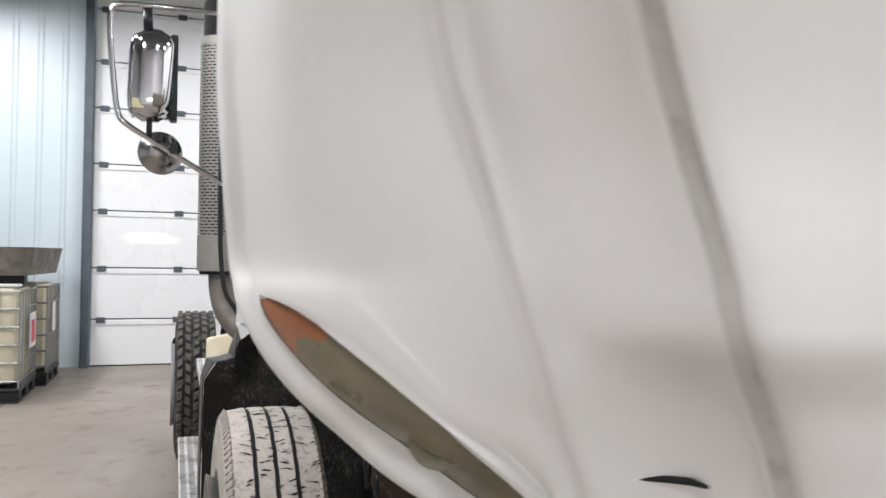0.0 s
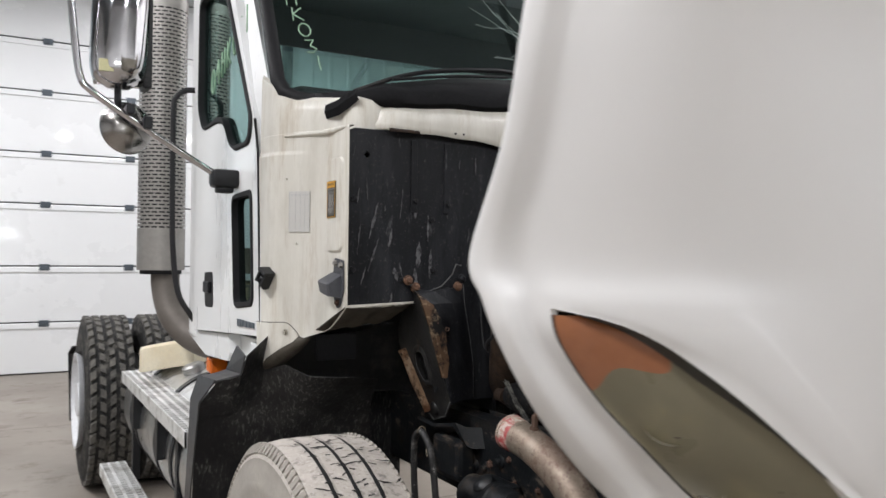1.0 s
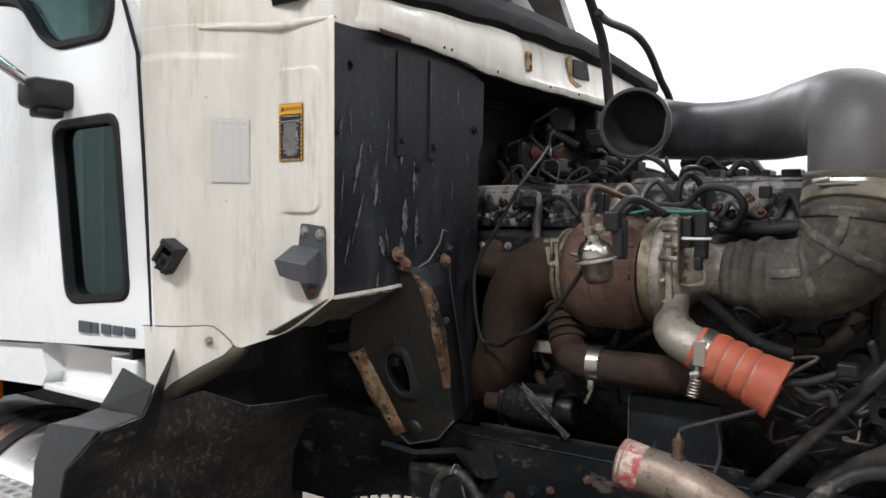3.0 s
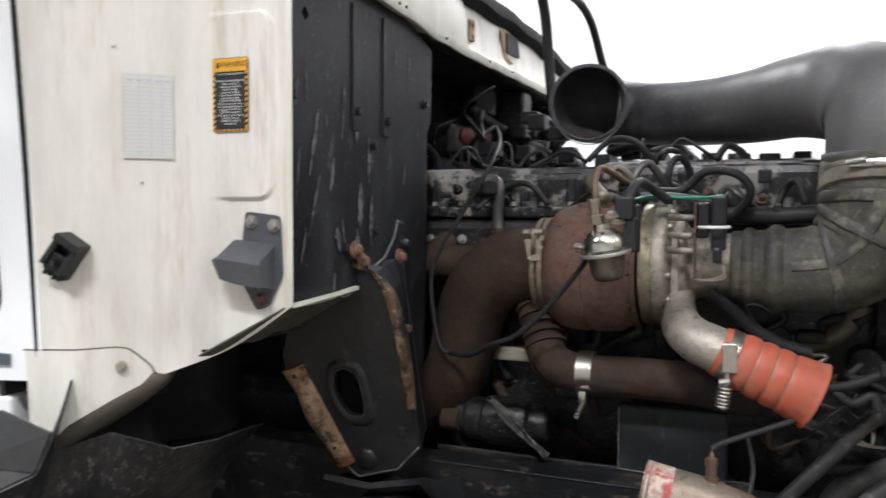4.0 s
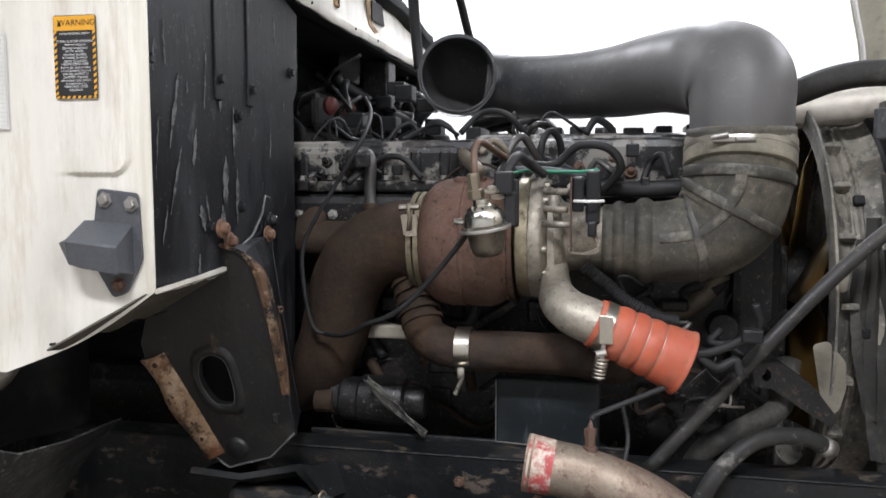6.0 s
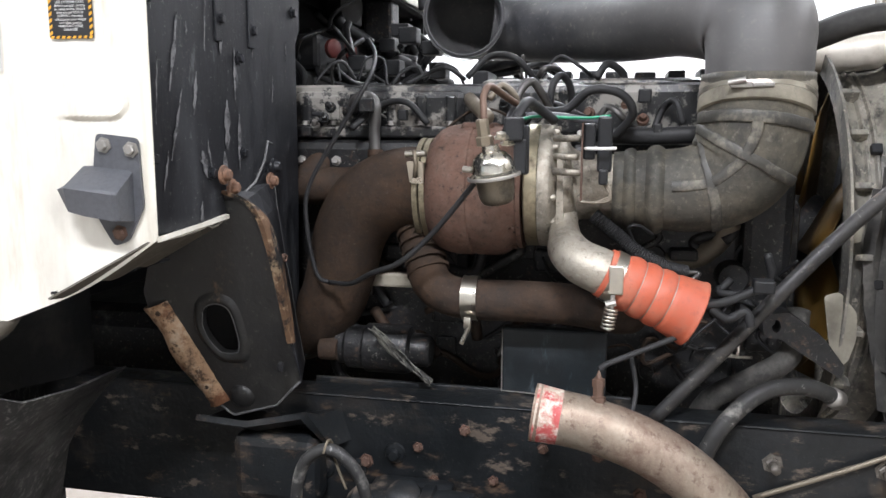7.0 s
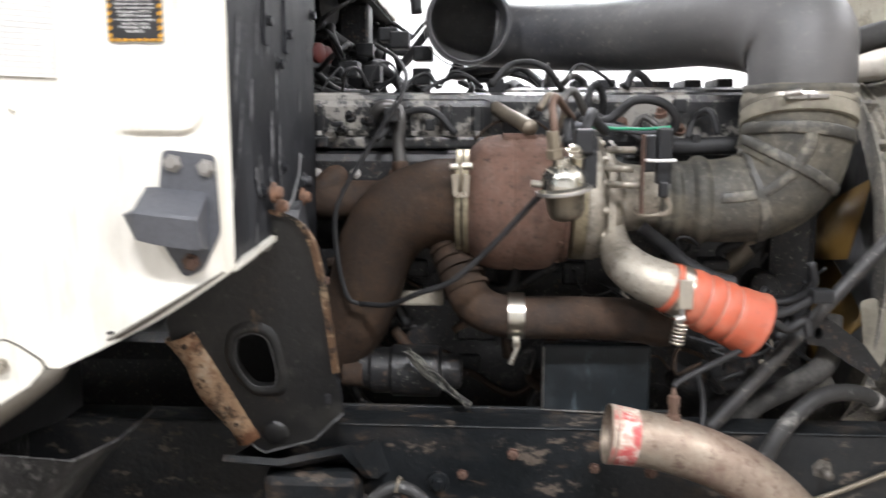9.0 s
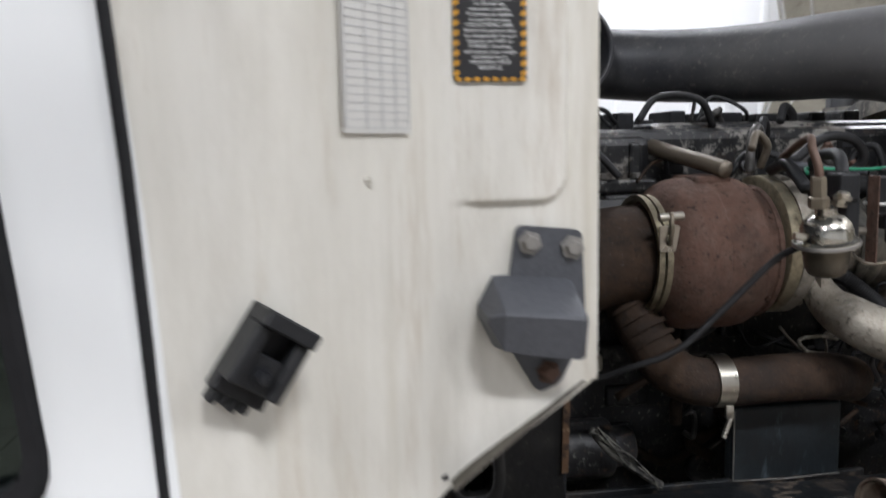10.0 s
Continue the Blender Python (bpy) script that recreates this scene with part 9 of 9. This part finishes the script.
part("corner_post", boxes(((1.046, 1.748, 1.66), (1.075, 1.768, 1.76)), bevel=0.004), RADIATOR, radiator)
part("side_gusset", boxes(((1.052, 1.752, 1.625), (1.072, 1.80, 1.682)), bevel=0.003), RADIATOR, radiator, "grey gusset tab")
part("frame_flange", boxes(((1.045, 1.735, 0.99), (1.075, 1.752, 1.70)), bevel=0.005), RADIATOR, radiator)
for z in (1.65, 1.55, 1.2, 1.08):
    bolt(radiator, (1.06, 1.742, z), (-0.5, 1, 0), STACK_STEEL, 0.006)
run("shroud_seal", [(1.07, 1.778, 1.68), (1.06, 1.762, 1.58), (1.056, 1.75, 1.40), (1.056, 1.745, 1.2), (1.06, 1.735, 1.0)], 0.007, WIRE_BLACK, radiator, "black rubber edge seal")
# top hose and charge pipe to the radiator
run("top_hose", [(1.24, 2.02, 1.70), (1.18, 1.93, 1.72), (1.15, 1.86, 1.745), (1.14, 1.80, 1.755), (1.14, 1.72, 1.755)], 0.026, RUBBER, truck, "black upper radiator hose", 8, 18)
run("cold_pipe", [(1.36, 1.95, 1.70), (1.32, 1.82, 1.705), (1.30, 1.70, 1.715), (1.30, 1.55, 1.73)], 0.040, PALE_ALU, truck, "pale aluminium charge pipe", 8, 18)
part("front_cover", boxes(((1.16, 1.93, 0.76), (1.70, 2.03, 1.46)), ((1.24, 1.90, 1.10), (1.62, 1.94, 1.40)), bevel=0.02), ENGINE_BLACK, engine, "oily front gear cover")
# fan with yellow blades
bm = bmesh.new()
tube(bm, [(1.52, 1.80, 1.30), (1.52, 2.0, 1.30)], 0.09, 20)
fan = part("cooling_fan", bm, ENGINE_BLACK, truck, "engine cooling fan with yellow blades", 40)
for k in range(7):
    a = 2 * math.pi * (k + 0.22) / 7
    rr, tt = Vector((math.cos(a), 0, math.sin(a))), Vector((-math.sin(a), 0, math.cos(a)))
    c = Vector((1.52, 1.84, 1.30))
    bm = bmesh.new()
    loft(bm, [[c + rr * r + tt * s * w + Vector((0, 0.03 * s, 0)) for s in (-1, -0.3, 0.3, 1)] for r, w in ((0.08, 0.05), (0.2, 0.075), (0.34, 0.085))])
    thicken(bm, 0.004)
    part("fan_blade", bm, YELLOW, fan, "yellow fan blade", True)
# rust spots on the front tyre's inner hub, brake drum and steering parts
bm = bmesh.new()
lathe(bm, [(0, 0.0), (0.19, 0.0), (0.2, 0.02), (0.2, 0.16), (0.12, 0.18), (0, 0.18)], (0.42, 2.63, 0.525), (1, 0, 0), 32)
part("brake_drum", bm, RUST_DARK, truck, "rusted brake drum", 40)
bm = bmesh.new()
lathe(bm, [(0, 2.52), (0.045, 2.52), (0.058, 2.53), (0.060, 2.60), (0.066, 2.605), (0.066, 2.625), (0.058, 2.63), (0.056, 2.76), (0.040, 2.775), (0, 2.775)], (0.865, 0, 0.80), (0, 1, 0), 28)
box(bm, (0.86, 2.57, 0.72), (0.934, 2.74, 0.86), 0.02)
lathe(bm, [(0, 0.03), (0.022, 0.03), (0.034, 0.022), (0.040, 0.0), (0.040, -0.05)], (0.855, 2.66, 0.84), (-0.6, 0, 0.8), 20)
gear = part("steering_box", bm, FRAME_BLACK, truck, "oily cast steering box", 40)
for y, z in ((2.85, 0.855), (2.93, 0.90), (2.70, 0.90), (2.78, 0.86)):
    bm = bmesh.new()
    lathe(bm, [(0, 0.020), (0.009, 0.020), (0.011, 0.016), (0.011, 0.006), (0.020, 0.004), (0.022, 0.0)], (0.934, y, z), (-1, 0, 0), 16)
    part("rail_plug", bm, FRAME_BLACK, gear, "", 40)
run("drag_link", [(0.72, 2.30, 0.78), (0.72, 2.6, 0.70), (0.70, 2.85, 0.62)], 0.022, FRAME_BLACK, truck)
# added dark sheet; keeps the pale floor from showing behind the wheel
part("inner_gap_blocker", boxes(((0.50, 3.50, 0.38), (0.98, 3.515, 1.0)), bevel=0.004), LINER, truck, "dark sheet added behind the front wheel to fill a bright gap")
part("spring_pack", boxes(((0.80, 2.0, 0.60), (0.90, 3.2, 0.66)), ((0.80, 2.2, 0.54), (0.90, 3.05, 0.60)), bevel=0.01), RUST_DARK, truck, "rusted leaf spring")
part("cross_member", boxes(((0.95, 1.35, 0.78), (1.9, 1.45, 0.98)), bevel=0.02), FRAME_BLACK, truck)
# added sheet that hides the bright room beyond the far rail
part("far_gap_blocker", boxes(((1.93, 1.50, 0.45), (1.945, 4.20, 1.15)), bevel=0.004), LINER, truck, "dark sheet added beside the far rail to block a bright gap")
part("transmission", boxes(((1.2, 3.2, 0.65), (1.65, 4.1, 1.1)), bevel=0.05), ENGINE_BLACK, truck, "dark gearbox")
part("deck_cross_member", boxes(((0.95, 5.6, 0.78), (1.9, 5.7, 0.98)), bevel=0.02), FRAME_BLACK, truck)

# ---- pale scrapes in the firewall's black paint ----
SCRAPE = surface("bare_scrape", (0.15, 0.15, 0.154), (0.07, 0.07, 0.075), 0.55, scale=30, fine=120, grime=(0.03, 0.03, 0.032), grime_at=0.52, grime_scale=40, grime_soft=0.06, bump=0.1)
rng = random.Random(17)
for x, z, ln, wd, lean in ((0.545, 1.74, 0.05, 0.004, 0.1), (0.575, 1.76, 0.07, 0.004, -0.1), (0.548, 1.60, 0.10, 0.004, 0.12), (0.60, 1.55, 0.11, 0.010, 0.35), (0.66, 1.60, 0.07, 0.012, 0.2), (0.745, 1.80, 0.12, 0.005, 0.0), (0.87, 1.80, 0.12, 0.004, 0.0), (0.752, 1.69, 0.04, 0.012, 0.1),
                          (0.80, 1.64, 0.09, 0.010, 0.0), (0.765, 1.55, 0.085, 0.026, 0.05), (0.755, 1.475, 0.06, 0.020, -0.1), (0.682, 1.485, 0.045, 0.026, -0.3), (0.665, 1.40, 0.05, 0.012, 0.1), (0.60, 1.66, 0.12, 0.014, 0.25), (0.565, 1.48, 0.06, 0.006, 0.3), (0.70, 1.72, 0.10, 0.005, 0.1), (0.985, 1.86, 0.06, 0.005, 0.0), (0.81, 1.52, 0.10, 0.014, 0.05), (0.875, 1.70, 0.05, 0.009, 0.0), (0.70, 1.50, 0.05, 0.006, -0.2), (0.96, 1.62, 0.05, 0.004, 0.1), (1.03, 1.70, 0.04, 0.004, 0.0), (0.53, 1.88, 0.03, 0.004, 0.2), (0.64, 1.70, 0.02, 0.005, 0.0), (0.92, 1.86, 0.03, 0.003, 0.1)):
    bm = bmesh.new()
    lo, hi = [], []
    for k in range(9):
        t = k / 8
        w = wd * math.sin(math.pi * (0.06 + 0.88 * t)) * rng.uniform(0.35, 1.0)
        c = x + lean * ln * (t - 0.5) + rng.uniform(-0.0015, 0.0015)
        lo.append((c - w / 2, 2.9535, z + ln * (t - 0.5)))
        hi.append((c + w / 2, 2.9535, z + ln * (t - 0.5)))
    loft(bm, [lo, hi])
    thicken(bm, 0.0008)
    part("paint_scrape", bm, SCRAPE, firewall, "pale scrape in the paint")

# ---- loose lines, clips and fittings over the engine top ----
rng = random.Random(77)
for k in range(18):
    y0 = rng.uniform(2.02, 2.95)
    x0 = rng.uniform(1.10, 1.30)
    z0 = 1.555 if x0 < 1.17 else 1.655
    hop = rng.uniform(0.015, 0.05)
    dy = rng.uniform(-0.16, 0.16)
    pts = [(x0, y0, z0), (x0 + rng.uniform(-0.03, 0.02), y0 + dy * 0.3, z0 + hop), (x0 + rng.uniform(-0.04, 0.04), y0 + dy * 0.7, z0 + hop * rng.uniform(0.3, 1.0)), (x0 + rng.uniform(-0.05, 0.05), y0 + dy, z0 - 0.01)]
    if 1.98 < y0 + dy < 2.14 or 1.98 < y0 < 2.14:
        continue
    run("engine_line", pts, rng.choice((0.003, 0.004, 0.005, 0.007)), rng.choice((WIRE_BLACK, WIRE_BLACK, WIRE_BLACK, WIRE_BLACK, GREY_PIPE, RUST_DARK)), engine, "", 6, 7)
for k in range(34):
    y, x, z = rng.uniform(2.16, 2.96), rng.uniform(1.08, 1.20), rng.uniform(1.50, 1.60)
    if rng.random() < 0.5:
        bm = bmesh.new()
        lathe(bm, [(0, 0.014), (0.006, 0.014), (0.008, 0.010), (0.008, 0.004), (0.012, 0.003), (0.012, -0.006)], (x, y, z), (rng.uniform(-1, -0.3), rng.uniform(-0.3, 0.3), rng.uniform(0, 1)), 8)
        part("engine_stud", bm, rng.choice((ENGINE_BLACK, STACK_STEEL, RUST, ENGINE_BLACK)), engine, "", 40)
    else:
        w, h = rng.uniform(0.012, 0.035), rng.uniform(0.010, 0.03)
        part("engine_clip", boxes(((x - 0.008, y, z), (x + 0.012, y + w, z + h)), bevel=0.003), rng.choice((ENGINE_BLACK, BLACK_PLASTIC, ENGINE_BLACK)), engine)
# dark fittings low on the block and beside the starter
for k in range(40):
    y, z = rng.uniform(2.0, 2.95), rng.uniform(1.02, 1.34)
    x = rng.uniform(1.10, 1.17)
    pts = [(x, y, z)]
    for j in range(3):
        pts.append((pts[-1][0] + rng.uniform(-0.02, 0.02), pts[-1][1] + rng.uniform(-0.09, 0.09), pts[-1][2] + rng.uniform(-0.06, 0.06)))
    run("block_line", pts, rng.choice((0.003, 0.005, 0.008, 0.012)), rng.choice((WIRE_BLACK, ENGINE_BLACK, ENGINE_BLACK, RUST_DARK, GREY_PIPE)), engine, "", 6, 8)

# ---- totes by the door ----
TOTE_PLASTIC = surface("translucent_tote", (0.58, 0.53, 0.38), (0.50, 0.46, 0.33), 0.5, scale=3, fine=30, grime=(0.40, 0.37, 0.30), grime_at=0.6, grime_scale=3, bump=0.02, grain=0.05)
GALV = surface("galvanised_cage", (0.36, 0.37, 0.37), (0.28, 0.29, 0.29), 0.45, 0.7, scale=8, fine=60, bump=0.05)
LABEL_RED = surface("red_label", (0.62, 0.06, 0.09), (0.55, 0.05, 0.08), 0.5, bump=0, grain=0.05)


def tote(at, label):
    x, y, _ = at
    t = thing("tote", at, label, "bulk tote", "liquid totes by the door")
    part("bottle", boxes(((x - 0.55, y - 0.45, 0.18), (x + 0.55, y + 0.45, 1.18)), bevel=0.07), TOTE_PLASTIC, t, "yellowed plastic bottle", 40)
    bm = bmesh.new()
    lathe(bm, [(0.11, 0), (0.11, 0.03), (0, 0.03)], (x, y, 1.18), (0, 0, 1), 20)
    part("lid", bm, BLACK_PLASTIC, t, "black lid")
    for k in range(6):
        z = 0.22 + k * 0.185
        bm = bmesh.new()
        c = [(x - 0.58, y - 0.48, z), (x + 0.58, y - 0.48, z), (x + 0.58, y + 0.48, z), (x - 0.58, y + 0.48, z), (x - 0.58, y - 0.48, z)]
        tube(bm, c, 0.011, 6, False)
        part("hoop", bm, GALV, t)
    for k in range(7):
        for fx, fy in ((x - 0.58 + k * 0.1933, y - 0.485), (x - 0.58 + k * 0.1933, y + 0.485), (x + 0.585, y - 0.48 + k * 0.16), (x - 0.585, y - 0.48 + k * 0.16)):
            bm = bmesh.new()
            tube(bm, [(fx, fy, 0.15), (fx, fy, 1.16)], 0.009, 6)
            part("bar", bm, GALV, t)
    part("pallet_deck", boxes(((x - 0.6, y - 0.5, 0.115), (x + 0.6, y + 0.5, 0.15)), bevel=0.01), BLACK_PLASTIC, t, "black plastic pallet deck")
    for fx in (-0.5, 0.0, 0.5):
        for fy in (-0.4, 0.0, 0.4):
            part("pallet_foot", boxes(((x + fx - 0.09, y + fy - 0.08, 0.02), (x + fx + 0.09, y + fy + 0.08, 0.116)), bevel=0.01), BLACK_PLASTIC, t)
    for fx in (-0.5, 0.0, 0.5):
        part("pallet_runner", boxes(((x + fx - 0.09, y - 0.5, 0.0), (x + fx + 0.09, y + 0.5, 0.022)), bevel=0.006), BLACK_PLASTIC, t)
    return t


ta = tote((-2.06, 9.52, 0), "caged yellowed plastic liquid tote on a black pallet")
tb = tote((-1.96, 10.62, 0), "caged pale plastic liquid tote on a black pallet by the wall")
part("data_plate", boxes(((-1.472, 9.59, 0.50), (-1.466, 9.95, 0.88)), bevel=0.002), LABEL_WHITE, ta, "white data plate")
part("hazard_label", boxes(((-1.465, 9.67, 0.55), (-1.462, 9.87, 0.80))), LABEL_RED, ta, "red hazard label")
part("data_plate", boxes(((-1.372, 10.52, 0.6), (-1.366, 10.72, 0.95)), bevel=0.002), LABEL_WHITE, tb, "white data plate")
BIN = surface("weathered_grey_bin", (0.20, 0.185, 0.155), (0.15, 0.14, 0.12), 0.7, scale=3, fine=30, grime=(0.07, 0.065, 0.055), grime_at=0.6, bump=0.2)
bm = bmesh.new()
outer = [(-2.62, 9.15), (-1.42, 9.15), (-1.30, 11.0), (-2.62, 11.0)]
rows = []
for z, k in ((1.30, 0.92), (1.58, 1.0), (1.60, 1.02), (1.60, 0.97), (1.34, 0.90)):
    cx, cy = -2.0, 10.08
    rows.append([(cx + (px - cx) * k, cy + (py - cy) * k, z) for px, py in rounded(outer, 0.25, 6)])
loft(bm, rows, True)
n = len(rows[0])
bm.verts.ensure_lookup_table()
bm.faces.new([bm.verts[k] for k in range(n)])
tagged(part("spill_tray", bm, BIN, None, "", 40), "weathered grey plastic tray laid across the two totes", "tray")
tagged(part("tray_block", boxes(((-2.5, 9.4, 1.19), (-1.5, 9.6, 1.31)), bevel=0.01), BLACK_PLASTIC, None), "dark folded tarp under the tray on the tote", "tarp")
tagged(part("rag", boxes(((-1.75, 9.12, 1.185), (-1.50, 9.28, 1.215)), bevel=0.012), LABEL_WHITE, None), "white rag lying on the tote", "rag")

# ---- things along the far wall ----
cabinet = thing("storage_cabinet", (5.2, -0.95, 0), "tall beige steel storage cabinet against the white wall", "cabinet")
part("body", boxes(((4.9, -1.35, 0.0), (5.55, -0.55, 3.3)), bevel=0.01), BEIGE, cabinet)
for y0, y1 in ((-1.34, -0.955), (-0.945, -0.56)):
    part("door", boxes(((4.885, y0, 0.08), (4.9, y1, 3.25)), bevel=0.004), BEIGE, cabinet)
BLUE = surface("blue_drum_plastic", (0.03, 0.07, 0.28), (0.025, 0.06, 0.24), 0.4, bump=0.02)
drum = thing("drum_rack", (4.7, -0.35, 0), "black steel stand with a blue plastic drum", "drum stand")
part("stand", boxes(((4.45, -0.70, 0.0), (4.50, -0.65, 1.45)), ((4.95, -0.70, 0.0), (5.0, -0.65, 1.45)), ((4.45, -0.08, 0.0), (4.50, -0.03, 1.45)), ((4.95, -0.08, 0.0), (5.0, -0.03, 1.45)), ((4.42, -0.73, 1.42), (5.03, 0.0, 1.46)), bevel=0.004), BLACK_PAINT, drum)
bm = bmesh.new()
lathe(bm, [(0, 0), (0.26, 0), (0.28, 0.03), (0.275, 0.3), (0.285, 0.32), (0.275, 0.34), (0.28, 0.58), (0.26, 0.6), (0, 0.59)], (4.72, -0.36, 1.46), (0, 0, 1), 36)
part("drum", bm, BLUE, drum, "blue plastic drum", 40)
